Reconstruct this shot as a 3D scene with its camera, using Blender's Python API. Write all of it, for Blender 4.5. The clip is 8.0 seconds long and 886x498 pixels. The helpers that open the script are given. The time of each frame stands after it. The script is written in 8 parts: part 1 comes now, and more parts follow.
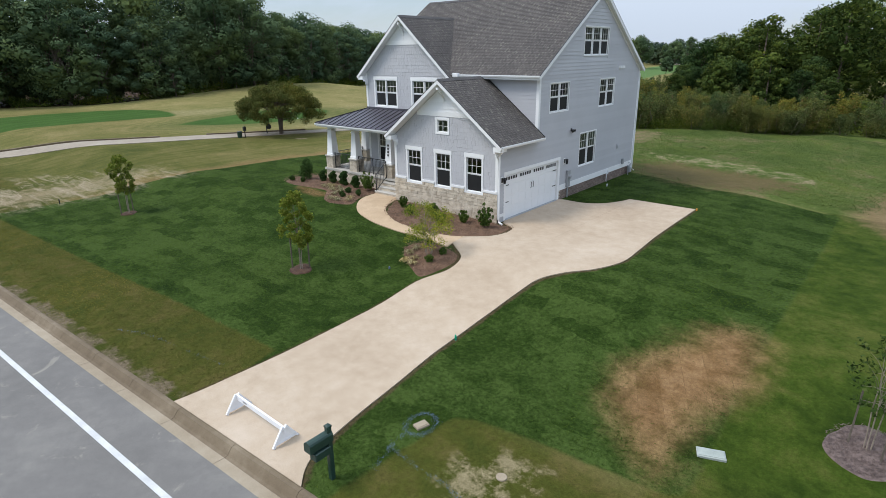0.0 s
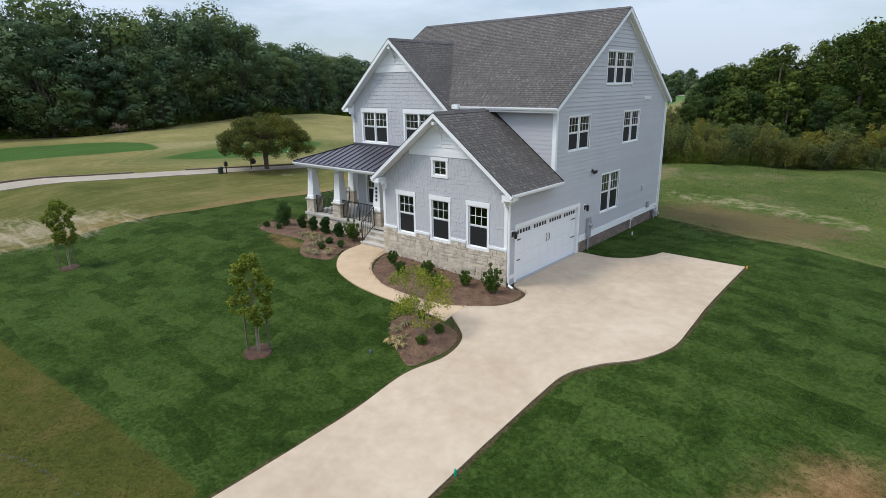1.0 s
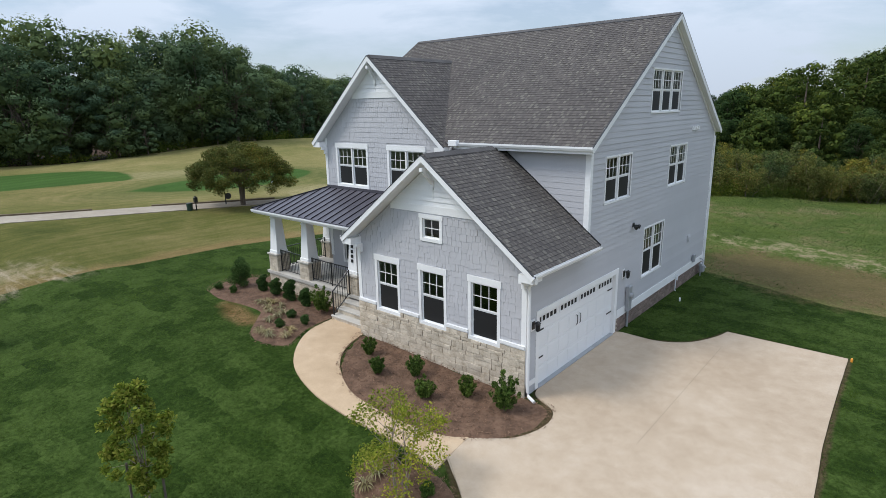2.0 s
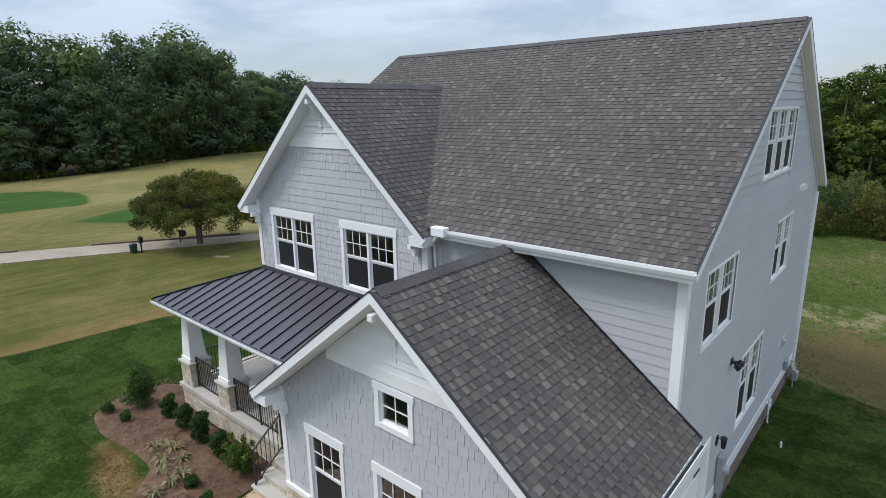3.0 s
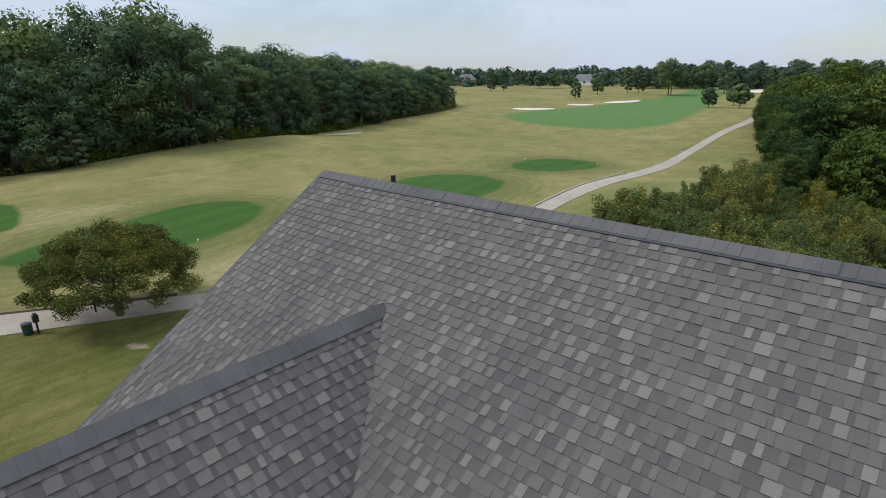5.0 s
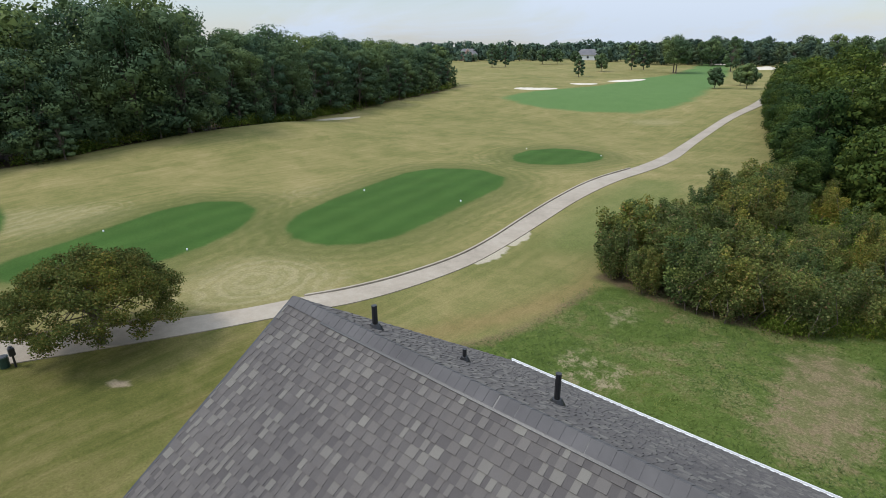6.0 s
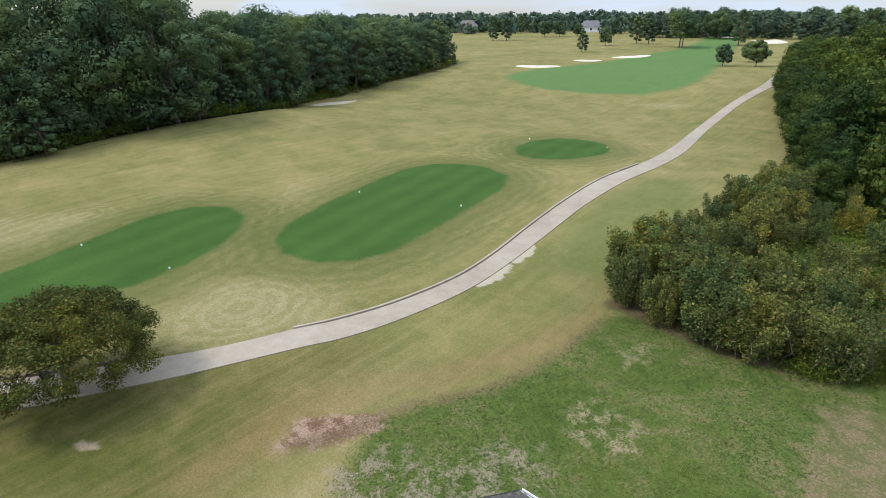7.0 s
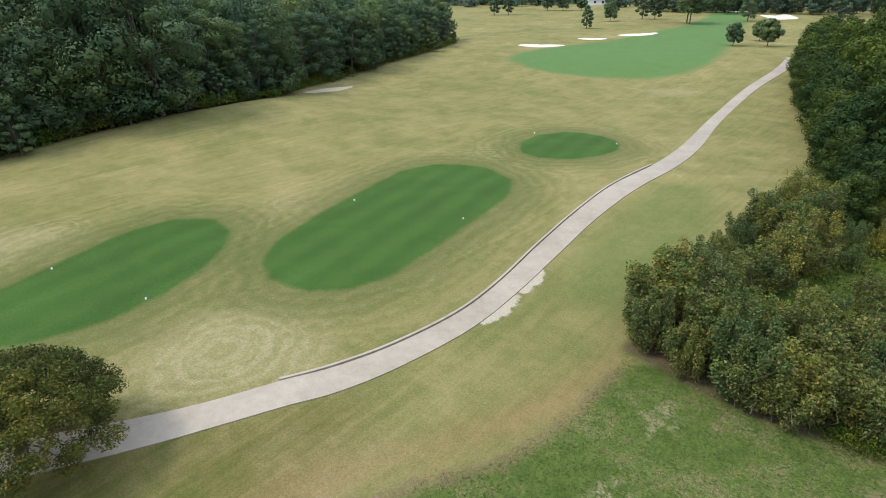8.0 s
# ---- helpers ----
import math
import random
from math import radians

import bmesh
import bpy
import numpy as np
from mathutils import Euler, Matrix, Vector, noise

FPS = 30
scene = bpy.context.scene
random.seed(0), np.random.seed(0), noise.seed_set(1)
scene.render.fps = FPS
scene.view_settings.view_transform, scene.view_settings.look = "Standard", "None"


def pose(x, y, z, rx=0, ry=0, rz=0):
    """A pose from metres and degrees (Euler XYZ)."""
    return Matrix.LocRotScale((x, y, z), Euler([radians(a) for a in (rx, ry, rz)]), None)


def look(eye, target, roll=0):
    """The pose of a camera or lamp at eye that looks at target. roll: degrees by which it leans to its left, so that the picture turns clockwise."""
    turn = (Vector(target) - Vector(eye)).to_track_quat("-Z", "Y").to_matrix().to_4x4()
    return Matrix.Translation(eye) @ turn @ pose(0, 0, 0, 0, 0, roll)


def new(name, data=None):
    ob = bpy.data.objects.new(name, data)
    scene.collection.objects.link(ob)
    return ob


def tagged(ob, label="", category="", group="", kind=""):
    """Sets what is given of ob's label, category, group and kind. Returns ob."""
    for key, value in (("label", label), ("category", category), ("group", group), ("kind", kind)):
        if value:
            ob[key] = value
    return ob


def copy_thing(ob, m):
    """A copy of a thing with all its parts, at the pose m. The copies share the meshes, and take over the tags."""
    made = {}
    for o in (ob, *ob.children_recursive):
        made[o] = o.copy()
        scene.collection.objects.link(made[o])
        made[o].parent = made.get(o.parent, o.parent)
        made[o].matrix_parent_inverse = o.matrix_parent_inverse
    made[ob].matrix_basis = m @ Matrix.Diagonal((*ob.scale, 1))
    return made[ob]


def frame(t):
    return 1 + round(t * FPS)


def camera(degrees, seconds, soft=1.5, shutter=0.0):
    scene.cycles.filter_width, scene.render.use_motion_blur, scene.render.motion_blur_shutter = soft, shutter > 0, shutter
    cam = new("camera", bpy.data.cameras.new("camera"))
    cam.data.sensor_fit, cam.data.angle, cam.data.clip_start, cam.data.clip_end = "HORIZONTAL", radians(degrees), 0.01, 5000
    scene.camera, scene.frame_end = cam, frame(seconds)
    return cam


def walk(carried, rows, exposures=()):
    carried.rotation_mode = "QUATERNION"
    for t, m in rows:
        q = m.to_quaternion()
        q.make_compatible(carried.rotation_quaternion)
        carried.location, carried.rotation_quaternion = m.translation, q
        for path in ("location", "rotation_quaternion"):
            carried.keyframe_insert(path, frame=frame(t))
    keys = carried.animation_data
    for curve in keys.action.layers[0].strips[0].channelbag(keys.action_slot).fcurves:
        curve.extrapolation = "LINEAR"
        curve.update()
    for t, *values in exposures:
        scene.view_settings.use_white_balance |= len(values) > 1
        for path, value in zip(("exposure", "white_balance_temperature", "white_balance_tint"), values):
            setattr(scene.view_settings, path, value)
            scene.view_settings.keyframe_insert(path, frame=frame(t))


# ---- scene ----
cam = camera(76.4, 8.0, soft=0.8)

PATH = [
    (0, (14.423, -20.781, 7.524), (13.197, -19.345, 6.865), -0.7),
    (0.5, (12.949, -18.94, 7.489), (11.713, -17.492, 6.876), -0.7),
    (1, (11.255, -16.845, 7.396), (10.009, -15.386, 6.833), -0.7),
    (2.3, (5.945, -9.987, 7.919), (4.678, -8.518, 7.43), -1.0),
    (2.5, (4.932, -8.685, 8.146), (3.665, -7.217, 7.658), -0.9),
    (3, (2.603, -5.51, 8.862), (1.332, -4.045, 8.373), -0.9),
    (3.5, (0.606, -2.732, 9.613), (-0.668, -1.276, 9.107), -0.9),
    (4, (-1.022, -0.51, 10.512), (-2.298, 0.935, 9.979), -1.2),
    (4.5, (-2.352, 1.317, 11.499), (-3.624, 2.749, 10.924), -1.1),
    (5, (-3.378, 2.778, 12.475), (-4.639, 4.199, 11.853), -0.7),
    (6.3, (-5.338, 5.381, 15.149), (-6.574, 6.769, 14.41), -0.7),
    (6.5, (-5.811, 5.985, 15.562), (-7.042, 7.367, 14.803), -0.8),
    (7, (-7.052, 7.355, 16.499), (-8.271, 8.723, 15.697), -0.7),
    (7.5, (-8.472, 8.88, 17.445), (-9.676, 10.234, 16.599), -0.6),
    (8, (-10.083, 10.603, 18.347), (-11.274, 11.943, 17.459), -0.6),
]
walk(cam, [(t, look(eye, target, roll)) for t, eye, target, roll in PATH], exposures=[(0, 0.02), (1.0, 0.02), (3.0, -0.08), (5.0, -0.04), (6.4, 0.17), (8.0, 0.38)])

# ---- light ----
world = bpy.data.worlds.new("sky")
scene.world = world
world.use_nodes = True
wn, wl = world.node_tree.nodes, world.node_tree.links
wn.clear()
w_out = wn.new("ShaderNodeOutputWorld")
w_bg = wn.new("ShaderNodeBackground")
w_sky = wn.new("ShaderNodeTexSky")
w_sky.sky_type, w_sky.sun_disc = "NISHITA", False
SUN_ELEV, SUN_FROM = radians(54), (-0.9, -1.0)
w_sky.sun_elevation = SUN_ELEV
w_sky.sun_rotation = math.atan2(SUN_FROM[0], SUN_FROM[1])
w_sky.air_density, w_sky.dust_density, w_sky.ozone_density = 1.0, 0.25, 2.0
# thin high cloud over the whole sky
w_tc = wn.new("ShaderNodeTexCoord")
w_map = wn.new("ShaderNodeMapping")
w_map.inputs["Scale"].default_value = (1.6, 1.6, 5.5)
w_no = wn.new("ShaderNodeTexNoise")
w_no.inputs["Scale"].default_value, w_no.inputs["Detail"].default_value, w_no.inputs["Roughness"].default_value = 1.7, 8.0, 0.58
w_no.inputs["Distortion"].default_value = 0.4
w_rmp = wn.new("ShaderNodeValToRGB")
w_rmp.color_ramp.elements[0].position, w_rmp.color_ramp.elements[1].position = 0.40, 0.56
w_rmp.color_ramp.elements[0].color, w_rmp.color_ramp.elements[1].color = (0.46, 0.46, 0.46, 1), (0.98, 0.98, 0.98, 1)
w_mix = wn.new("ShaderNodeMix")
w_mix.data_type = "RGBA"
w_mix.inputs[7].default_value = (6.5, 7.5, 9.0, 1)
wl.new(w_tc.outputs["Generated"], w_map.inputs[0])
wl.new(w_map.outputs[0], w_no.inputs["Vector"])
wl.new(w_no.outputs[0], w_rmp.inputs[0])
wl.new(w_rmp.outputs[0], w_mix.inputs[0])
wl.new(w_sky.outputs[0], w_mix.inputs[6])
# an overcast dome is brighter overhead than at the horizon
w_sep = wn.new("ShaderNodeSeparateXYZ")
wl.new(w_tc.outputs["Generated"], w_sep.inputs[0])
w_dome = wn.new("ShaderNodeMapRange")
w_dome.inputs[1].default_value, w_dome.inputs[2].default_value = 0.0, 1.0
w_dome.inputs[3].default_value, w_dome.inputs[4].default_value = 0.90, 2.35
wl.new(w_sep.outputs[2], w_dome.inputs[0])
w_mul = wn.new("ShaderNodeVectorMath")
w_mul.operation = "SCALE"
wl.new(w_mix.outputs[2], w_mul.inputs[0])
wl.new(w_dome.outputs[0], w_mul.inputs["Scale"])
wl.new(w_mul.outputs[0], w_bg.inputs[0])
w_bg.inputs[1].default_value = 0.099
wl.new(w_bg.outputs[0], w_out.inputs[0])

sun = new("sun", bpy.data.lights.new("sun", "SUN"))
sun.data.energy, sun.data.angle, sun.data.color = 2.4, radians(18), (1.0, 0.965, 0.91)
flat = Vector((SUN_FROM[0], SUN_FROM[1], 0)).normalized() * math.cos(SUN_ELEV)
sun.matrix_world = look((flat.x * 60, flat.y * 60, math.sin(SUN_ELEV) * 60), (0, 0, 0))

# ---- materials ----
def nodes_of(name):
    m = bpy.data.materials.new(name)
    m.use_nodes = True
    nt = m.node_tree
    return m, nt.nodes, nt.links, nt.nodes["Principled BSDF"]


def noise_node(n, l, vec, scale, detail=3.0, rough=0.55, dist=0.0):
    t = n.new("ShaderNodeTexNoise")
    t.inputs["Scale"].default_value, t.inputs["Detail"].default_value = scale, detail
    t.inputs["Roughness"].default_value, t.inputs["Distortion"].default_value = rough, dist
    if vec is not None:
        l.new(vec, t.inputs["Vector"])
    return t.outputs[0]


def ramp(n, l, fac, stops):
    r = n.new("ShaderNodeValToRGB")
    el = r.color_ramp.elements
    while len(el) < len(stops):
        el.new(0.5)
    for e, (p, c) in zip(el, stops):
        e.position, e.color = p, (*c, 1) if len(c) == 3 else c
    l.new(fac, r.inputs[0])
    return r.outputs[0]


def mixc(n, l, fac, a, b, how="MIX"):
    m = n.new("ShaderNodeMix")
    m.data_type, m.blend_type = "RGBA", how
    for sock, v in ((m.inputs[0], fac), (m.inputs[6], a), (m.inputs[7], b)):
        if isinstance(v, bpy.types.NodeSocket):
            l.new(v, sock)
        elif isinstance(v, (int, float)):
            sock.default_value = v
        else:
            sock.default_value = (*v, 1)
    return m.outputs[2]


def calc(n, l, op, a, b=0.0, c=None):
    m = n.new("ShaderNodeMath")
    m.operation = op
    for i, v in enumerate((a, b) if c is None else (a, b, c)):
        if isinstance(v, bpy.types.NodeSocket):
            l.new(v, m.inputs[i])
        else:
            m.inputs[i].default_value = v
    return m.outputs[0]


def bumped(n, l, bsdf, height, strength=0.3, distance=0.01):
    b = n.new("ShaderNodeBump")
    b.inputs["Strength"].default_value, b.inputs["Distance"].default_value = strength, distance
    l.new(height, b.inputs["Height"])
    l.new(b.outputs[0], bsdf.inputs["Normal"])


def place_of(n, local=False):
    if local:
        return n.new("ShaderNodeTexCoord").outputs["Object"]
    return n.new("ShaderNodeNewGeometry").outputs["Position"]


def gray(v):
    return (v, v, v)


def surface(name, low, high, rough=0.6, big=0.7, fine=40.0, bump=0.15, dist=0.004, piece=0.0, island=0.0, metal=0.0, spec=0.4, local=False):
    """A painted, stony or earthen surface: two scales of tone, fine relief, and a tone of its own for each piece."""
    m, n, l, b = nodes_of(name)
    p = place_of(n, local)
    a = noise_node(n, l, p, big, 4.0, 0.6)
    f = noise_node(n, l, p, fine, 3.0, 0.6)
    both = calc(n, l, "ADD", calc(n, l, "MULTIPLY", a, 0.65), calc(n, l, "MULTIPLY", f, 0.35))
    col = ramp(n, l, both, [(0.36, low), (0.64, high)])
    if piece:
        r = n.new("ShaderNodeObjectInfo").outputs["Random"]
        col = mixc(n, l, 1.0, col, ramp(n, l, r, [(0, gray(1 - piece)), (1, gray(1 + piece))]), "MULTIPLY")
    if island:
        r = n.new("ShaderNodeNewGeometry").outputs["Random Per Island"]
        col = mixc(n, l, 1.0, col, ramp(n, l, r, [(0, gray(1 - island)), (1, gray(1 + island))]), "MULTIPLY")
    l.new(col, b.inputs["Base Color"])
    rr = ramp(n, l, f, [(0.3, gray(max(0.03, rough - 0.08))), (0.7, gray(min(1, rough + 0.08)))])
    l.new(rr, b.inputs["Roughness"])
    b.inputs["Metallic"].default_value = metal
    b.inputs["Specular IOR Level"].default_value = spec
    if bump:
        bumped(n, l, b, f, bump, dist)
    return m


def leafy(name, stops, by="island", light=0.25, vary=((0.80, 0.85, 0.82), (1.20, 1.12, 0.94)), patch=0.14):
    """Leaves: a hue of its own for every leaf, a shift for every plant, some light let through."""
    m, n, l, b = nodes_of(name)
    geo = n.new("ShaderNodeNewGeometry")
    info = n.new("ShaderNodeObjectInfo")
    col = ramp(n, l, geo.outputs["Random Per Island"], stops)
    col = mixc(n, l, 1.0, col, ramp(n, l, info.outputs["Random"], [(0, vary[0]), (0.5, (1, 1, 1)), (1, vary[1])]), "MULTIPLY")
    # neighbouring plants differ in hue, wider than one crown
    stand = noise_node(n, l, place_of(n), patch, 3.0, 0.55, 0.3)
    col = mixc(n, l, 1.0, col, ramp(n, l, stand, [(0.34, (0.70, 0.76, 0.84)), (0.50, (0.98, 0.98, 1.0)), (0.66, (1.46, 1.30, 1.02))]), "MULTIPLY")
    l.new(col, b.inputs["Base Color"])
    b.inputs["Roughness"].default_value = 0.75
    b.inputs["Specular IOR Level"].default_value = 0.10
    tr = n.new("ShaderNodeBsdfTranslucent")
    l.new(col, tr.inputs[0])
    mix = n.new("ShaderNodeMixShader")
    mix.inputs[0].default_value = light
    l.new(b.outputs[0], mix.inputs[1])
    l.new(tr.outputs[0], mix.inputs[2])
    l.new(mix.outputs[0], n["Material Output"].inputs[0])
    return m


def shingled(name, attr, stops):
    """Laminated asphalt shingles: four tones of granules, each tab its own."""
    m, n, l, b = nodes_of(name)
    p = place_of(n)
    if attr == "object":
        r = n.new("ShaderNodeObjectInfo").outputs["Random"]
    else:
        r = n.new("ShaderNodeNewGeometry").outputs["Random Per Island"]
    tone = ramp(n, l, r, stops)
    grains = noise_node(n, l, p, 260.0, 2.0, 0.7)
    tone = mixc(n, l, 1.0, tone, ramp(n, l, grains, [(0.3, gray(0.72)), (0.7, gray(1.3))]), "MULTIPLY")
    wide = noise_node(n, l, p, 0.55, 4.0)
    tone = mixc(n, l, 1.0, tone, ramp(n, l, wide, [(0.3, (0.88, 0.87, 0.88)), (0.7, (1.12, 1.10, 1.08))]), "MULTIPLY")
    l.new(tone, b.inputs["Base Color"])
    b.inputs["Roughness"].default_value = 0.88
    b.inputs["Specular IOR Level"].default_value = 0.3
    bumped(n, l, b, grains, 0.5, 0.004)
    return m


TAB_TONES = [(0.0, (0.086, 0.077, 0.071)), (0.45, (0.098, 0.088, 0.080)), (0.70, (0.110, 0.100, 0.090)), (0.88, (0.128, 0.118, 0.103)), (1.0, (0.146, 0.136, 0.117))]
PLY_TONES = [(0.0, (0.068, 0.061, 0.058)), (0.6, (0.081, 0.073, 0.068)), (1.0, (0.096, 0.087, 0.081))]
M_SHINGLE = shingled("asphalt_shingle", "island", TAB_TONES)
M_SHINGLE_ONE = shingled("asphalt_shingle_single", "object", TAB_TONES)
M_PLY = shingled("shingle_ply", "island", PLY_TONES)
M_PLY_ONE = shingled("shingle_ply_single", "object", PLY_TONES)
M_RIDGE = surface("ridge_shingle", (0.062, 0.057, 0.056), (0.100, 0.093, 0.090), 0.88, 1.2, 220.0, 0.5, piece=0.05, island=0.05)
M_SIDING = surface("gray_siding", (0.450, 0.450, 0.470), (0.490, 0.490, 0.510), 0.55, 0.5, 26.0, 0.06, piece=0.03, island=0.03)
M_SHAKE = surface("gray_shake", (0.450, 0.448, 0.468), (0.495, 0.492, 0.512), 0.6, 0.5, 30.0, 0.08, piece=0.025, island=0.025)
M_WHITE = surface("white_trim", (0.77, 0.77, 0.765), (0.83, 0.83, 0.825), 0.45, 0.6, 20.0, 0.03)
M_WHITE_LAP = surface("white_siding", (0.74, 0.745, 0.75), (0.80, 0.80, 0.80), 0.5, 0.6, 20.0, 0.04, piece=0.02)
M_GDOOR = surface("garage_door_white", (0.76, 0.765, 0.77), (0.81, 0.81, 0.81), 0.4, 0.4, 30.0, 0.05)
M_SEAMLINE = surface("seam_metal", (0.008, 0.007, 0.009), (0.012, 0.011, 0.013), 0.5, 2.0, 30.0, 0.0)
M_SEAM = surface("dark_metal_roof", (0.054, 0.050, 0.064), (0.068, 0.063, 0.079), 0.42, 0.6, 18.0, 0.04, piece=0.05, metal=0.0, spec=0.6)
M_BLACK = surface("black_metal", (0.012, 0.012, 0.013), (0.022, 0.022, 0.023), 0.4, 3.0, 60.0, 0.05, spec=0.5)
M_GREYBOX = surface("gray_steel", (0.30, 0.31, 0.32), (0.36, 0.37, 0.38), 0.5, 2.0, 60.0, 0.05, metal=0.2)
M_STONE = surface("ledge_stone", (0.40, 0.335, 0.255), (0.62, 0.545, 0.440), 0.9, 3.2, 26.0, 0.6, 0.012, piece=0.13)
M_MORTAR = surface("mortar", (0.36, 0.31, 0.245), (0.48, 0.42, 0.34), 0.95, 3.0, 60.0, 0.5)
M_BRICK = surface("foundation_brick", (0.13, 0.10, 0.085), (0.24, 0.18, 0.15), 0.9, 2.0, 50.0, 0.4, piece=0.25)
M_CONC = surface("porch_concrete", (0.40, 0.375, 0.335), (0.52, 0.49, 0.44), 0.85, 0.9, 60.0, 0.25)
M_MULCH = surface("brown_mulch", (0.080, 0.043, 0.025), (0.213, 0.125, 0.079), 0.95, 2.6, 46.0, 1.0, 0.03)
M_CHIP = surface("mulch_chip", (0.090, 0.050, 0.030), (0.245, 0.150, 0.094), 0.95, 6.0, 60.0, 0.3, island=0.45)
M_PALECHIP = surface("weathered_mulch", (0.085, 0.060, 0.052), (0.235, 0.175, 0.155), 0.95, 9.0, 60.0, 1.0, 0.03)
M_BARK = surface("tree_bark", (0.075, 0.058, 0.045), (0.17, 0.135, 0.105), 0.92, 2.5, 30.0, 0.8, 0.02, local=True)
M_PALEBARK = surface("smooth_bark", (0.20, 0.16, 0.125), (0.36, 0.30, 0.24), 0.85, 4.0, 40.0, 0.4, 0.01, local=True)
M_STAKE = surface("weathered_stake", (0.09, 0.075, 0.06), (0.17, 0.14, 0.11), 0.9, 4.0, 50.0, 0.3)
M_SAND = surface("bunker_sand", (0.44, 0.39, 0.30), (0.56, 0.50, 0.41), 0.95, 0.4, 8.0, 0.3)
M_MAILBOX = surface("dark_green_plastic", (0.012, 0.034, 0.026), (0.024, 0.055, 0.042), 0.38, 3.0, 50.0, 0.05, spec=0.5)
M_PVC = surface("white_plastic", (0.74, 0.75, 0.78), (0.82, 0.83, 0.85), 0.35, 3.0, 40.0, 0.03)
M_GUM = surface("valve_box_lid", (0.25, 0.28, 0.25), (0.36, 0.39, 0.35), 0.7, 3.0, 60.0, 0.2)
M_BLUE = surface("blue_marking_paint", (0.070, 0.105, 0.17), (0.14, 0.18, 0.26), 0.9, 5.0, 50.0, 0.2)
M_ORANGE = surface("orange_cap", (0.75, 0.28, 0.03), (0.85, 0.36, 0.05), 0.5, 5.0, 50.0, 0.0)
M_GREENFLAG = surface("green_marker", (0.0, 0.25, 0.14), (0.0, 0.33, 0.19), 0.5, 5.0, 50.0, 0.0)
M_LINE = surface("white_road_paint", (0.46, 0.46, 0.45), (0.62, 0.62, 0.61), 0.75, 1.5, 30.0, 0.2)
M_ROOFFAR = surface("far_roof", (0.10, 0.10, 0.11), (0.16, 0.15, 0.15), 0.9, 0.3, 4.0, 0.1)
M_WALLFAR = surface("far_wall_brick", (0.34, 0.22, 0.17), (0.44, 0.30, 0.24), 0.9, 0.3, 4.0, 0.1)
M_PALEFAR = surface("far_wall_pale", (0.62, 0.62, 0.60), (0.74, 0.73, 0.70), 0.9, 0.3, 4.0, 0.1)

M_YARDFAR = surface("verge_grass", (0.05, 0.09, 0.02), (0.12, 0.14, 0.04), 0.95, 0.3, 12.0, 0.5)


def glass(name):
    m, n, l, b = nodes_of(name)
    b.inputs["Base Color"].default_value = (0.55, 0.60, 0.58, 1)
    b.inputs["Roughness"].default_value = 0.02
    b.inputs["IOR"].default_value = 1.5
    b.inputs["Transmission Weight"].default_value = 1.0
    return m


M_GLASS = glass("window_glass")
M_SCREEN = surface("insect_screen", (0.011, 0.012, 0.012), (0.016, 0.016, 0.018), 0.55, 2.0, 300.0, 0.1, spec=0.35)


def slab_mat(name, stops, pebble, crack, rough=0.85, stain=(0.24, 0.18, 0.125), reach=(0.66, 0.80, 1.3)):
    """Poured paving: wide stains, pebble grain, faint tyre wear."""
    m, n, l, b = nodes_of(name)
    p = place_of(n)
    wide = noise_node(n, l, p, 0.28, 5.0, 0.62, 0.3)
    mid = noise_node(n, l, p, 2.3, 5.0, 0.65)
    fine = noise_node(n, l, p, pebble, 2.0, 0.7)
    tone = calc(n, l, "ADD", calc(n, l, "MULTIPLY", wide, 0.6), calc(n, l, "MULTIPLY", mid, 0.4))
    col = ramp(n, l, tone, stops)
    col = mixc(n, l, 1.0, col, ramp(n, l, fine, [(0.28, gray(0.80)), (0.72, gray(1.16))]), "MULTIPLY")
    spots = noise_node(n, l, p, reach[2], 6.0, 0.75, 0.8)
    col = mixc(n, l, ramp(n, l, spots, [(reach[0], gray(0)), (reach[1], gray(crack))]), col, stain)
    l.new(col, b.inputs["Base Color"])
    b.inputs["Roughness"].default_value = rough
    bumped(n, l, b, fine, 0.35, 0.006)
    return m


M_DRIVE = slab_mat("exposed_aggregate", [(0.34, (0.356, 0.267, 0.182)), (0.52, (0.435, 0.339, 0.242)), (0.68, (0.494, 0.398, 0.302))], 90.0, 0.5)
M_WALK = slab_mat("walkway_aggregate", [(0.34, (0.400, 0.284, 0.172)), (0.52, (0.484, 0.351, 0.224)), (0.68, (0.539, 0.414, 0.284))], 90.0, 0.3)
M_KERB = slab_mat("kerb_concrete", [(0.34, (0.105, 0.074, 0.042)), (0.52, (0.150, 0.111, 0.068)), (0.68, (0.228, 0.178, 0.120))], 60.0, 0.7, stain=(0.10, 0.07, 0.045))
M_GUTTER = slab_mat("gutter_concrete", [(0.34, (0.235, 0.182, 0.120)), (0.52, (0.300, 0.242, 0.168)), (0.68, (0.375, 0.312, 0.230))], 60.0, 0.6, stain=(0.14, 0.10, 0.07))
M_CART = slab_mat("cart_path_concrete", [(0.34, (0.236, 0.196, 0.146)), (0.52, (0.298, 0.250, 0.190)), (0.68, (0.350, 0.302, 0.236))], 50.0, 0.4)
M_ASPHALT = slab_mat("gray_asphalt", [(0.34, (0.127, 0.119, 0.109)), (0.52, (0.154, 0.144, 0.132)), (0.70, (0.203, 0.191, 0.170))], 120.0, 0.5, stain=(0.30, 0.275, 0.225), reach=(0.60, 0.66, 0.9))

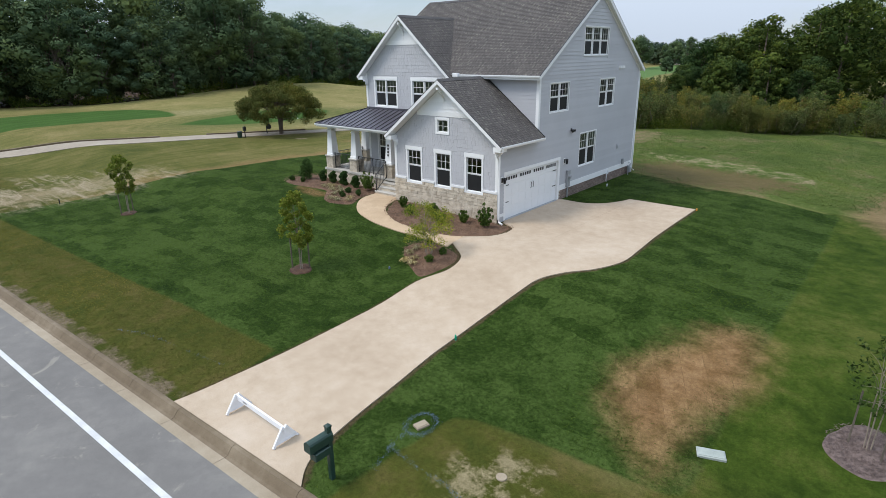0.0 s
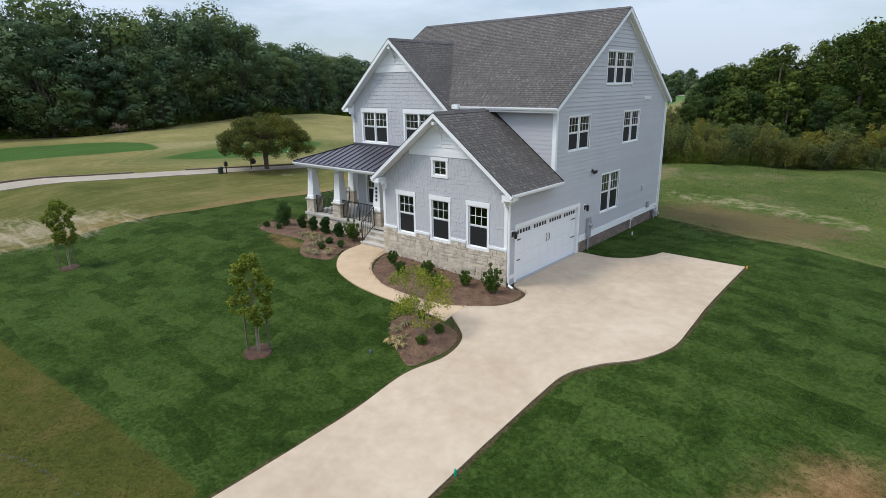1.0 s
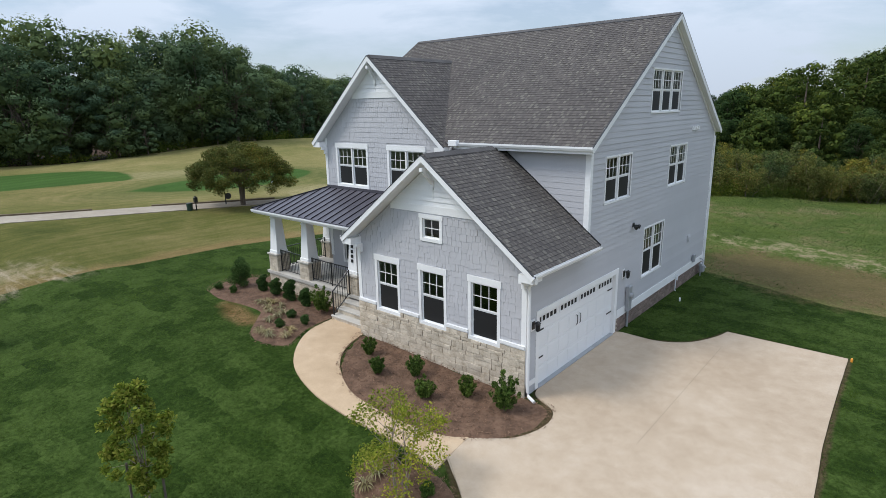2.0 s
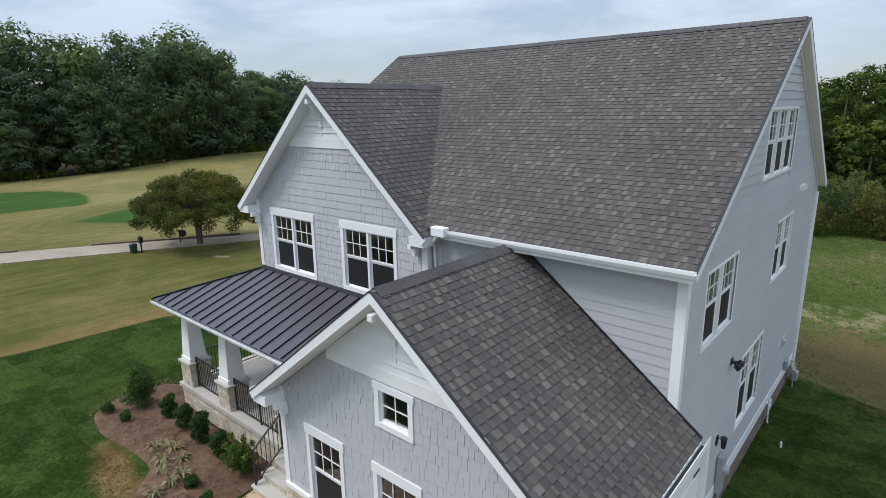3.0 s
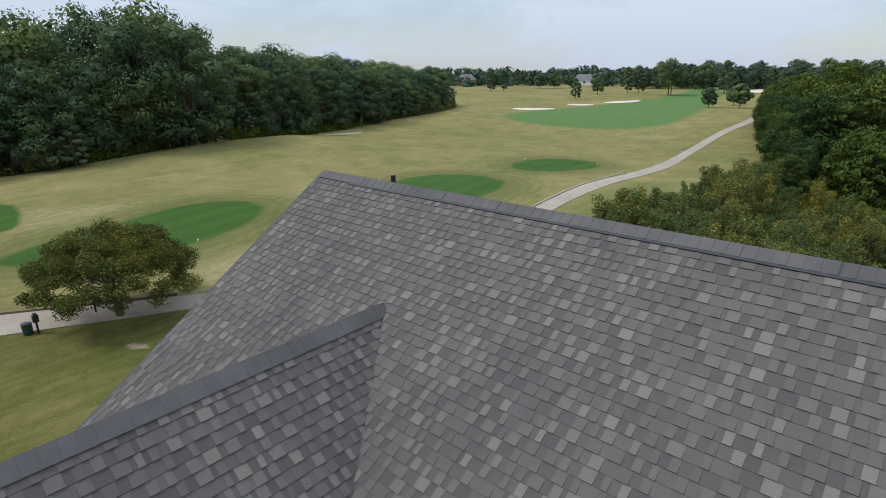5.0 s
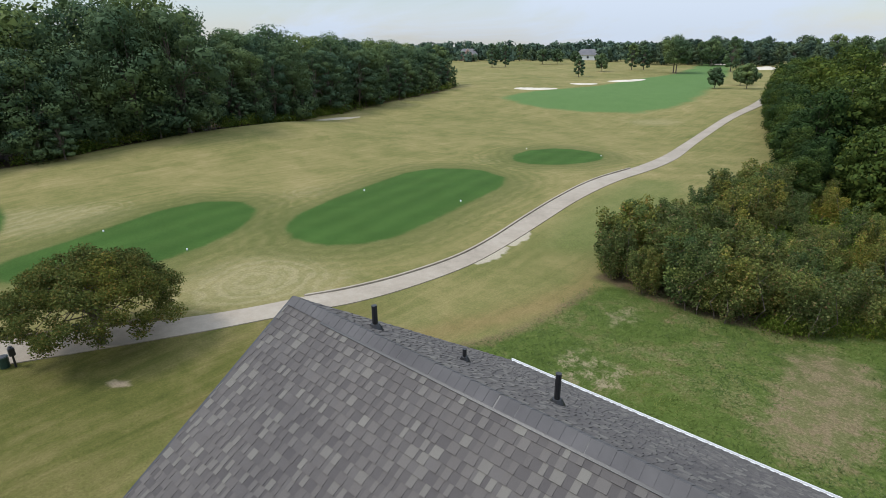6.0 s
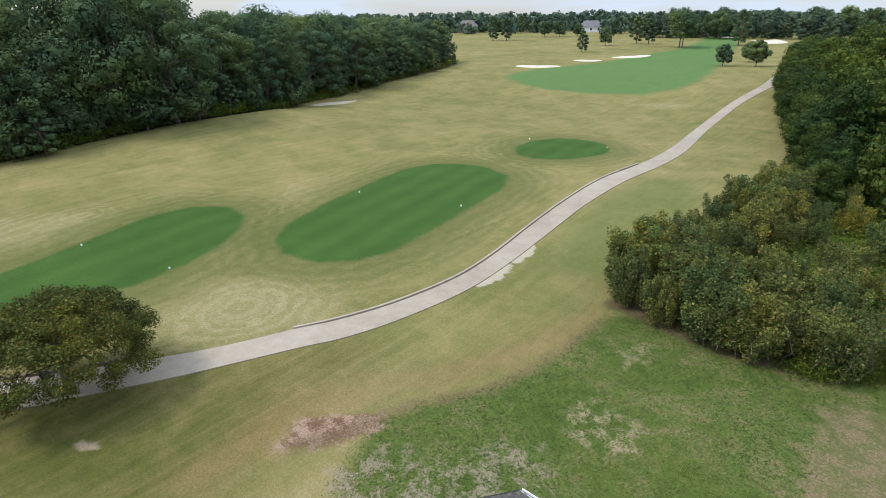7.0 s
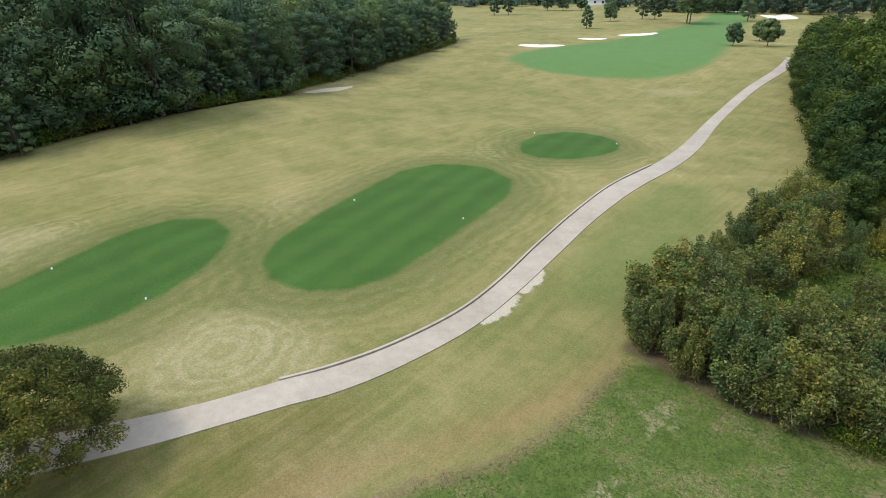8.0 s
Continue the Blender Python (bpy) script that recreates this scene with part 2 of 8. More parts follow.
LEAF_DARK = leafy("dark_leaves", [(0, (0.074, 0.116, 0.055)), (0.5, (0.090, 0.137, 0.063)), (1, (0.114, 0.164, 0.073))], light=0.24)
# bluish green: the haze of distance is put into the leaf colour
LEAF_HAZED = leafy("hazed_leaves", [(0, (0.057, 0.092, 0.062)), (1, (0.086, 0.127, 0.081))], light=0.1)
LEAF_YARD = leafy("weedy_grass", [(0, (0.080, 0.120, 0.030)), (0.6, (0.115, 0.160, 0.044)), (1, (0.160, 0.190, 0.066))], light=0.45)
LEAF_PINE = leafy("pine_needles", [(0, (0.070, 0.116, 0.062)), (0.6, (0.088, 0.140, 0.073)), (1, (0.110, 0.163, 0.083))], light=0.24)
M_DARKMULCH = surface("dark_mulch", (0.036, 0.018, 0.011), (0.098, 0.052, 0.032), 0.95, 6.0, 60.0, 0.8, 0.02)
LEAF_MID = leafy("broad_leaves", [(0, (0.025, 0.048, 0.012)), (0.5, (0.042, 0.074, 0.018)), (0.85, (0.062, 0.098, 0.023)), (1, (0.088, 0.114, 0.032))], vary=((0.587, 0.707, 0.812), (1.40, 1.20, 0.85)))
LEAF_BUSH = leafy("thicket_leaves", [(0, (0.056, 0.078, 0.022)), (0.45, (0.106, 0.134, 0.038)), (0.82, (0.164, 0.184, 0.056)), (0.93, (0.205, 0.190, 0.072)), (1, (0.210, 0.125, 0.062))], light=0.3, vary=((0.74, 0.92, 0.95), (1.42, 1.20, 0.80)), patch=0.35)
LEAF_MYRTLE = leafy("bronze_green_leaves", [(0, (0.042, 0.064, 0.018)), (0.5, (0.078, 0.100, 0.027)), (0.85, (0.112, 0.120, 0.034)), (1, (0.150, 0.106, 0.036))])
LEAF_LIME = leafy("yellow_green_leaves", [(0, (0.128, 0.177, 0.020)), (0.5, (0.226, 0.271, 0.033)), (1, (0.378, 0.354, 0.066))], light=0.35)
LEAF_WEED = leafy("meadow_weeds", [(0, (0.042, 0.075, 0.012)), (0.5, (0.080, 0.126, 0.019)), (0.85, (0.130, 0.172, 0.030)), (1, (0.172, 0.176, 0.052))], light=0.3)
LEAF_SHRUB = leafy("evergreen_leaves", [(0, (0.026, 0.060, 0.016)), (0.6, (0.059, 0.113, 0.029)), (1, (0.122, 0.187, 0.052))], light=0.15)
LEAF_SPRAY = leafy("spray_leaves", [(0, (0.040, 0.080, 0.016)), (0.5, (0.090, 0.150, 0.028)), (1, (0.180, 0.240, 0.060))], light=0.25)
LEAF_STRAW = leafy("variegated_blades", [(0, (0.200, 0.165, 0.075)), (0.5, (0.330, 0.275, 0.140)), (1, (0.450, 0.390, 0.230))], light=0.2)
LEAF_GRASS = leafy("grass_blades", [(0, (0.027, 0.055, 0.006)), (0.5, (0.039, 0.074, 0.009)), (0.85, (0.055, 0.095, 0.013)), (1, (0.074, 0.114, 0.019))], light=0.45)
LEAF_OLDGRASS = leafy("dry_grass_blades", [(0, (0.066, 0.078, 0.014)), (0.5, (0.105, 0.108, 0.024)), (1, (0.175, 0.150, 0.050))], light=0.45)

# ---- building helpers ----
def to_object(name, verts, faces, material, parent=None, smooth=False):
    me = bpy.data.meshes.new(name)
    me.from_pydata([tuple(v) for v in verts], [], [tuple(f) for f in faces])
    me.materials.append(material)
    if smooth:
        me.polygons.foreach_set("use_smooth", [True] * len(me.polygons))
    me.update()
    ob = new(name, me)
    ob.parent = parent
    return ob


def part(name, bm, material, parent, label=""):
    bmesh.ops.recalc_face_normals(bm, faces=bm.faces)
    me = bpy.data.meshes.new(name)
    bm.to_mesh(me)
    bm.free()
    me.materials.append(material)
    ob = new(name, me)
    ob.parent = parent
    if label:
        tagged(ob, label)
    return ob


def box(bm, x0, x1, y0, y1, z0, z1, bevel=0.0):
    m = Matrix.Translation(((x0 + x1) / 2, (y0 + y1) / 2, (z0 + z1) / 2)) @ Matrix.Diagonal((abs(x1 - x0), abs(y1 - y0), abs(z1 - z0), 1))
    made = bmesh.ops.create_cube(bm, size=1, matrix=m)
    if bevel:
        edges = list({e for v in made["verts"] for e in v.link_edges})
        bmesh.ops.bevel(bm, geom=edges, offset=bevel, segments=1, affect="EDGES")
    return bm


def boxes(*rows, bevel=0.0):
    bm = bmesh.new()
    for r in rows:
        box(bm, *r, bevel=bevel)
    return bm


def beam(bm, p0, p1, wide, tall, up=(0, 0, 1)):
    """A square bar from p0 to p1; wide across, tall along up."""
    p0, p1 = Vector(p0), Vector(p1)
    d = (p1 - p0).normalized()
    side = d.cross(Vector(up)).normalized()
    top = side.cross(d).normalized()
    ring = [(-wide / 2, -tall / 2), (wide / 2, -tall / 2), (wide / 2, tall / 2), (-wide / 2, tall / 2)]
    vs = [bm.verts.new(p + side * a + top * b) for p in (p0, p1) for a, b in ring]
    for f in ((3, 2, 1, 0), (4, 5, 6, 7), (0, 1, 5, 4), (1, 2, 6, 5), (2, 3, 7, 6), (3, 0, 4, 7)):
        bm.faces.new([vs[i] for i in f])
    return bm


def tube(bm, points, radii, sides=8):
    """A tapered round bar along a line of points."""
    rings = []
    pts = [Vector(p) for p in points]
    for i, p in enumerate(pts):
        d = (pts[min(i + 1, len(pts) - 1)] - pts[max(i - 1, 0)]).normalized()
        a = d.orthogonal().normalized()
        b = d.cross(a)
        rings.append([bm.verts.new(p + (a * math.cos(2 * math.pi * k / sides) + b * math.sin(2 * math.pi * k / sides)) * radii[i]) for k in range(sides)])
    for r, s in zip(rings, rings[1:]):
        for k in range(sides):
            bm.faces.new((r[k], r[(k + 1) % sides], s[(k + 1) % sides], s[k]))
    bm.faces.new(rings[-1])
    bm.faces.new(rings[0][::-1])
    return bm


# planes of walls: (along, up, out) to a place
def facing_front(y):
    return lambda u, v, d=0.0: (u, y - d, v)


def facing_side(x):
    return lambda u, v, d=0.0: (x + d, u, v)


def facing_left(x):
    return lambda u, v, d=0.0: (x - d, u, v)


def facing_back(y):
    return lambda u, v, d=0.0: (u, y + d, v)


def pbox(bm, m, u0, u1, v0, v1, d0, d1):
    a, b = m(u0, v0, d0), m(u1, v1, d1)
    lo, hi = [min(p) for p in zip(a, b)], [max(p) for p in zip(a, b)]
    return box(bm, lo[0], hi[0], lo[1], hi[1], lo[2], hi[2])


def wall(name, m, outline, holes, material, parent, thick=0.16, label=""):
    """A wall of real thickness, with its openings cut through."""
    bm = bmesh.new()
    edges = []
    for loop in [outline] + [[(a, c), (b, c), (b, d), (a, d)] for a, b, c, d in [(h0 - 0.004, h1 + 0.004, g0 - 0.004, g1 + 0.004) for h0, h1, g0, g1 in holes]]:
        vs = [bm.verts.new(m(u, v, 0)) for u, v in loop]
        edges += [bm.edges.new((vs[i], vs[(i + 1) % len(vs)])) for i in range(len(vs))]
    made = bmesh.ops.triangle_fill(bm, edges=edges, use_beauty=True)
    faces = [g for g in made["geom"] if isinstance(g, bmesh.types.BMFace)]
    ext = bmesh.ops.extrude_face_region(bm, geom=faces)
    shift = Vector(m(0, 0, -thick)) - Vector(m(0, 0, 0))
    bmesh.ops.translate(bm, vec=shift, verts=[g for g in ext["geom"] if isinstance(g, bmesh.types.BMVert)])
    return part(name, bm, material, parent, label)


def span(outline, v):
    """Where a convex outline begins and ends at the height v."""
    cuts = []
    for (u0, v0), (u1, v1) in zip(outline, outline[1:] + outline[:1]):
        if (v0 <= v) != (v1 <= v):
            cuts.append(u0 + (u1 - u0) * (v - v0) / (v1 - v0))
    return (min(cuts), max(cuts)) if len(cuts) >= 2 else None


def courses(outline, holes, first, rise):
    """Rows of a facing: height, and the stretches left over between openings, each with its slanted ends."""
    top = max(v for _, v in outline)
    v = first
    while v < top - 0.02:
        hi = min(v + rise, top)
        a, b = span(outline, v + 0.002), span(outline, hi - 0.002)
        if a and not b:
            mid = sum(a) / 2
            b = (mid, mid)
        if a and b:
            cuts = sorted((h0, h1) for h0, h1, g0, g1 in holes if g0 < hi - 0.01 and g1 > v + 0.01)
            left = a[0]
            pieces = []
            for h0, h1 in cuts:
                if h0 > left:
                    pieces.append((left, h0))
                left = max(left, h1)
            if left < a[1]:
                pieces.append((left, a[1]))
            for p0, p1 in pieces:
                yield v, hi, p0, p1, max(p0, b[0]) if p0 == a[0] else p0, min(p1, b[1]) if p1 == a[1] else p1
        v += rise


def lap_siding(name, m, outline, holes, first, rise, material, parent, out=0.004, lap=0.022):
    """Lapped boards, each an object, thick at the lower edge."""
    for v, hi, a, b, at, bt in courses(outline, holes, first, rise):
        if b - a < 0.02:
            continue
        q = [m(a, v - 0.015, out + lap), m(b, v - 0.015, out + lap), m(bt, hi, out + 0.003), m(at, hi, out + 0.003), m(a, v - 0.015, out - 0.004), m(b, v - 0.015, out - 0.004), m(bt, hi, out - 0.004), m(at, hi, out - 0.004)]
        to_object(name, q, [(0, 1, 2, 3), (4, 5, 1, 0), (4, 0, 3, 7), (1, 5, 6, 2), (7, 3, 2, 6)], material, parent)


def shake_siding(m, outline, holes, first, rise, material, parent, near, seed, drops, widths=(0.11, 0.14, 0.17, 0.20, 0.24)):
    """Staggered shakes: those inside near are objects on shared meshes, the rest are one part."""
    rng = random.Random(seed)
    cache, count = {}, 0
    verts, faces = [], []
    for v, hi, a, b, at, bt in courses(outline, holes, first, rise):
        u = a
        while u < b - 0.01:
            w = min(rng.choice(widths), b - u)
            drop = rng.choice(drops)
            thick = rng.choice((0.015, 0.018))
            lo, hi_u = u + 0.003, u + w - 0.003
            tl, tr = min(max(lo, at), bt), max(min(hi_u, bt), at)
            whole = w in widths and tl == lo and tr == hi_u
            if whole and count < 300 and near[0] < u < near[1] and near[2] < v < near[3]:
                key = (w, drop, thick)
                if key not in cache:
                    q = [(0.002, -drop - 0.01, thick), (w - 0.002, -drop - 0.01, thick), (w - 0.002, rise, thick - 0.011), (0.002, rise, thick - 0.011), (0.002, -drop - 0.01, -0.004), (w - 0.002, -drop - 0.01, -0.004), (w - 0.002, rise, -0.004), (0.002, rise, -0.004)]
                    me = bpy.data.meshes.new("shake")
                    me.from_pydata([(p[0], -p[2], p[1]) for p in q], [], [(0, 1, 2, 3), (4, 5, 1, 0), (4, 0, 3, 7), (1, 5, 6, 2)])
                    me.materials.append(material)
                    cache[key] = me
                ob = new("shake", cache[key])
                ob.parent = parent
                ob.location = m(u, v, 0.002)
                count += 1
            elif hi_u - lo > 0.01:
                k = len(verts)
                verts += [m(lo, v - drop - 0.01, thick), m(hi_u, v - drop - 0.01, thick), m(tr, hi, thick - 0.011), m(tl, hi, thick - 0.011), m(lo, v - drop - 0.01, -0.004), m(hi_u, v - drop - 0.01, -0.004), m(tr, hi, -0.004), m(tl, hi, -0.004)]
                faces += [(k, k + 1, k + 2, k + 3), (k + 4, k + 5, k + 1, k), (k + 4, k, k + 3, k + 7), (k + 1, k + 5, k + 6, k + 2)]
            u += w
    if verts:
        tagged(to_object("shake_field", verts, faces, material, parent), kind="stuff")


def shingle_roof(parent, origin, along, slope, outline, seed, near=None, rise=0.136):
    """Courses of laminated shingles on a roof plane: raised tabs, and between them the ply beneath.
    outline: (along, up the slope). near: the stretch whose tabs are objects."""
    rng = random.Random(seed)
    o, U, S = Vector(origin), Vector(along).normalized(), Vector(slope).normalized()
    N = U.cross(S).normalized()
    if N.z < 0:
        N = -N
    tabs, gaps = (0.065, 0.08, 0.095, 0.115, 0.14), (0.05, 0.07, 0.095, 0.12, 0.16)
    fields = {True: ([], []), False: ([], [])}
    cache, count = {}, 0

    def put(u, s, d):
        return o + U * u + S * s + N * d

    for v, hi, a, b, at, bt in courses(outline, [], min(p[1] for p in outline), rise):
        u = a - rng.random() * 0.3
        raised = rng.random() < 0.5
        while u < b:
            w = rng.choice(tabs if raised else gaps)
            lo, up = max(u, a), min(u + w, b)
            thick = 0.019 if raised else 0.010
            tl, tr = min(max(lo, at), bt), max(min(up, bt), at)
            if up - lo > 0.015:
                if near and count < 300 and lo == u and up == u + w and tl == lo and tr == up and near[0] < u < near[1] and near[2] < v < near[3]:
                    key = (w, raised)
                    if key not in cache:
                        q = [(0, -0.008, thick), (w, -0.008, thick), (w, rise + 0.01, 0.004), (0, rise + 0.01, 0.004), (0, -0.008, 0), (w, -0.008, 0)]
                        me = bpy.data.meshes.new("shingle")
                        me.from_pydata([tuple(U * p[0] + S * p[1] + N * p[2]) for p in q], [], [(0, 1, 2, 3), (4, 5, 1, 0), (4, 0, 3), (1, 5, 2)])
                        me.materials.append(M_SHINGLE_ONE if raised else M_PLY_ONE)
                        cache[key] = me
                    ob = new("shingle", cache[key])
                    ob.parent = parent
                    ob.location = put(u, v, 0)
                    count += 1
                else:
                    verts, faces = fields[raised]
                    k = len(verts)
                    verts += [put(lo, v - 0.008, thick), put(up, v - 0.008, thick), put(tr, hi + 0.01, 0.004), put(tl, hi + 0.01, 0.004), put(lo, v - 0.008, 0), put(up, v - 0.008, 0)]
                    faces += [(k, k + 1, k + 2, k + 3), (k + 4, k + 5, k + 1, k), (k + 4, k, k + 3), (k + 1, k + 5, k + 2)]
            u += w
            raised = not raised
    for raised, (verts, faces) in fields.items():
        tagged(to_object("shingle_field", verts, faces, M_SHINGLE if raised else M_PLY, parent), kind="stuff")


def roof_deck(name, parent, origin, along, slope, outline, material, label="", depth=0.16):
    o, U, S = Vector(origin), Vector(along).normalized(), Vector(slope).normalized()
    N = U.cross(S).normalized()
    if N.z < 0:
        N = -N
    bm = bmesh.new()
    top = [bm.verts.new(o + U * u + S * s - N * 0.002) for u, s in outline]
    low = [bm.verts.new(o + U * u + S * s - N * depth) for u, s in outline]
    bm.faces.new(top)
    bm.faces.new(low[::-1])
    for i in range(len(top)):
        j = (i + 1) % len(top)
        bm.faces.new((top[i], low[i], low[j], top[j]))
    return part(name, bm, material, parent, label)


def stone_shapes(seed):
    """Eight rough blocks of unit size, face towards -y."""
    rng = random.Random(seed)
    out = []
    for _ in range(8):
        bm = bmesh.new()
        back = [bm.verts.new((x, 0.5, z)) for x, z in ((0.02, 0.02), (0.98, 0.02), (0.98, 0.98), (0.02, 0.98))]
        rim = [bm.verts.new((x + rng.uniform(-0.012, 0.012), -0.40, z + rng.uniform(-0.03, 0.03))) for x, z in ((0.005, 0.01), (0.995, 0.01), (0.995, 0.99), (0.005, 0.99))]
        face = [bm.verts.new((x + rng.uniform(-0.015, 0.015), -0.46 + rng.uniform(-0.10, 0.10), z + rng.uniform(-0.02, 0.02))) for x, z in ((0.015, 0.03), (0.985, 0.03), (0.985, 0.97), (0.015, 0.97))]
        mid = bm.verts.new((0.5 + rng.uniform(-0.3, 0.3), -0.5 + rng.uniform(-0.1, 0.1), 0.5 + rng.uniform(-0.2, 0.2)))
        for i in range(4):
            j = (i + 1) % 4
            bm.faces.new((back[i], back[j], rim[j], rim[i]))
            bm.faces.new((rim[i], rim[j], face[j], face[i]))
            bm.faces.new((face[i], face[j], mid))
        bmesh.ops.recalc_face_normals(bm, faces=bm.faces)
        me = bpy.data.meshes.new("stone")
        bm.to_mesh(me)
        bm.free()
        me.materials.append(M_STONE)
        out.append(me)
    return out


STONES = stone_shapes(5)


def stone_facing(parent, u0, u1, v0, v1, origin, turn, seed, depth=0.06, limit=300):
    """Ledge stones in uneven courses on a wall that begins at origin and runs along its turned x axis."""
    rng = random.Random(seed)
    base = Matrix.Translation(origin) @ Matrix.Rotation(radians(turn), 4, "Z")
    v = v0
    while v < v1 - 0.03:
        h = min(rng.choice((0.08, 0.11, 0.14, 0.14, 0.18)), v1 - v)
        if v1 - v - h < 0.06:
            h = v1 - v
        u = u0
        while u < u1 - 0.02:
            w = min(rng.choice((0.14, 0.20, 0.28, 0.36, 0.48)), u1 - u)
            if u1 - u - w < 0.08:
                w = u1 - u
            ob = new("stone", rng.choice(STONES))
            ob.parent = parent
            ob.matrix_basis = base @ Matrix.Translation((u + 0.004, -0.01, v + 0.003)) @ Matrix.Diagonal((w - 0.008, depth * rng.uniform(0.6, 1.25), h - 0.006, 1))
            u += w
        v += h


def window(parent, m, u0, u1, v0, v1, lights=1, head=True, style="double", label=""):
    """A window in its opening u0..u1, v0..v1: casing, sashes, grilles, panes. lights: sashes side by side."""
    bm = bmesh.new()
    t = 0.10
    if head:
        pbox(bm, m, u0 - t, u0, v0, v1, -0.05, 0.034)
        pbox(bm, m, u1, u1 + t, v0, v1, -0.05, 0.034)
        pbox(bm, m, u0 - t - 0.025, u1 + t + 0.025, v1, v1 + (0.19 if style == "double" else 0.12), -0.05, 0.042)
        pbox(bm, m, u0 - t, u1 + t, v0 - 0.10, v0, -0.05, 0.038)
    else:
        t = 0.055
        pbox(bm, m, u0 - t, u0, v0 - t, v1 + t, -0.05, 0.032)
        pbox(bm, m, u1, u1 + t, v0 - t, v1 + t, -0.05, 0.032)
        pbox(bm, m, u0, u1, v1, v1 + t, -0.05, 0.032)
        pbox(bm, m, u0, u1, v0 - t, v0, -0.05, 0.032)
    unit = part("window", bm, M_WHITE, parent, label or "white-cased sash window with grilles in the upper sash")
    gap = 0.07
    w = (u1 - u0 - gap * (lights - 1)) / lights
    for k in range(lights):
        a = u0 + k * (w + gap)
        b = a + w
        if k:
            mb = bmesh.new()
            pbox(mb, m, a - gap, a, v0, v1, -0.06, 0.02)
            part("mullion", mb, M_WHITE, unit)
        mid = v0 + (v1 - v0) * 0.52
        fr = 0.042
        rows = ((mid, v1, -0.055, -0.02), (v0, mid, -0.075, -0.04)) if style == "double" else ((v0, v1, -0.06, -0.02),)
        for n, (c, d, back, front) in enumerate(rows):
            sb = bmesh.new()
            pbox(sb, m, a, a + fr, c, d, back, front)
            pbox(sb, m, b - fr, b, c, d, back, front)
            pbox(sb, m, a + fr, b - fr, d - fr, d, back, front)
            pbox(sb, m, a + fr, b - fr, c, c + fr, back, front)
            part("sash", sb, M_WHITE, unit)
            pb = bmesh.new()
            if n == 0:
                pbox(pb, m, a + fr, b - fr, c + fr, d - fr, back + 0.010, back + 0.016)
                part("pane", pb, M_GLASS, unit).visible_shadow = False
                gb = bmesh.new()
                cols = 3 if style == "double" else 2
                for i in range(1, cols):
                    g = a + fr + (b - a - 2 * fr) * i / cols
                    pbox(gb, m, g - 0.010, g + 0.010, c + fr, d - fr, front - 0.012, front - 0.002)
                g = (c + d) / 2
                pbox(gb, m, a + fr, b - fr, g - 0.010, g + 0.010, front - 0.013, front - 0.003)
                part("grille", gb, M_WHITE, unit)
            else:
                pbox(pb, m, a + fr, b - fr, c + fr, d - fr, back + 0.010, back + 0.016)
                part("pane", pb, M_GLASS, unit).visible_shadow = False
                gb = bmesh.new()
                pbox(gb, m, a + fr, b - fr, c + fr, d - fr, front - 0.006, front - 0.003)
                part("insect_screen", gb, M_SCREEN, unit, "dark mesh insect screen")
    return unit


def gutter(name, p0, p1, out, parent):
    """A white channel along an eave from p0 to p1 (upper inner edge); out: the way it stands out."""
    p0, p1, out = Vector(p0), Vector(p1), Vector(out).normalized()
    up = Vector((0, 0, 1))
    prof = [(0, 0), (0, -0.11), (0.065, -0.11), (0.095, -0.045), (0.095, 0.004), (0.083, 0.004), (0.083, -0.04), (0.06, -0.098), (0.012, -0.098), (0.012, 0)]
    bm = bmesh.new()
    a = [bm.verts.new(p0 + out * x + up * z) for x, z in prof]
    b = [bm.verts.new(p1 + out * x + up * z) for x, z in prof]
    for i in range(len(prof)):
        j = (i + 1) % len(prof)
        bm.faces.new((a[i], a[j], b[j], b[i]))
    bm.faces.new(a)
    bm.faces.new(b[::-1])
    whole = part(name, bm, M_WHITE, parent)
    # black sheet: shade and dirt inside the channel put into its colour
    dark_sheet = bmesh.new()
    dark_sheet.faces.new([dark_sheet.verts.new(p + out * x + up * -0.05) for p, x in ((p0, 0.013), (p1, 0.013), (p1, 0.078), (p0, 0.078))])
    part("gutter_bed", dark_sheet, M_BLACK, whole if parent is None else parent, "black sheet for the shade and dirt in the gutter")
    return whole


def smooth_step(a, b, v):
    u = np.clip((np.asarray(v, float) - a) / (b - a), 0, 1)
    return u * u * (3 - 2 * u)


ROAD_Z = -1.22
KERB_Y = -15.8
KERB_TOP = -1.094
ROAD_TURN = 0.05      # the road runs a little askew to the house


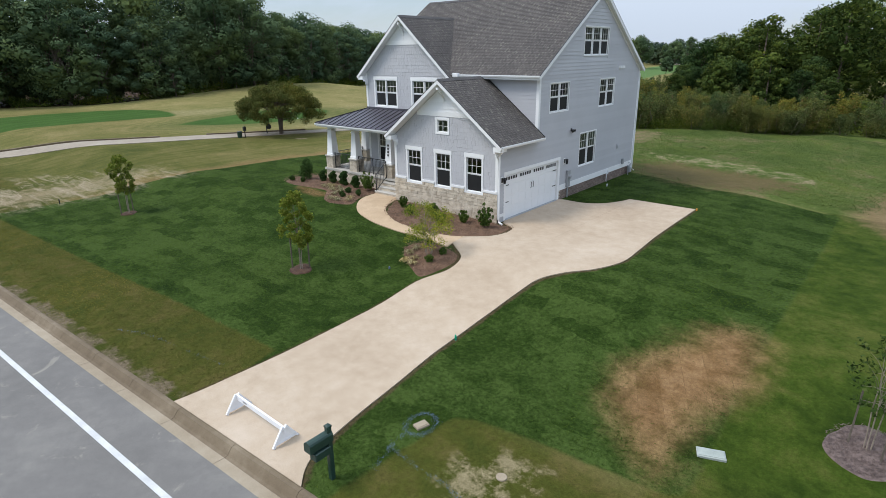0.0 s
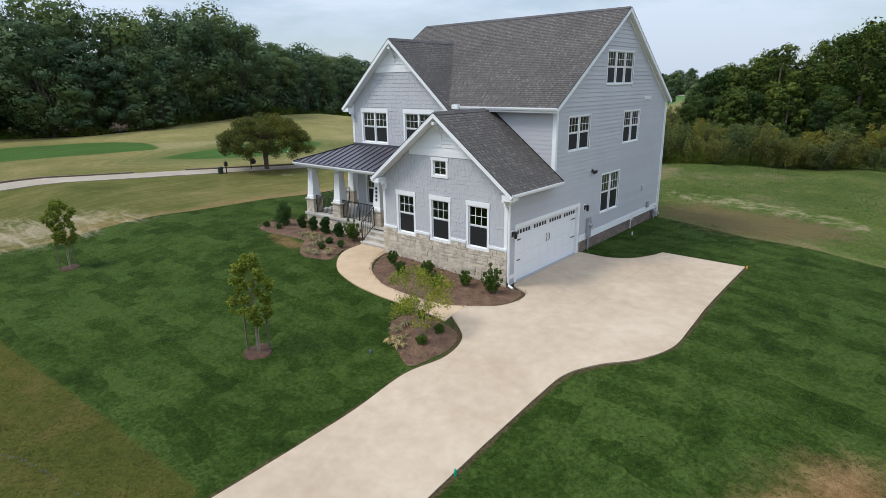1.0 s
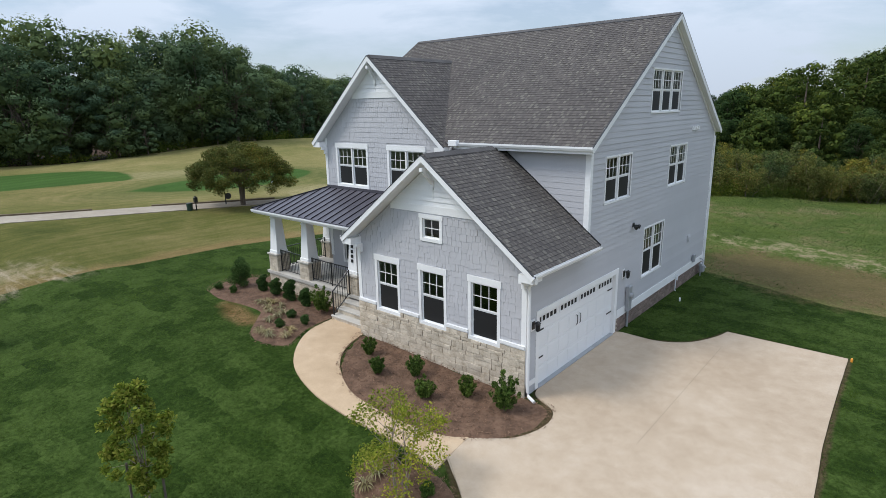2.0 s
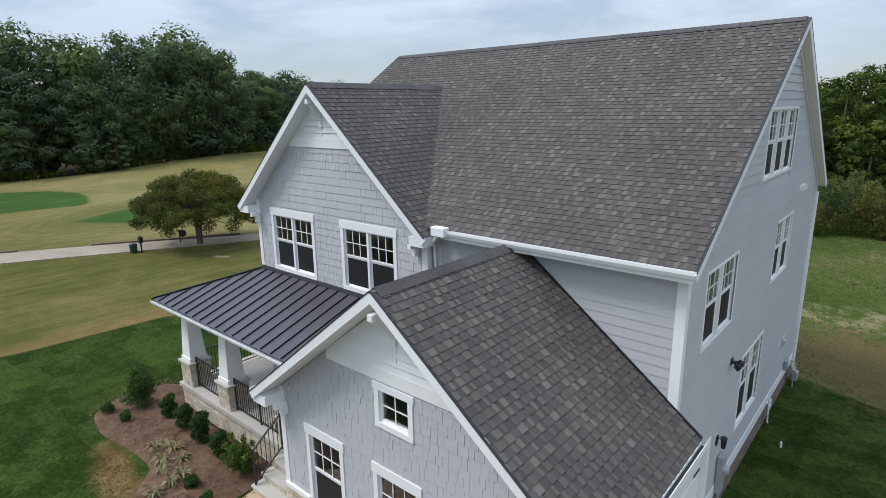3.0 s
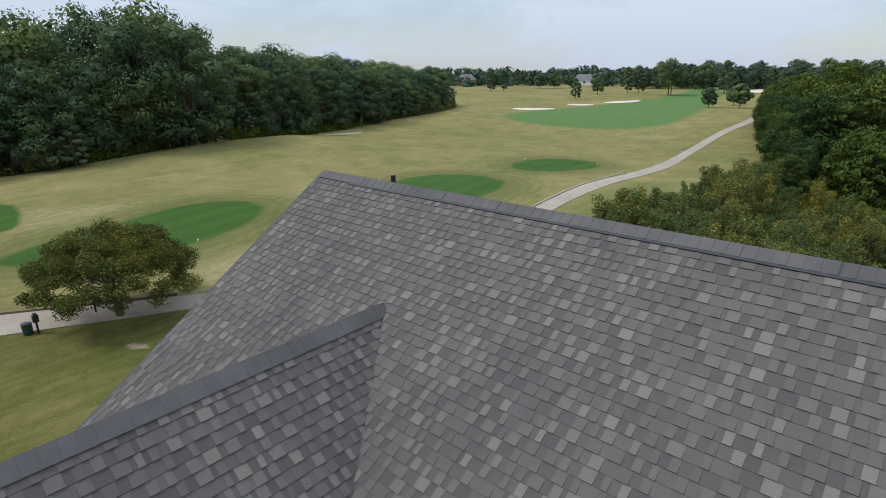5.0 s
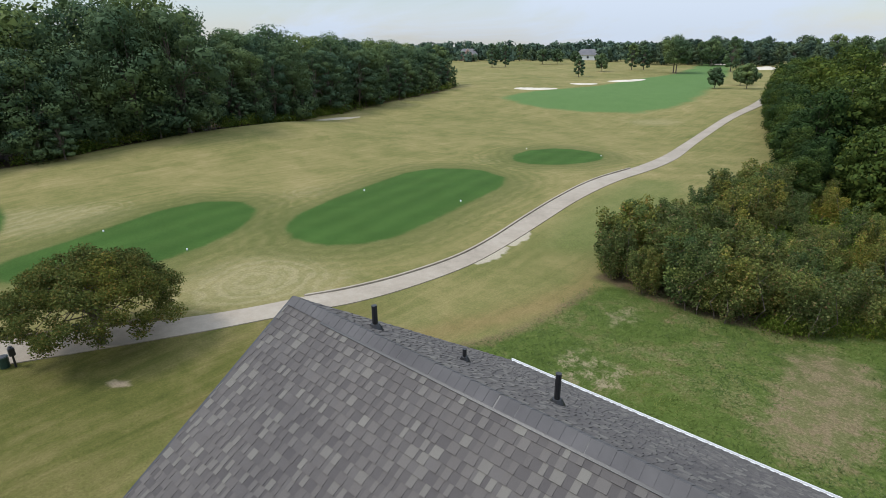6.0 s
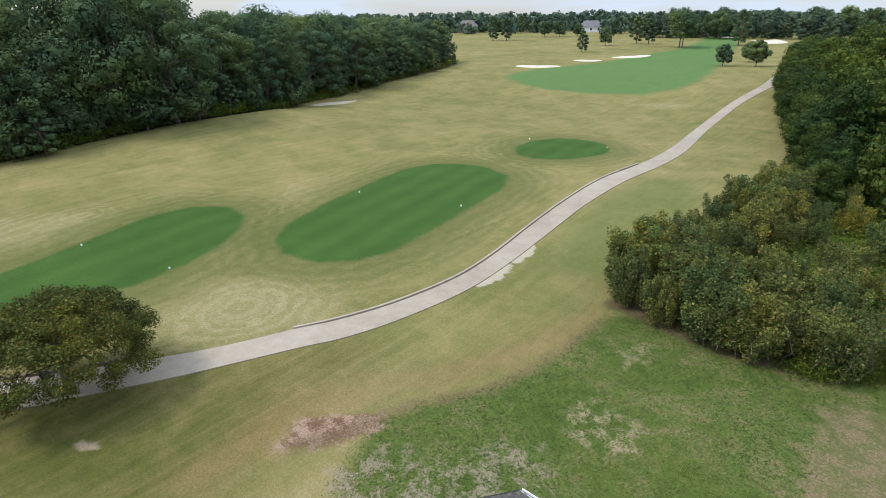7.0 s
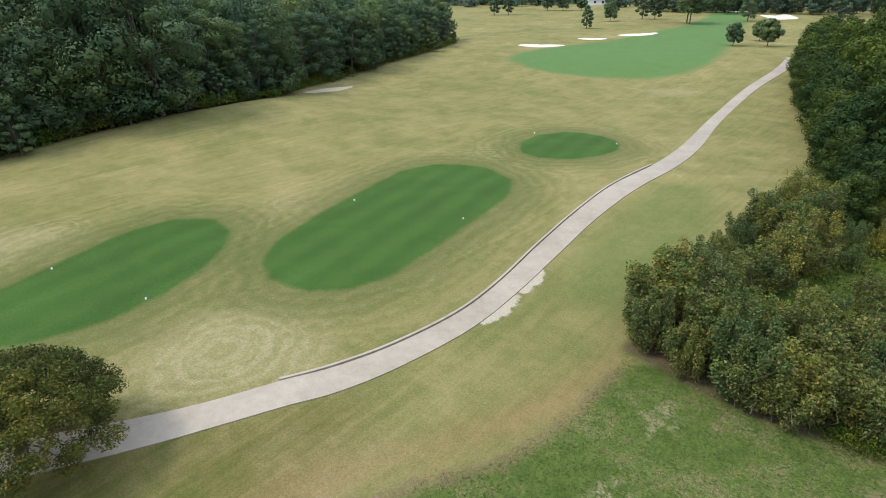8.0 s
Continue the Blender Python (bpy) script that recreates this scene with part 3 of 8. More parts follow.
def ground_z(x, y):
    """Height of the land: the house stands on a slight rise above the road."""
    x, y = np.asarray(x, float), np.asarray(y, float)
    z = 0.1 - 0.15 * smooth_step(-6, 0, x)
    z = z - 0.85 * smooth_step(-2, -9.5, y) - 0.2 * np.clip((-9.5 - y) / 6.5, 0, 1)
    z = z - 0.45 * smooth_step(6.5, 13, x) * smooth_step(-16, -9, y)
    z = z - 0.4 * smooth_step(14, 20, y) * smooth_step(-4, 4, x)
    z = z - 1.9 * np.exp(-((x + 50) ** 2 + (y - 98) ** 2) / 900.0)
    z = z - 0.5 * smooth_step(60, 120, y)
    z = z - 0.022 * np.clip(np.hypot(x, y) - 440.0, 0, None)
    far = smooth_step(25, 60, np.hypot(x + 5, y - 5))
    z = z + far * 0.35 * np.sin(x * 0.11 + 1.3) * np.sin(y * 0.083 + 0.4)
    # a low crest before the wood, falling away behind it
    crest = np.interp(y, [-40, -5, 8, 20, 40, 56, 68, 84], [0.0, 0.1, 0.4, 1.05, 1.75, 1.55, 0.5, 0.0])
    off = x - np.interp(y, [-10, 12, 20, 30, 45, 62, 80], [-92, -86, -82.5, -84, -84.5, -84, -90])
    z = z + crest * np.exp(-np.where(off > 0, off / 17.0, off / 6.0) ** 2)
    w = smooth_step(1.6, 0.1, y - KERB_Y - ROAD_TURN * x) * smooth_step(60, 40, np.abs(x))
    return z * (1 - w) + KERB_TOP * w


def gz(x, y):
    return float(ground_z(x, y))


def catmull(points, per=8, closed=False):
    """Points along a smooth line through the given ones."""
    pts = [np.array(p, float) for p in points]
    n = len(pts)
    out = []
    for i in range(n if closed else n - 1):
        p1, p2 = pts[i], pts[(i + 1) % n]
        p0 = pts[(i - 1) % n] if closed or i else p1
        p3 = pts[(i + 2) % n] if closed or i + 2 < n else p2
        for k in range(per):
            t = k / per
            out.append(0.5 * (2 * p1 + (p2 - p0) * t + (2 * p0 - 5 * p1 + 4 * p2 - p3) * t * t + (3 * p1 - p0 - 3 * p2 + p3) * t ** 3))
    if not closed:
        out.append(pts[-1])
    return out


def ribbon(name, left, right, across, lift, depth, material, parent=None, per=8):
    """Paving between two lines, with its edges going down into the ground."""
    A, B = catmull(left, per), catmull(right, per)
    verts, faces = [], []
    n = across + 3
    for a, b in zip(A, B):
        for k in range(across + 1):
            p = a + (b - a) * k / across
            if k == 0:
                verts.append((p[0], p[1], gz(*p) - depth))
            verts.append((p[0], p[1], gz(*p) + lift))
            if k == across:
                verts.append((p[0], p[1], gz(*p) - depth))
    for i in range(len(A) - 1):
        for k in range(n - 1):
            q = i * n + k
            faces.append((q, q + 1, q + n + 1, q + n))
    for i in (0, (len(A) - 1) * n):
        faces.append(tuple(range(i, i + n)))
    bm = bmesh.new()
    vs = [bm.verts.new(v) for v in verts]
    for f in faces:
        bm.faces.new([vs[i] for i in f])
    return part(name, bm, material, parent)


def bed(name, outline, lift, material, seed, step=0.16, rough=0.03):
    """A mulched bed: a low uneven mound inside a smooth outline."""
    loop = np.array(catmull(outline, 6, True))
    mid = loop.mean(0)
    rings = 9
    verts, faces = [], []
    n = len(loop)
    for r in range(rings + 1):
        f = 1 - r / rings
        for p in loop:
            q = mid + (p - mid) * max(f, 0.001)
            rise = -0.05 if r == 0 else lift * min(1.0, 0.45 + 0.75 * (1 - f)) + rough * noise.noise((q[0] * 3.1, q[1] * 3.1, seed))
            verts.append((q[0], q[1], gz(*q) + rise))
    for r in range(rings):
        for i in range(n):
            j = (i + 1) % n
            faces.append((r * n + i, r * n + j, (r + 1) * n + j, (r + 1) * n + i))
    return to_object(name, verts, faces, material, None, True)


def inside(poly, x, y):
    hit = False
    for (x0, y0), (x1, y1) in zip(poly, poly[1:] + poly[:1]):
        if (y0 > y) != (y1 > y) and x < x0 + (x1 - x0) * (y - y0) / (y1 - y0):
            hit = not hit
    return hit

# ---- the land ----
BARELINE = [(-1.5, 23.6), (2.2, 25.2), (6.0, 24.0), (9.6, 22.2), (9.4, 20.6), (5.6, 21.6), (2.0, 22.6), (-1.2, 21.8)]
DRIVE_L = [(0.75, -15.75), (0.9, -14.3), (1.0, -12.5), (1.0, -10.5), (0.95, -8.4), (0.95, -6.6), (1.45, -5.3), (1.25, -4.25), (0.3, -3.5), (-0.35, -3.0), (0.0, -2.5), (0.85, -1.8), (1.15, -0.9), (0.95, -0.15), (0.12, 0.35), (0.02, 1.5), (0.02, 3.0), (0.02, 4.6), (0.02, 5.75), (0.9, 5.80), (1.6, 5.92), (2.3, 6.42), (2.8, 7.35), (3.0, 8.08)]
DRIVE_R = [(5.9, -15.5), (5.35, -14.8), (5.05, -13.3), (4.85, -11.6), (4.6, -9.6), (4.55, -8.0), (4.6, -6.8), (4.7, -5.4), (4.85, -4.3), (5.4, -3.4), (6.2, -2.5), (6.65, -1.2), (6.6, 0.6), (6.5, 2.2), (6.48, 2.9), (6.46, 3.6), (6.45, 4.2), (6.44, 4.8), (6.43, 5.4), (6.42, 6.0), (6.42, 6.6), (6.41, 7.2), (6.41, 7.7), (6.4, 8.08)]
ZONES = {
    "drive": DRIVE_L + DRIVE_R[::-1],
    "sod": [(-25.2, -13.9), (-20, -13.7), (-11.6, -13.3), (-5.4, -12.9), (0.6, -12.5), (1.5, -16.6), (6.4, -16.7), (6.7, -14.1), (7.0, -11.6), (9.6, -11.0), (12.1, -10.6), (12.15, -3), (12.1, 6.6), (12.0, 12.6), (8.5, 13.0), (5.4, 13.2), (0.4, 15.2), (-11, 15.6), (-17.5, 14.2), (-20.5, 8.5), (-22.0, 4.0), (-22.4, -1.2), (-24.0, -5.9), (-24.6, -10.8)],
    "strip": [(11.4, -16), (11.5, -3), (11.4, 13.2), (20, 12), (34, 3), (34, -16)],
    "yard": [(-18.6, 34.2), (-18.6, 29.7), (-18.9, 26.9), (-19.6, 24.5), (-21.2, 22.0), (-21.9, 19.6), (-20.5, 16.2), (-16.5, 15.0), (-8, 15.4), (0.4, 15.2), (5.4, 13.2), (12, 12.6), (13, 14), (15, 30), (17, 52), (-2, 46), (-12, 40)],
    "clay": [(9.5, -8.4), (9.3, -7.0), (10.0, -5.5), (10.8, -3.8), (11.7, -3.4), (12.2, -4.3), (12.25, -5.9), (11.5, -7.8), (11.4, -9.0), (11.5, -10.4), (10.6, -9.7)],
    "drybrown": [(-1.4, 18.6), (0.5, 21.6), (4.7, 21.2), (8.9, 20.2), (9.5, 17.4), (7.1, 13.4), (3.9, 13.4), (0.4, 15.6)],
    "bareline": BARELINE,
    "botspots": [(-21.2, 16.6), (-20.4, 18.8), (-18.0, 19.9), (-17.1, 21.7), (-15.6, 22.8), (-14.6, 21.0), (-14.9, 18.6), (-16.9, 17.2), (-19.4, 15.8)],
    "palesmall": [(-16.5, 31.2), (-15.6, 32.8), (-14.8, 31.6), (-15.6, 30.2)],
    "myrtlespot": [(-30.4, 10.6), (-30.3, 11.2), (-29.3, 11.4), (-29.5, 10.7)],
    "kerbdirt": [(-42.0, -17.95), (0.9, -15.8), (0.8, -15.35), (-3.0, -15.55), (-7.0, -15.75), (-12.0, -16.1), (-42.0, -17.6)],
    "tan": [(12.3, 13.6), (13.2, 21.5), (17, 27), (34, 32), (34, 6), (18, 8), (14.0, 10.4)],
    "sandyspot": [(-7.9, 33.4), (-6.6, 34.6), (-4.4, 33.6), (-3.8, 29.0), (-4.6, 26.2), (-6.6, 25.2), (-7.8, 26.4), (-7.6, 29.5)],
    "redspot": [(-24.6, 17.7), (-22.2, 20.3), (-21.4, 19.6), (-22.4, 17.2), (-23.8, 15.9)],
    "yardedge": [(-18.3, 33.6), (-18.4, 29.7), (-18.7, 26.9), (-19.3, 24.5), (-20.9, 21.9), (-21.6, 20.2), (-21.9, 18.9), (-23.0, 16.2), (-23.7, 16.4), (-22.6, 19.1), (-22.3, 20.5), (-21.6, 22.2), (-19.9, 24.8), (-19.3, 27.0), (-19.0, 29.7), (-18.9, 33.4)],
    "greenrough": [(-25.0, 37.5), (-26.4, 43.0), (-27.6, 52.0), (-28.0, 62.0), (-24.5, 64.0), (-21.0, 56.0), (-20.2, 46.0), (-20.6, 38.5)],
    "palespot": [(-16.0, 25.0), (-15.7, 26.7), (-14.6, 26.8), (-13.0, 26.2), (-13.2, 24.9), (-14.8, 24.6)],
    "meterspot": [(7.9, -13.6), (8.3, -12.2), (9.6, -11.9), (10.2, -12.8), (9.4, -13.9)],
    "leftbare": [(-30.5, -12.6), (-29.5, -8.6), (-28.0, -4.4), (-25.6, -4.8), (-26.0, -9.0), (-26.6, -13.2)],
    "leftstreaks": [(-36.5, -13.0), (-34.5, -8.5), (-30.0, -5.2), (-26.0, -3.6), (-22.6, -3.0), (-23.6, -7.0), (-24.8, -13.6)],
    "sanddots": [(-95.2, 83), (-94.6, 97), (-91.6, 98), (-93.0, 83)],
    "bedsoil": [(-13.6, -1.0), (-12.2, -1.15), (-10.9, -1.35), (-10.2, -1.7), (-10.6, -2.2), (-12.0, -2.1), (-13.4, -1.5)],
    "woodfloor": [(-150, -66), (-128, -40), (-105, -12), (-94.5, 5), (-84.5, 20), (-84.5, 32), (-85, 48), (-89.5, 59.5), (-95, 69), (-98.5, 82), (-111, 114), (-122, 146), (-170, 150), (-190, -60)],
    "tanedge": [(-25.6, 12.0), (-26.2, 17.0), (-25.4, 20.4), (-23.4, 23.6), (-21.8, 26.6), (-20.6, 30.2), (-19.8, 35.0), (-18.3, 34.5), (-18.9, 30.2), (-19.8, 26.5), (-21.2, 23.8), (-22.9, 21.2), (-23.6, 18.3), (-23.8, 12.6)],
    "litter": [(-19.3, 35.4), (-15.6, 34.6), (-12.4, 34.3), (-9.6, 34.6), (-7.4, 35.2), (-7.0, 37.0), (-12.0, 38.5), (-18.5, 39.0)],
    "southrough": [(-86, -30), (-84, 6), (-72, 12), (-60, 13), (-50, 7), (-44, 8), (-38, 8), (-44, -2), (-54, -14), (-62, -28)],
    "nearrough": [(-70, -40), (-50, -8), (-42, 4), (-36, 12), (-33, 16.5), (-30, 21.5), (-27.5, 24), (-24.5, 22), (-23.5, 14), (-21, 4), (-23, -14), (-40, -40)],
    "meadow": [(-19, 35), (-8, 35.8), (-4, 39), (6.5, 47), (24, 50), (60, 49), (80, 90), (0, 110), (-24, 108), (-17, 72), (-18.5, 48)],
    "dry_a": [(-38.1, 17.2), (-39.6, 19.9), (-39.1, 23.5), (-36.2, 25.4), (-31.8, 25.6), (-30.0, 22.5), (-32.0, 18.9), (-34.2, 16.4)],
    "dry_b": [(-66, 12), (-61.7, 19.2), (-57.2, 22.1), (-54.6, 17.9), (-56.1, 12)],
    "dry_c": [(-53.6, 113.4), (-51.2, 120.9), (-42.9, 122.0), (-39.8, 118.8), (-47.2, 111.2)],
    "dry_d": [(-25.7, 19.3), (-25.5, 21.9), (-23.7, 24.0), (-22.7, 21.7), (-22.8, 19.1), (-23.9, 17.4)],
    "spill_a": [(-27.4, 32.0), (-27.4, 36.2), (-26.5, 36.4), (-25.9, 34.4), (-26.0, 32.6)],
    "spill_b": [(-27.8, 36.6), (-28.0, 40.0), (-27.0, 39.9), (-26.4, 38.5), (-26.4, 36.8)],
    "sand_l": [(-87.6, 60.5), (-91.2, 67.5), (-92.0, 74.0), (-89.6, 80.0), (-86.2, 74.5), (-85.2, 66.0)],
    "tee_a": [(-51.1, 11.8), (-52.8, 18.1), (-54.7, 23.3), (-54.9, 27.3), (-52.9, 29.9), (-50.0, 30.2), (-47.5, 28.4), (-45.3, 25.7), (-43.7, 21.9), (-43.2, 17.9), (-44.3, 14.1), (-46.5, 11.0), (-49, 8)],
    "tee_d": [(-63, -8), (-77, -6), (-79, 3), (-77, 9.5), (-72, 13.5), (-66, 15.0), (-60, 13.4), (-57, 12.6), (-59, 6), (-61, 0)],
    "tee_b": [(-43.2, 28.4), (-45.3, 31.4), (-47.3, 37.2), (-49.0, 43.4), (-50.5, 49.5), (-50.0, 53.2), (-48.2, 55.3), (-44.4, 56.2), (-39.6, 54.2), (-37.1, 50.0), (-36.1, 43.8), (-35.0, 37.2), (-34.5, 32.6), (-35.4, 29.8), (-37.4, 27.8), (-40.2, 27.3)],
    "tee_c": [(-47.3, 66.2), (-48.6, 71.0), (-47.6, 76.0), (-44.0, 78.4), (-40.4, 77.6), (-38.0, 75.0), (-36.8, 70.5), (-38.2, 65.2), (-41.7, 62.8), (-44.8, 63.4)],
    "fairway": [(-89.7, 122.7), (-94.9, 140.1), (-92.3, 154.6), (-88.2, 175.4), (-87.5, 211.3), (-91.4, 252.7), (-98, 284), (-110, 328), (-99, 350), (-87.2, 304), (-75.3, 257), (-64, 212), (-53.7, 161.4), (-50.3, 140.0), (-54.4, 125.7), (-64.1, 119.5), (-75.6, 115.7)],
}


def signed_distance(poly, X, Y):
    """Metres inside (positive) or outside (negative) of an outline."""
    best = np.full(X.shape, 1e9)
    within = np.zeros(X.shape, bool)
    for (x0, y0), (x1, y1) in zip(poly, poly[1:] + poly[:1]):
        dx, dy = x1 - x0, y1 - y0
        t = np.clip(((X - x0) * dx + (Y - y0) * dy) / (dx * dx + dy * dy), 0, 1)
        best = np.minimum(best, np.hypot(X - x0 - t * dx, Y - y0 - t * dy))
        if y0 != y1:
            within ^= ((y0 > Y) != (y1 > Y)) & (X < x0 + dx * (Y - y0) / dy)
    return np.where(within, best, -best)


def ground_material():
    m, n, l, b = nodes_of("grass_and_soil")
    p = place_of(n)
    big = noise_node(n, l, p, 0.045, 5.0, 0.6)
    wide = noise_node(n, l, p, 0.22, 5.0, 0.62, 0.4)
    mid = noise_node(n, l, p, 1.3, 5.0, 0.66)
    fine = noise_node(n, l, p, 9.0, 4.0, 0.7)
    blade = noise_node(n, l, p, 42.0, 3.0, 0.75)
    def zone(name, soft, ragged, fuzz=None):
        a = n.new("ShaderNodeAttribute")
        a.attribute_name = name
        d = calc(n, l, "ADD", a.outputs["Fac"], calc(n, l, "MULTIPLY", calc(n, l, "SUBTRACT", fuzz or mid, 0.5), ragged))
        r = n.new("ShaderNodeMapRange")
        r.interpolation_type = "SMOOTHSTEP"
        r.inputs[1].default_value, r.inputs[2].default_value = -soft, soft
        l.new(d, r.inputs[0])
        return r.outputs[0]

    mown = n.new("ShaderNodeMapping")
    mown.inputs["Rotation"].default_value = (0, 0, radians(-22))
    mown.inputs["Scale"].default_value = (0.9, 0.075, 1.0)
    l.new(p, mown.inputs[0])
    streak = noise_node(n, l, mown.outputs[0], 1.0, 5.0, 0.6, 1.6)
    # rough of the golf course: olive, straw where it is thin
    rough_tone = calc(n, l, "ADD", calc(n, l, "MULTIPLY", wide, 0.33), calc(n, l, "ADD", calc(n, l, "MULTIPLY", mid, 0.14), calc(n, l, "ADD", calc(n, l, "MULTIPLY", big, 0.31), calc(n, l, "MULTIPLY", streak, 0.22))))
    # mower rings round the tees
    for k in ("tee_a", "tee_b", "tee_c"):
        away = n.new("ShaderNodeAttribute")
        away.attribute_name = k
        ring = calc(n, l, "SINE", calc(n, l, "ADD", calc(n, l, "MULTIPLY", away.outputs["Fac"], 5.0), calc(n, l, "MULTIPLY", calc(n, l, "ADD", wide, calc(n, l, "MULTIPLY", mid, 0.35)), 19.0)))
        near = n.new("ShaderNodeMapRange")
        near.interpolation_type = "SMOOTHSTEP"
        near.inputs[1].default_value, near.inputs[2].default_value = -9.0, -2.0
        near.inputs[3].default_value, near.inputs[4].default_value = 0.0, 0.075
        l.new(away.outputs["Fac"], near.inputs[0])
        rough_tone = calc(n, l, "ADD", rough_tone, calc(n, l, "MULTIPLY", calc(n, l, "MULTIPLY", ring, mid), near.outputs[0]))
    col = ramp(n, l, rough_tone, [(0.36, (0.104, 0.114, 0.034)), (0.46, (0.156, 0.147, 0.052)), (0.55, (0.212, 0.181, 0.073)), (0.66, (0.288, 0.232, 0.112))])
    green = ramp(n, l, rough_tone, [(0.38, (0.050, 0.060, 0.014)), (0.48, (0.088, 0.090, 0.023)), (0.60, (0.165, 0.136, 0.053))])
    # greener rough, mixed in strongly so its colour also carries the path tree's shade
    col = mixc(n, l, calc(n, l, "MULTIPLY", zone("nearrough", 3.0, 5.0, wide), 0.95), col, green)
    col = mixc(n, l, calc(n, l, "MULTIPLY", zone("southrough", 5.0, 8.0, wide), 0.6), col, green)
    col = mixc(n, l, calc(n, l, "MULTIPLY", zone("greenrough", 1.8, 4.0, wide), 0.6), col, mixc(n, l, mid, (0.070, 0.105, 0.026), (0.118, 0.142, 0.044)))
    # the mown yard behind the house
    yard = ramp(n, l, calc(n, l, "ADD", calc(n, l, "MULTIPLY", mid, 0.5), calc(n, l, "MULTIPLY", wide, 0.5)), [(0.34, (0.050, 0.074, 0.015)), (0.50, (0.078, 0.108, 0.024)), (0.585, (0.110, 0.112, 0.036)), (0.67, (0.225, 0.158, 0.092))])
    flecks = ramp(n, l, calc(n, l, "ADD", calc(n, l, "MULTIPLY", fine, 0.5), calc(n, l, "MULTIPLY", wide, 0.5)), [(0.52, gray(0)), (0.66, gray(0.55))])
    yard = mixc(n, l, flecks, yard, (0.21, 0.175, 0.10))
    meadow = ramp(n, l, mid, [(0.35, (0.040, 0.062, 0.012)), (0.65, (0.085, 0.105, 0.025))])
    col = mixc(n, l, zone("meadow", 0.6, 1.5), col, meadow)
    col = mixc(n, l, zone("yard", 0.5, 1.2), col, yard)
    strip = ramp(n, l, calc(n, l, "ADD", calc(n, l, "MULTIPLY", mid, 0.5), calc(n, l, "MULTIPLY", wide, 0.5)), [(0.38, (0.020, 0.038, 0.005)), (0.50, (0.042, 0.066, 0.009)), (0.62, (0.080, 0.092, 0.019))])
    col = mixc(n, l, zone("strip", 0.15, 0.4), col, strip)
    col = mixc(n, l, calc(n, l, "MULTIPLY", zone("tanedge", 1.0, 3.0, wide), 0.55), col, mixc(n, l, mid, (0.150, 0.104, 0.042), (0.260, 0.172, 0.080)))
    col = mixc(n, l, calc(n, l, "MULTIPLY", zone("litter", 0.4, 1.2), 0.85), col, mixc(n, l, fine, (0.060, 0.042, 0.026), (0.150, 0.105, 0.065)))
    col = mixc(n, l, zone("woodfloor", 1.2, 4.0), col, mixc(n, l, fine, (0.030, 0.020, 0.012), (0.085, 0.052, 0.032)))
    # verge along the road: tired turf
    sep = n.new("ShaderNodeSeparateXYZ")
    l.new(p, sep.inputs[0])
    verge_tone = ramp(n, l, calc(n, l, "ADD", calc(n, l, "MULTIPLY", mid, 0.6), calc(n, l, "MULTIPLY", wide, 0.4)), [(0.34, (0.035, 0.049, 0.009)), (0.5, (0.062, 0.066, 0.013)), (0.66, (0.098, 0.081, 0.025))])
    near_road = n.new("ShaderNodeMapRange")
    near_road.inputs[1].default_value, near_road.inputs[2].default_value = -9.0, -11.5
    l.new(sep.outputs[1], near_road.inputs[0])
    col = mixc(n, l, near_road.outputs[0], col, verge_tone)
    # fresh sod, laid in strips that differ a little
    br = n.new("ShaderNodeTexBrick")
    br.inputs["Scale"].default_value, br.inputs["Brick Width"].default_value, br.inputs["Row Height"].default_value = 1.0, 1.55, 0.62
    br.inputs["Mortar Size"].default_value, br.inputs["Bias"].default_value = 0.0, 0.0
    br.inputs["Color1"].default_value, br.inputs["Color2"].default_value = (0, 0, 0, 1), (1, 1, 1, 1)
    warp = n.new("ShaderNodeVectorMath")
    warp.operation = "ADD"
    nz = n.new("ShaderNodeTexNoise")
    nz.inputs["Scale"].default_value = 1.6
    l.new(p, nz.inputs["Vector"])
    sc = n.new("ShaderNodeVectorMath")
    sc.operation = "SCALE"
    sc.inputs["Scale"].default_value = 0.7
    l.new(nz.outputs[1], sc.inputs[0])
    l.new(p, warp.inputs[0])
    l.new(sc.outputs[0], warp.inputs[1])
    l.new(warp.outputs[0], br.inputs["Vector"])
    sod_tone = calc(n, l, "ADD", calc(n, l, "MULTIPLY", br.outputs[0], 0.13), calc(n, l, "ADD", calc(n, l, "ADD", calc(n, l, "MULTIPLY", fine, 0.26), calc(n, l, "MULTIPLY", mid, 0.38)), calc(n, l, "MULTIPLY", wide, 0.26)))
    sod = ramp(n, l, sod_tone, [(0.36, (0.011, 0.0245, 0.0040)), (0.47, (0.0230, 0.0435, 0.0070)), (0.60, (0.050, 0.080, 0.017))])
    worn = n.new("ShaderNodeAttribute")
    worn.attribute_name = "sod"
    band = n.new("ShaderNodeMapRange")
    band.interpolation_type = "SMOOTHSTEP"
    band.inputs[1].default_value, band.inputs[2].default_value = -1.9, -0.5
    l.new(calc(n, l, "ADD", worn.outputs["Fac"], calc(n, l, "MULTIPLY", calc(n, l, "SUBTRACT", wide, 0.5), 4.0)), band.inputs[0])
    west = n.new("ShaderNodeMapRange")
    west.inputs[1].default_value, west.inputs[2].default_value = -15.0, -19.0
    l.new(sep.outputs[0], west.inputs[0])
    north = n.new("ShaderNodeMapRange")
    north.inputs[1].default_value, north.inputs[2].default_value = -11.5, -8.0
    l.new(sep.outputs[1], north.inputs[0])
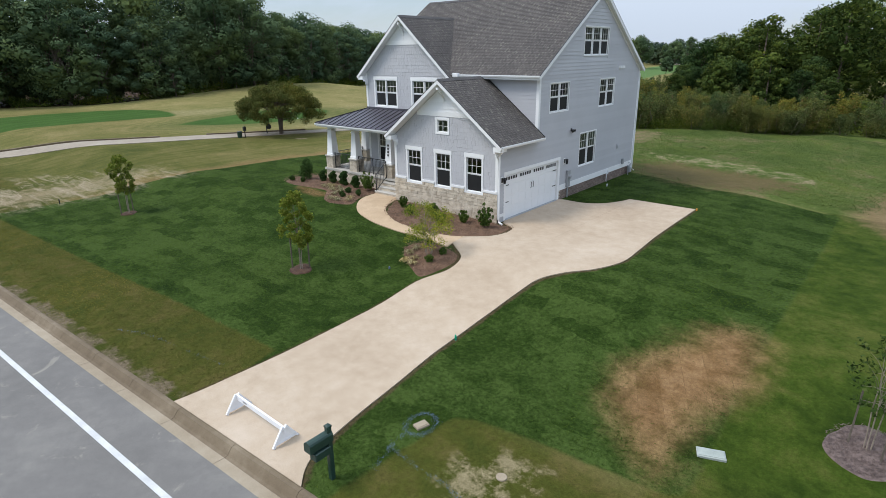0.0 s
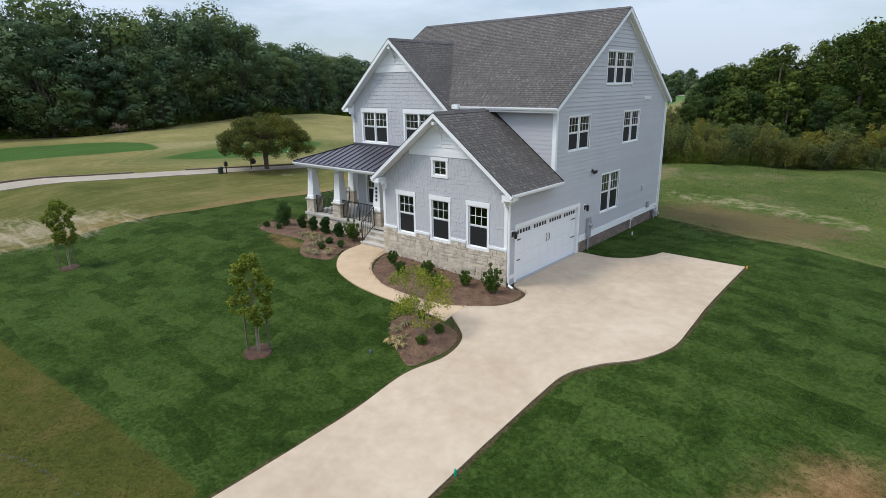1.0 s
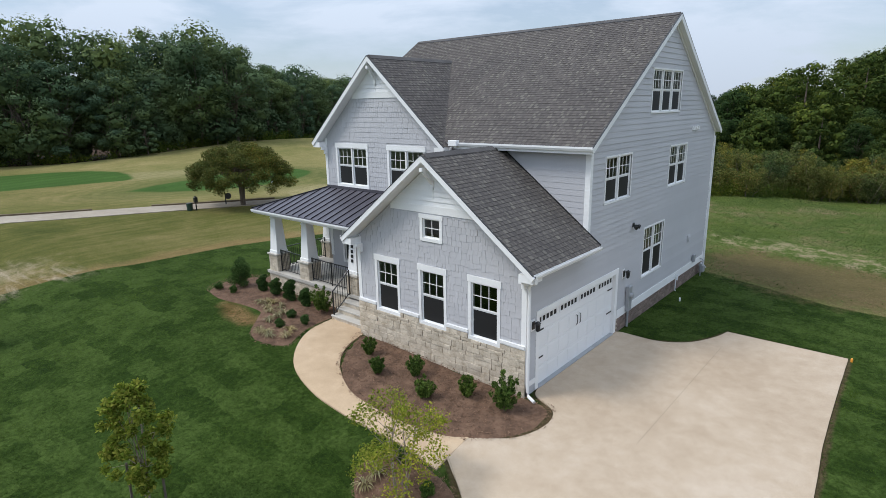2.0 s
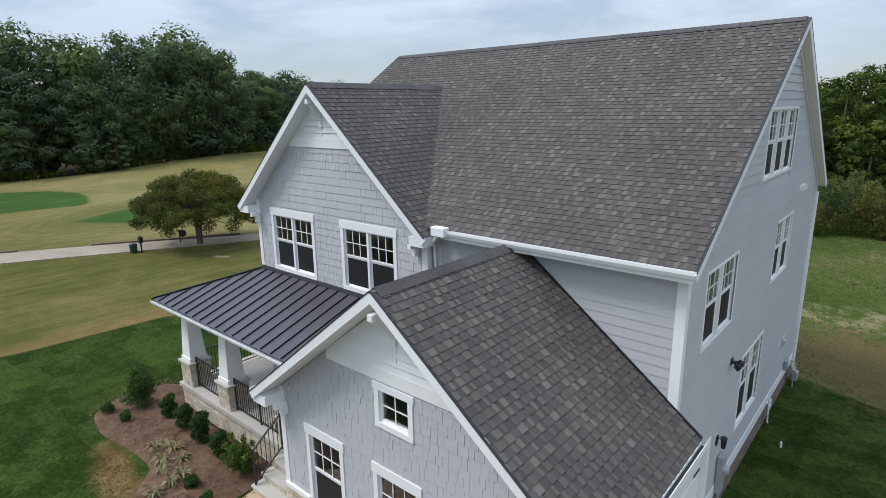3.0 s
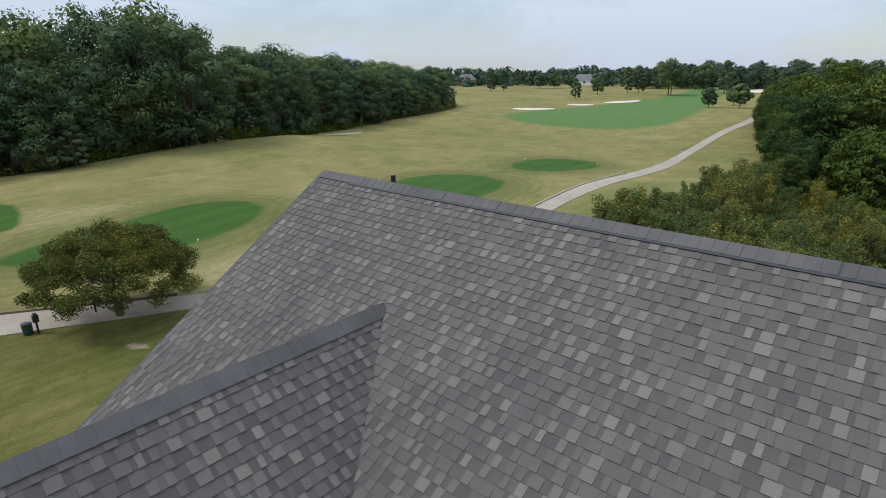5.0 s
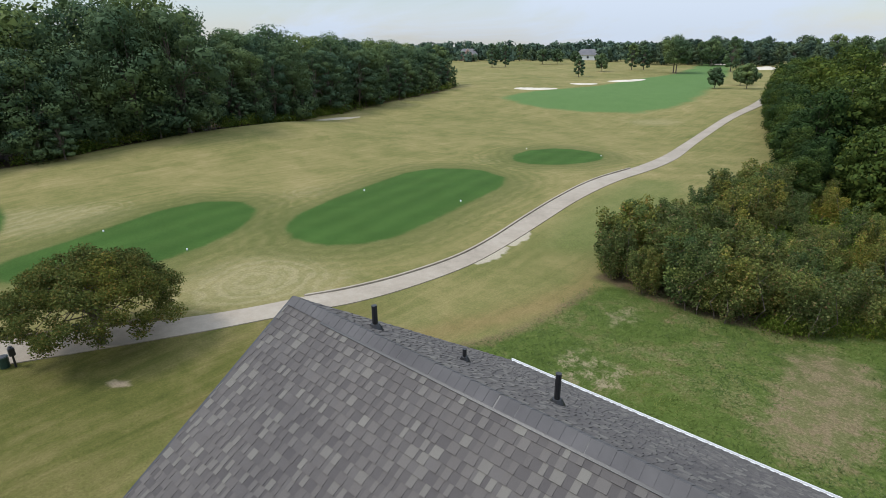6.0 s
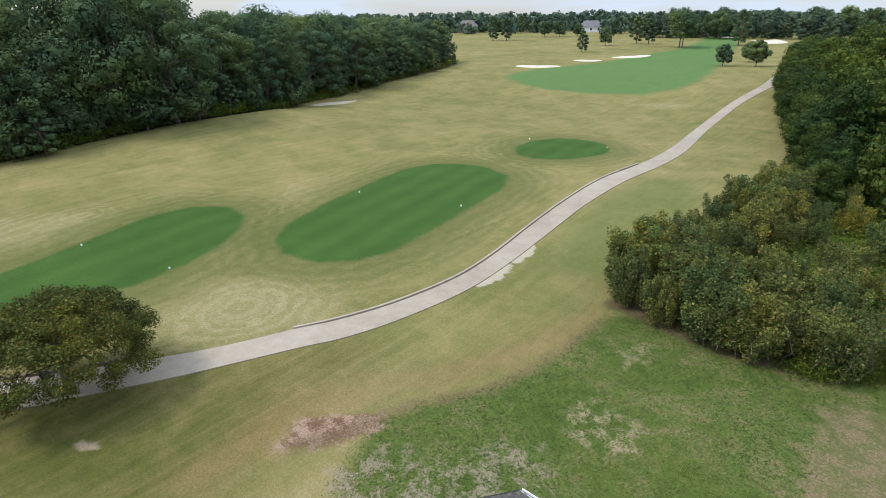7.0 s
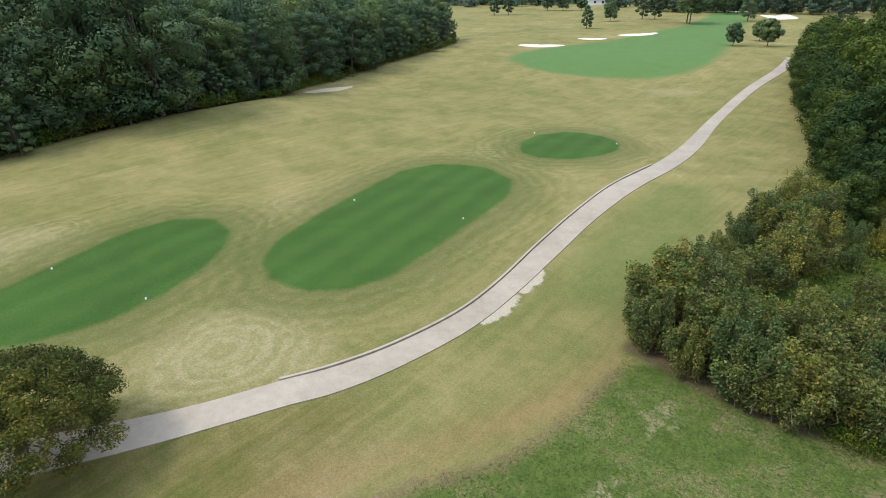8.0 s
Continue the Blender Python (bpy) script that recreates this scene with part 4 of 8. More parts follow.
    col = mixc(n, l, calc(n, l, "MULTIPLY", calc(n, l, "MULTIPLY", band.outputs[0], west.outputs[0]), calc(n, l, "MULTIPLY", north.outputs[0], 0.6)), col, mixc(n, l, mid, (0.130, 0.082, 0.034), (0.260, 0.172, 0.080)))
    col = mixc(n, l, zone("sod", 0.10, 0.35), col, sod)
    # a cut edge of bare soil along the driveway
    edge = n.new("ShaderNodeAttribute")
    edge.attribute_name = "drive"
    cut = n.new("ShaderNodeMapRange")
    cut.interpolation_type = "SMOOTHSTEP"
    cut.inputs[1].default_value, cut.inputs[2].default_value = -0.17, -0.06
    l.new(calc(n, l, "ADD", edge.outputs["Fac"], calc(n, l, "MULTIPLY", calc(n, l, "SUBTRACT", mid, 0.5), 0.25)), cut.inputs[0])
    col = mixc(n, l, calc(n, l, "MULTIPLY", cut.outputs[0], 0.8), col, mixc(n, l, fine, (0.045, 0.030, 0.018), (0.115, 0.078, 0.045)))
    # dry and sandy patches of the course
    def rounds(cx, cy, every):
        """Turning marks of the mower about one place, broken and uneven."""
        off = n.new("ShaderNodeVectorMath")
        off.operation = "SUBTRACT"
        off.inputs[1].default_value = (cx, cy, 0.0)
        l.new(p, off.inputs[0])
        reach = n.new("ShaderNodeVectorMath")
        reach.operation = "LENGTH"
        l.new(off.outputs[0], reach.inputs[0])
        return calc(n, l, "SINE", calc(n, l, "ADD", calc(n, l, "MULTIPLY", reach.outputs["Value"], every), calc(n, l, "ADD", calc(n, l, "MULTIPLY", wide, 24.0), calc(n, l, "MULTIPLY", mid, 6.0)))), reach.outputs["Value"]

    turns = ramp(n, l, calc(n, l, "MULTIPLY", rounds(-35.6, 21.2, 5.5)[0], mid), [(0.0, gray(0.45)), (0.4, gray(0.85))])
    straw = mixc(n, l, fine, (0.22, 0.19, 0.095), (0.34, 0.29, 0.16))
    for k, much in (("dry_a", 0.85), ("dry_b", 0.7), ("dry_c", 0.6), ("dry_d", 0.2)):
        col = mixc(n, l, calc(n, l, "MULTIPLY", calc(n, l, "MULTIPLY", zone(k, 2.0, 5.0), turns), much), col, straw)
    for cx, cy, r in ((-35.6, 21.2, 4.2), (-51.0, 36.2, 3.0), (-59.0, 20.5, 3.6), (-47.8, 61.2, 2.8)):
        ring, out = rounds(cx, cy, 7.5)
        fade = n.new("ShaderNodeMapRange")
        fade.interpolation_type = "SMOOTHSTEP"
        fade.inputs[1].default_value, fade.inputs[2].default_value, fade.inputs[3].default_value = r, 0.5 * r, 0.0
        fade.inputs[4].default_value = 0.42
        l.new(out, fade.inputs[0])
        col = mixc(n, l, calc(n, l, "MULTIPLY", fade.outputs[0], ramp(n, l, calc(n, l, "MULTIPLY", ring, mid), [(0.12, gray(0)), (0.5, gray(1))])), col, straw)
    for k in ("spill_a", "spill_b", "sand_l"):
        col = mixc(n, l, calc(n, l, "MULTIPLY", zone(k, 0.12, 1.2), 0.9), col, (0.38, 0.33, 0.25))
    # tees and fairway
    stripes = n.new("ShaderNodeTexWave")
    stripes.bands_direction = "X"
    stripes.inputs["Scale"].default_value, stripes.inputs["Distortion"].default_value = 0.11, 0.6
    turned = n.new("ShaderNodeMapping")
    turned.inputs["Rotation"].default_value = (0, 0, radians(-11.5))
    l.new(p, turned.inputs[0])
    l.new(turned.outputs[0], stripes.inputs["Vector"])
    tee = mixc(n, l, stripes.outputs[1], (0.040, 0.083, 0.018), (0.048, 0.093, 0.021))
    tee = mixc(n, l, 1.0, tee, ramp(n, l, wide, [(0.3, gray(0.88)), (0.7, gray(1.14))]), "MULTIPLY")
    # longer green grass around the tees, then the shorn turf with a crisp edge
    collar = mixc(n, l, mid, (0.058, 0.076, 0.020), (0.100, 0.112, 0.036))
    for k in ("tee_a", "tee_b", "tee_c"):
        a = n.new("ShaderNodeAttribute")
        a.attribute_name = k
        d = calc(n, l, "ADD", a.outputs["Fac"], calc(n, l, "MULTIPLY", calc(n, l, "SUBTRACT", wide, 0.5), 9.0))
        r = n.new("ShaderNodeMapRange")
        r.interpolation_type = "SMOOTHSTEP"
        r.inputs[1].default_value, r.inputs[2].default_value = -5.5, -0.5
        l.new(d, r.inputs[0])
        col = mixc(n, l, calc(n, l, "MULTIPLY", r.outputs[0], 0.6), col, collar)
    for k in ("tee_a", "tee_b", "tee_c", "tee_d"):
        col = mixc(n, l, zone(k, 0.35, 0.7), col, tee)
    col = mixc(n, l, zone("fairway", 1.6, 6.0, wide), col, mixc(n, l, wide, (0.072, 0.135, 0.040), (0.104, 0.166, 0.056)))
    # bare and worn places
    soil = mixc(n, l, ramp(n, l, mid, [(0.38, gray(0)), (0.62, gray(1))]), (0.180, 0.098, 0.043), (0.275, 0.162, 0.081))
    soil = mixc(n, l, 1.0, soil, mixc(n, l, wide, gray(0.86), gray(1.1)), "MULTIPLY")
    turf = n.new("ShaderNodeMapping")
    turf.inputs["Rotation"].default_value = (0, 0, radians(64))
    l.new(p, turf.inputs[0])
    seams = n.new("ShaderNodeTexBrick")
    seams.inputs["Scale"].default_value, seams.inputs["Brick Width"].default_value, seams.inputs["Row Height"].default_value = 1.0, 1.5, 0.62
    seams.inputs["Mortar Size"].default_value, seams.inputs["Mortar Smooth"].default_value = 0.012, 0.8
    seams.inputs["Color1"].default_value, seams.inputs["Color2"].default_value, seams.inputs["Mortar"].default_value = (0, 0, 0, 1), (1, 1, 1, 1), (0.5, 0.5, 0.5, 1)
    l.new(turf.outputs[0], seams.inputs["Vector"])
    soil = mixc(n, l, calc(n, l, "MULTIPLY", calc(n, l, "MULTIPLY", seams.outputs[1], ramp(n, l, mid, [(0.48, gray(0)), (0.60, gray(1))])), 0.6), soil, (0.085, 0.048, 0.024))
    soil = mixc(n, l, 1.0, soil, mixc(n, l, seams.outputs[0], (0.84, 0.82, 0.78), (1.06, 1.06, 1.06)), "MULTIPLY")
    speckle = ramp(n, l, calc(n, l, "ADD", calc(n, l, "MULTIPLY", fine, 0.25), calc(n, l, "MULTIPLY", mid, 0.75)), [(0.46, gray(0)), (0.56, gray(1))])
    pale = mixc(n, l, mid, (0.245, 0.180, 0.112), (0.400, 0.315, 0.215))
    brown = mixc(n, l, mid, (0.088, 0.064, 0.028), (0.142, 0.104, 0.050))
    col = mixc(n, l, calc(n, l, "MULTIPLY", zone("drybrown", 1.0, 4.0), 0.85), col, brown)
    col = mixc(n, l, calc(n, l, "MULTIPLY", zone("clay", 0.8, 1.6), 0.88), col, soil)
    col = mixc(n, l, calc(n, l, "MULTIPLY", zone("tan", 0.9, 2.2), 0.75), col, mixc(n, l, mid, (0.120, 0.078, 0.040), (0.235, 0.160, 0.092)))
    col = mixc(n, l, calc(n, l, "MULTIPLY", calc(n, l, "MULTIPLY", zone("sandyspot", 0.8, 2.6), calc(n, l, "MULTIPLY_ADD", speckle, 0.45, 0.45)), 0.9), col, mixc(n, l, fine, (0.125, 0.090, 0.050), (0.235, 0.175, 0.108)))
    col = mixc(n, l, calc(n, l, "MULTIPLY", zone("redspot", 0.3, 1.6), 0.95), col, mixc(n, l, speckle, (0.135, 0.076, 0.050), (0.285, 0.195, 0.140)))
    col = mixc(n, l, calc(n, l, "MULTIPLY", calc(n, l, "MULTIPLY", zone("yardedge", 0.3, 1.0), mid), 1.0), col, mixc(n, l, fine, (0.085, 0.058, 0.032), (0.17, 0.12, 0.07)))
    for k, much in (("palespot", 0.6), ("bareline", 0.5), ("palesmall", 0.35)):
        col = mixc(n, l, calc(n, l, "MULTIPLY", calc(n, l, "MULTIPLY", zone(k, 0.5, 2.5), speckle), much), col, pale)
    dull = mixc(n, l, mid, (0.19, 0.150, 0.105), (0.30, 0.245, 0.18))
    col = mixc(n, l, calc(n, l, "MULTIPLY", calc(n, l, "MULTIPLY", zone("botspots", 0.8, 3.0), speckle), 0.65), col, dull)
    col = mixc(n, l, zone("myrtlespot", 0.15, 0.4), col, pale)
    col = mixc(n, l, calc(n, l, "MULTIPLY", zone("kerbdirt", 0.10, 0.9), 0.85), col, mixc(n, l, fine, (0.10, 0.075, 0.05), (0.22, 0.17, 0.12)))
    col = mixc(n, l, calc(n, l, "MULTIPLY", calc(n, l, "MULTIPLY", zone("meterspot", 0.3, 2.2), speckle), 0.85), col, mixc(n, l, fine, (0.18, 0.145, 0.075), (0.30, 0.25, 0.15)))
    col = mixc(n, l, calc(n, l, "MULTIPLY", zone("leftbare", 1.5, 6.5), 0.45), col, pale)
    blown = n.new("ShaderNodeMapping")
    blown.inputs["Rotation"].default_value = (0, 0, radians(-38))
    blown.inputs["Scale"].default_value = (0.35, 1.5, 1.0)
    l.new(p, blown.inputs[0])
    washed = ramp(n, l, noise_node(n, l, blown.outputs[0], 0.9, 5.0, 0.68, 0.8), [(0.48, gray(0)), (0.64, gray(0.75))])
    col = mixc(n, l, calc(n, l, "MULTIPLY", zone("leftstreaks", 1.2, 3.0), washed), col, mixc(n, l, fine, (0.235, 0.185, 0.115), (0.375, 0.315, 0.225)))
    col = mixc(n, l, calc(n, l, "MULTIPLY", zone("sanddots", 0.5, 1.0), speckle), col, (0.44, 0.39, 0.31))
    col = mixc(n, l, calc(n, l, "MULTIPLY", zone("bedsoil", 0.25, 0.6), 0.7), col, soil)
    # blades
    col = mixc(n, l, 1.0, col, ramp(n, l, blade, [(0.25, gray(0.60)), (0.75, gray(1.38))]), "MULTIPLY")
    col = mixc(n, l, 1.0, col, ramp(n, l, fine, [(0.3, gray(0.80)), (0.7, gray(1.2))]), "MULTIPLY")
    # forest floor beyond the course
    apart = n.new("ShaderNodeVectorMath")
    apart.operation = "LENGTH"
    l.new(p, apart.inputs[0])
    woods = n.new("ShaderNodeMapRange")
    woods.inputs[1].default_value, woods.inputs[2].default_value = 375.0, 400.0
    l.new(apart.outputs["Value"], woods.inputs[0])
    col = mixc(n, l, woods.outputs[0], col, (0.030, 0.048, 0.020))
    l.new(col, b.inputs["Base Color"])
    b.inputs["Roughness"].default_value = 0.92
    b.inputs["Specular IOR Level"].default_value = 0.05
    bumped(n, l, b, calc(n, l, "ADD", blade, calc(n, l, "MULTIPLY", fine, 1.5)), 0.7, 0.03)
    return m


def steps(near0, near1, gap, far):
    mids = list(np.arange(near0, near1 + 1e-6, gap))
    g, out, lo, hi = gap, list(mids), near0, near1
    while hi < far:
        g *= 1.11
        lo, hi = lo - g, hi + g
        out = [lo] + out + [hi]
    return np.array(out)




def build_ground():
    xs, ys = steps(-27.0, 17.0, 0.4, 2500.0), steps(-17.4, 36.0, 0.4, 2500.0)
    ys = np.sort(np.append(ys, [KERB_Y - 0.06, KERB_Y + 0.02]))
    X, Y = np.meshgrid(xs, ys)
    off = Y < KERB_Y - 0.03
    Y = Y + ROAD_TURN * X * np.clip((-5.0 - Y) / 5.0, 0, 1) * (np.abs(X) < 2600)
    Z = ground_z(X, Y)
    Z = np.where(off, ROAD_Z - 0.12, Z)
    nx, ny = len(xs), len(ys)
    me = bpy.data.meshes.new("ground")
    verts = np.stack([X.ravel(), Y.ravel(), Z.ravel()], 1)
    i = np.arange(nx * (ny - 1)).reshape(ny - 1, nx)[:, :-1].ravel()
    faces = np.stack([i, i + 1, i + nx + 1, i + nx], 1)
    me.vertices.add(len(verts))
    me.vertices.foreach_set("co", verts.ravel())
    me.loops.add(faces.size)
    me.loops.foreach_set("vertex_index", faces.ravel())
    me.polygons.add(len(faces))
    me.polygons.foreach_set("loop_start", np.arange(0, faces.size, 4))
    me.update(calc_edges=True)
    me.polygons.foreach_set("use_smooth", [True] * len(faces))
    for name, poly in ZONES.items():
        at = me.attributes.new(name, "FLOAT", "POINT")
        at.data.foreach_set("value", np.clip(signed_distance(poly, X.ravel(), Y.ravel()), -30, 30).astype(np.float32))
    me.materials.append(ground_material())
    me.validate()
    return tagged(new("ground", me), "lawn, golf turf and bare soil on gently rolling land", "ground", kind="structure")


ground = build_ground()

# road, kerb and painted line
askew = Matrix.Translation((0, KERB_Y, 0)) @ Matrix.Rotation(math.atan(ROAD_TURN), 4, "Z")
road = part("road", boxes((-260, 260, -9.0, -0.62, ROAD_Z - 0.1, ROAD_Z)), M_ASPHALT, None)
road.matrix_basis = askew
tagged(road, "grey asphalt road with pale patches and scuffs", "road", kind="structure")
line = part("edge_line", boxes((-260, 260, -1.86, -1.72, ROAD_Z - 0.01, ROAD_Z + 0.005)), M_LINE, road, "worn white edge line")
far_verge = tagged(part("pavement", boxes((-260, 260, -300, -9.0, ROAD_Z - 0.3, ROAD_Z + 0.02)), M_YARDFAR, None), "far verge beyond the road", "verge", kind="structure").matrix_basis = askew


def build_kerb():
    """Rolled concrete kerb with its gutter pan, cast in lengths."""
    k = new("kerb")
    k.matrix_basis = askew
    tagged(k, "stained tan concrete kerb and gutter along the road", "kerb", kind="structure")
    kerb_prof = [(0.02, -0.25), (0.02, 0.015), (-0.03, 0.03), (-0.12, 0.022), (-0.20, -0.06), (-0.26, -0.135), (-0.34, -0.15), (-0.34, -0.25)]
    pan_prof = [(-0.343, -0.25), (-0.343, -0.15), (-0.63, -0.125), (-0.64, -0.25)]
    prof = kerb_prof[:-1] + pan_prof[2:]
    top = KERB_TOP
    for i in range(52):
        prof, name, mat = (kerb_prof, "kerb_stone", M_KERB) if i % 2 else (pan_prof, "gutter_pan", M_GUTTER)
        a, b = -42.0 + i // 2 * 2.4, -42.0 + (i // 2 + 1) * 2.4 - 0.012
        bm = bmesh.new()
        A = [bm.verts.new((a, y, top + z)) for y, z in prof]
        B = [bm.verts.new((b, y, top + z)) for y, z in prof]
        for q in range(len(prof)):
            r = (q + 1) % len(prof)
            bm.faces.new((A[q], A[r], B[r], B[q]))
        bm.faces.new(A)
        bm.faces.new(B[::-1])
        part(name, bm, mat, k)
    prof = kerb_prof[:-1] + pan_prof[2:]
    for a, b in ((-260, -42.0), (20.4, 260)):
        bm = bmesh.new()
        A = [bm.verts.new((a, y, top + z)) for y, z in prof]
        B = [bm.verts.new((b, y, top + z)) for y, z in prof]
        for q in range(len(prof)):
            r = (q + 1) % len(prof)
            bm.faces.new((A[q], A[r], B[r], B[q]))
        part("kerb_run", bm, M_KERB, k)


build_kerb()

# driveway, in one pour, and the front walk
drive = ribbon("driveway", DRIVE_L, DRIVE_R, 14, 0.035, 0.15, M_DRIVE, per=6)
tagged(drive, "pale tan exposed-aggregate concrete driveway", "driveway", kind="structure")
walkway = ribbon("walkway", [(0.1, -3.75), (-0.9, -3.62), (-1.9, -3.62), (-3.1, -3.65), (-4.7, -3.5), (-6.3, -2.95), (-7.5, -1.95), (-8.2, -0.9), (-8.42, 0.22)], [(0.0, -2.45), (-0.5, -2.75), (-1.6, -2.95), (-2.7, -2.98), (-3.8, -2.85), (-4.9, -2.3), (-5.7, -1.6), (-6.2, -0.8), (-6.5, 0.18)], 6, 0.040, 0.15, M_WALK, per=6)
tagged(walkway, "curved tan aggregate walk to the front steps", "path", kind="structure")

# golf cart path
CART_L = [(-62, -24), (-53, -11), (-45, -2.6), (-39.5, 7.0), (-35.6, 13.0), (-33.4, 16.5), (-32.1, 19.0), (-30.9, 21.9), (-29.8, 24.2), (-28.8, 27.6), (-28.2, 32.3), (-28.5, 36.8), (-29.45, 42.8), (-30.4, 49.7), (-31.3, 58.4), (-31.4, 67.9), (-32.6, 79.0), (-35.6, 98.2), (-37.5, 119.9), (-38.2, 143.1), (-40.5, 165)]
CART_R = [(-60, -25.4), (-50.5, -12.6), (-42.3, -3.8), (-36.9, 5.7), (-33.5, 12.0), (-31.6, 15.6), (-30.4, 18.2), (-29.2, 20.9), (-28.1, 23.2), (-27.2, 26.6), (-26.6, 31.6), (-26.9, 36.8), (-27.65, 43.0), (-28.5, 50.0), (-29.1, 59.0), (-29.3, 69.0), (-30.6, 80.0), (-33.9, 99.0), (-35.6, 120.5), (-36.0, 143.4), (-38.2, 165.6)]
cart = ribbon("cart_path", CART_L, CART_R, 4, 0.05, 0.2, M_CART, per=6)
tagged(cart, "pale concrete golf cart path winding across the rough", "path", kind="structure")
curb_in = [(-30.95, 21.8), (-29.85, 24.2), (-28.85, 27.6), (-28.25, 32.3), (-28.55, 36.8), (-29.5, 42.8), (-30.45, 49.7), (-31.35, 58.4), (-31.45, 67.9)]
tagged(ribbon("path_kerb", [(x - 0.18, y + 0.02) for x, y in curb_in], [(x - 0.02, y) for x, y in curb_in], 1, 0.13, 0.2, M_CART, cart, per=8), "raised concrete edge kerb")

for kerb_line in ([(-62.1, -23.9), (-53.1, -10.9), (-45.1, -2.5), (-41.5, 3.2)], [(-39.6, 6.9), (-37.6, 10.0), (-35.7, 13.1), (-34.6, 15.0)]):
    ribbon("path_kerb", [(x - 0.20, y + 0.06) for x, y in kerb_line], [(x - 0.02, y) for x, y in kerb_line], 1, 0.16, 0.2, M_KERB, cart, per=8)

# mulched beds
BED_GARAGE = [(-6.43, -0.05), (-6.13, -0.85), (-5.63, -1.63), (-4.82, -2.35), (-3.74, -2.85), (-2.65, -2.97), (-1.5, -2.90), (-0.4, -2.68), (0.4, -2.2), (0.95, -1.5), (1.08, -0.8), (0.85, -0.12), (0.1, 0.05), (-3.0, 0.05)]
BED_MYRTLE = [(0.85, -6.25), (0.1, -5.95), (-0.8, -5.4), (-1.45, -4.8), (-1.45, -4.15), (-0.8, -3.72), (0.1, -3.78), (0.95, -4.05), (1.3, -4.6), (1.25, -5.4)]
BED_PORCH = [(-16.1, 0.6), (-15.75, -0.5), (-15.2, -1.0), (-14.0, -1.15), (-12.6, -0.95), (-11.2, -0.95), (-10.35, -1.5), (-9.6, -2.35), (-8.6, -2.65), (-7.62, -2.25), (-8.2, -1.15), (-8.42, 0.3), (-8.7, 1.05), (-11.0, 1.05), (-13.7, 1.1), (-14.2, 2.4), (-15.2, 1.9)]


def grown(loop, by):
    """An outline pushed outwards by a hand's width."""
    out = []
    for (ax, ay), (bx, by_), (cx, cy) in zip(loop[-1:] + loop[:-1], loop, loop[1:] + loop[:1]):
        t = Vector((cx - ax, cy - ay)).normalized()
        out.append((bx - t.y * by, by_ + t.x * by))
    area = sum(p[0] * q[1] - q[0] * p[1] for p, q in zip(loop, loop[1:] + loop[:1]))
    return out if area < 0 else [(2 * b[0] - o[0], 2 * b[1] - o[1]) for b, o in zip(loop, out)]


BED_GARAGE, BED_PORCH = [(x, min(y, 0.06)) for x, y in grown(BED_GARAGE, 0.13)], grown(BED_PORCH, 0.10)
bed_a = tagged(bed("mulch_bed", BED_GARAGE, 0.06, M_MULCH, 1), "brown mulch bed before the garage wall", "flower bed", kind="structure")
bed_b = tagged(bed("mulch_bed", BED_MYRTLE, 0.09, M_MULCH, 2), "brown mulch bed beside the driveway", "flower bed", kind="structure")
bed_c = tagged(bed("mulch_bed", BED_PORCH, 0.06, M_MULCH, 3), "brown mulch bed with shrubs before the porch", "flower bed", kind="structure")


def chips(name, outlines, count, material, seed, lift, size=(0.03, 0.09)):
    """Loose bark chips and straw lying on the beds."""
    rng = random.Random(seed)
    verts, faces = [], []
    for poly in outlines:
        loop = [tuple(p) for p in catmull(poly, 4, True)]
        x0, x1 = min(p[0] for p in loop), max(p[0] for p in loop)
        y0, y1 = min(p[1] for p in loop), max(p[1] for p in loop)
        made = 0
        while made < count:
            x, y = rng.uniform(x0, x1), rng.uniform(y0, y1)
            if not inside(loop, x, y):
                continue
            made += 1
            a, s, w = rng.uniform(0, 6.28), rng.uniform(*size), rng.uniform(0.006, 0.018)
            dx, dy = math.cos(a) * s / 2, math.sin(a) * s / 2
            px, py = -math.sin(a) * w / 2, math.cos(a) * w / 2
            z = gz(x, y) + lift + rng.uniform(0.0, 0.03)
            t = rng.uniform(-0.02, 0.02)
            k = len(verts)
            verts += [(x - dx - px, y - dy - py, z - t), (x + dx - px, y + dy - py, z + t), (x + dx + px, y + dy + py, z + t), (x - dx + px, y - dy + py, z - t), (x, y, z + 0.012)]
            faces += [(k, k + 1, k + 4), (k + 1, k + 2, k + 4), (k + 2, k + 3, k + 4), (k + 3, k, k + 4)]
    return tagged(to_object(name, verts, faces, material), "loose bark chips on the beds", "mulch", kind="stuff")


chips("bark_chips", [BED_GARAGE, BED_PORCH], 3800, M_CHIP, 11, 0.055)
chips("bark_chips", [BED_MYRTLE], 1500, M_CHIP, 12, 0.07)
chips("pale_chips", [[(14.85 + math.cos(a) * 0.8, -6.7 + math.sin(a) * 0.8) for a in np.linspace(0, 6.283, 13)[:-1]]], 900, M_PALECHIP, 13, 0.06)

# ---- the house ----
house = new("house")
tagged(house, "light grey house with white trim, stone base and shingle roofs", "house")

GX = -3.15          # middle of the garage gable
G2 = -8.58           # middle of the upper gable
MAIN_Y, BACK_Y, RIDGE_Y, RIDGE_Z = 3.3, 15.2, 9.2, 10.58
LEFT_X = -11.75
GABLE_Y = 3.03

front = facing_front(0.0)
side = facing_side(0.0)
gable = facing_front(GABLE_Y)
mainf = facing_front(MAIN_Y)

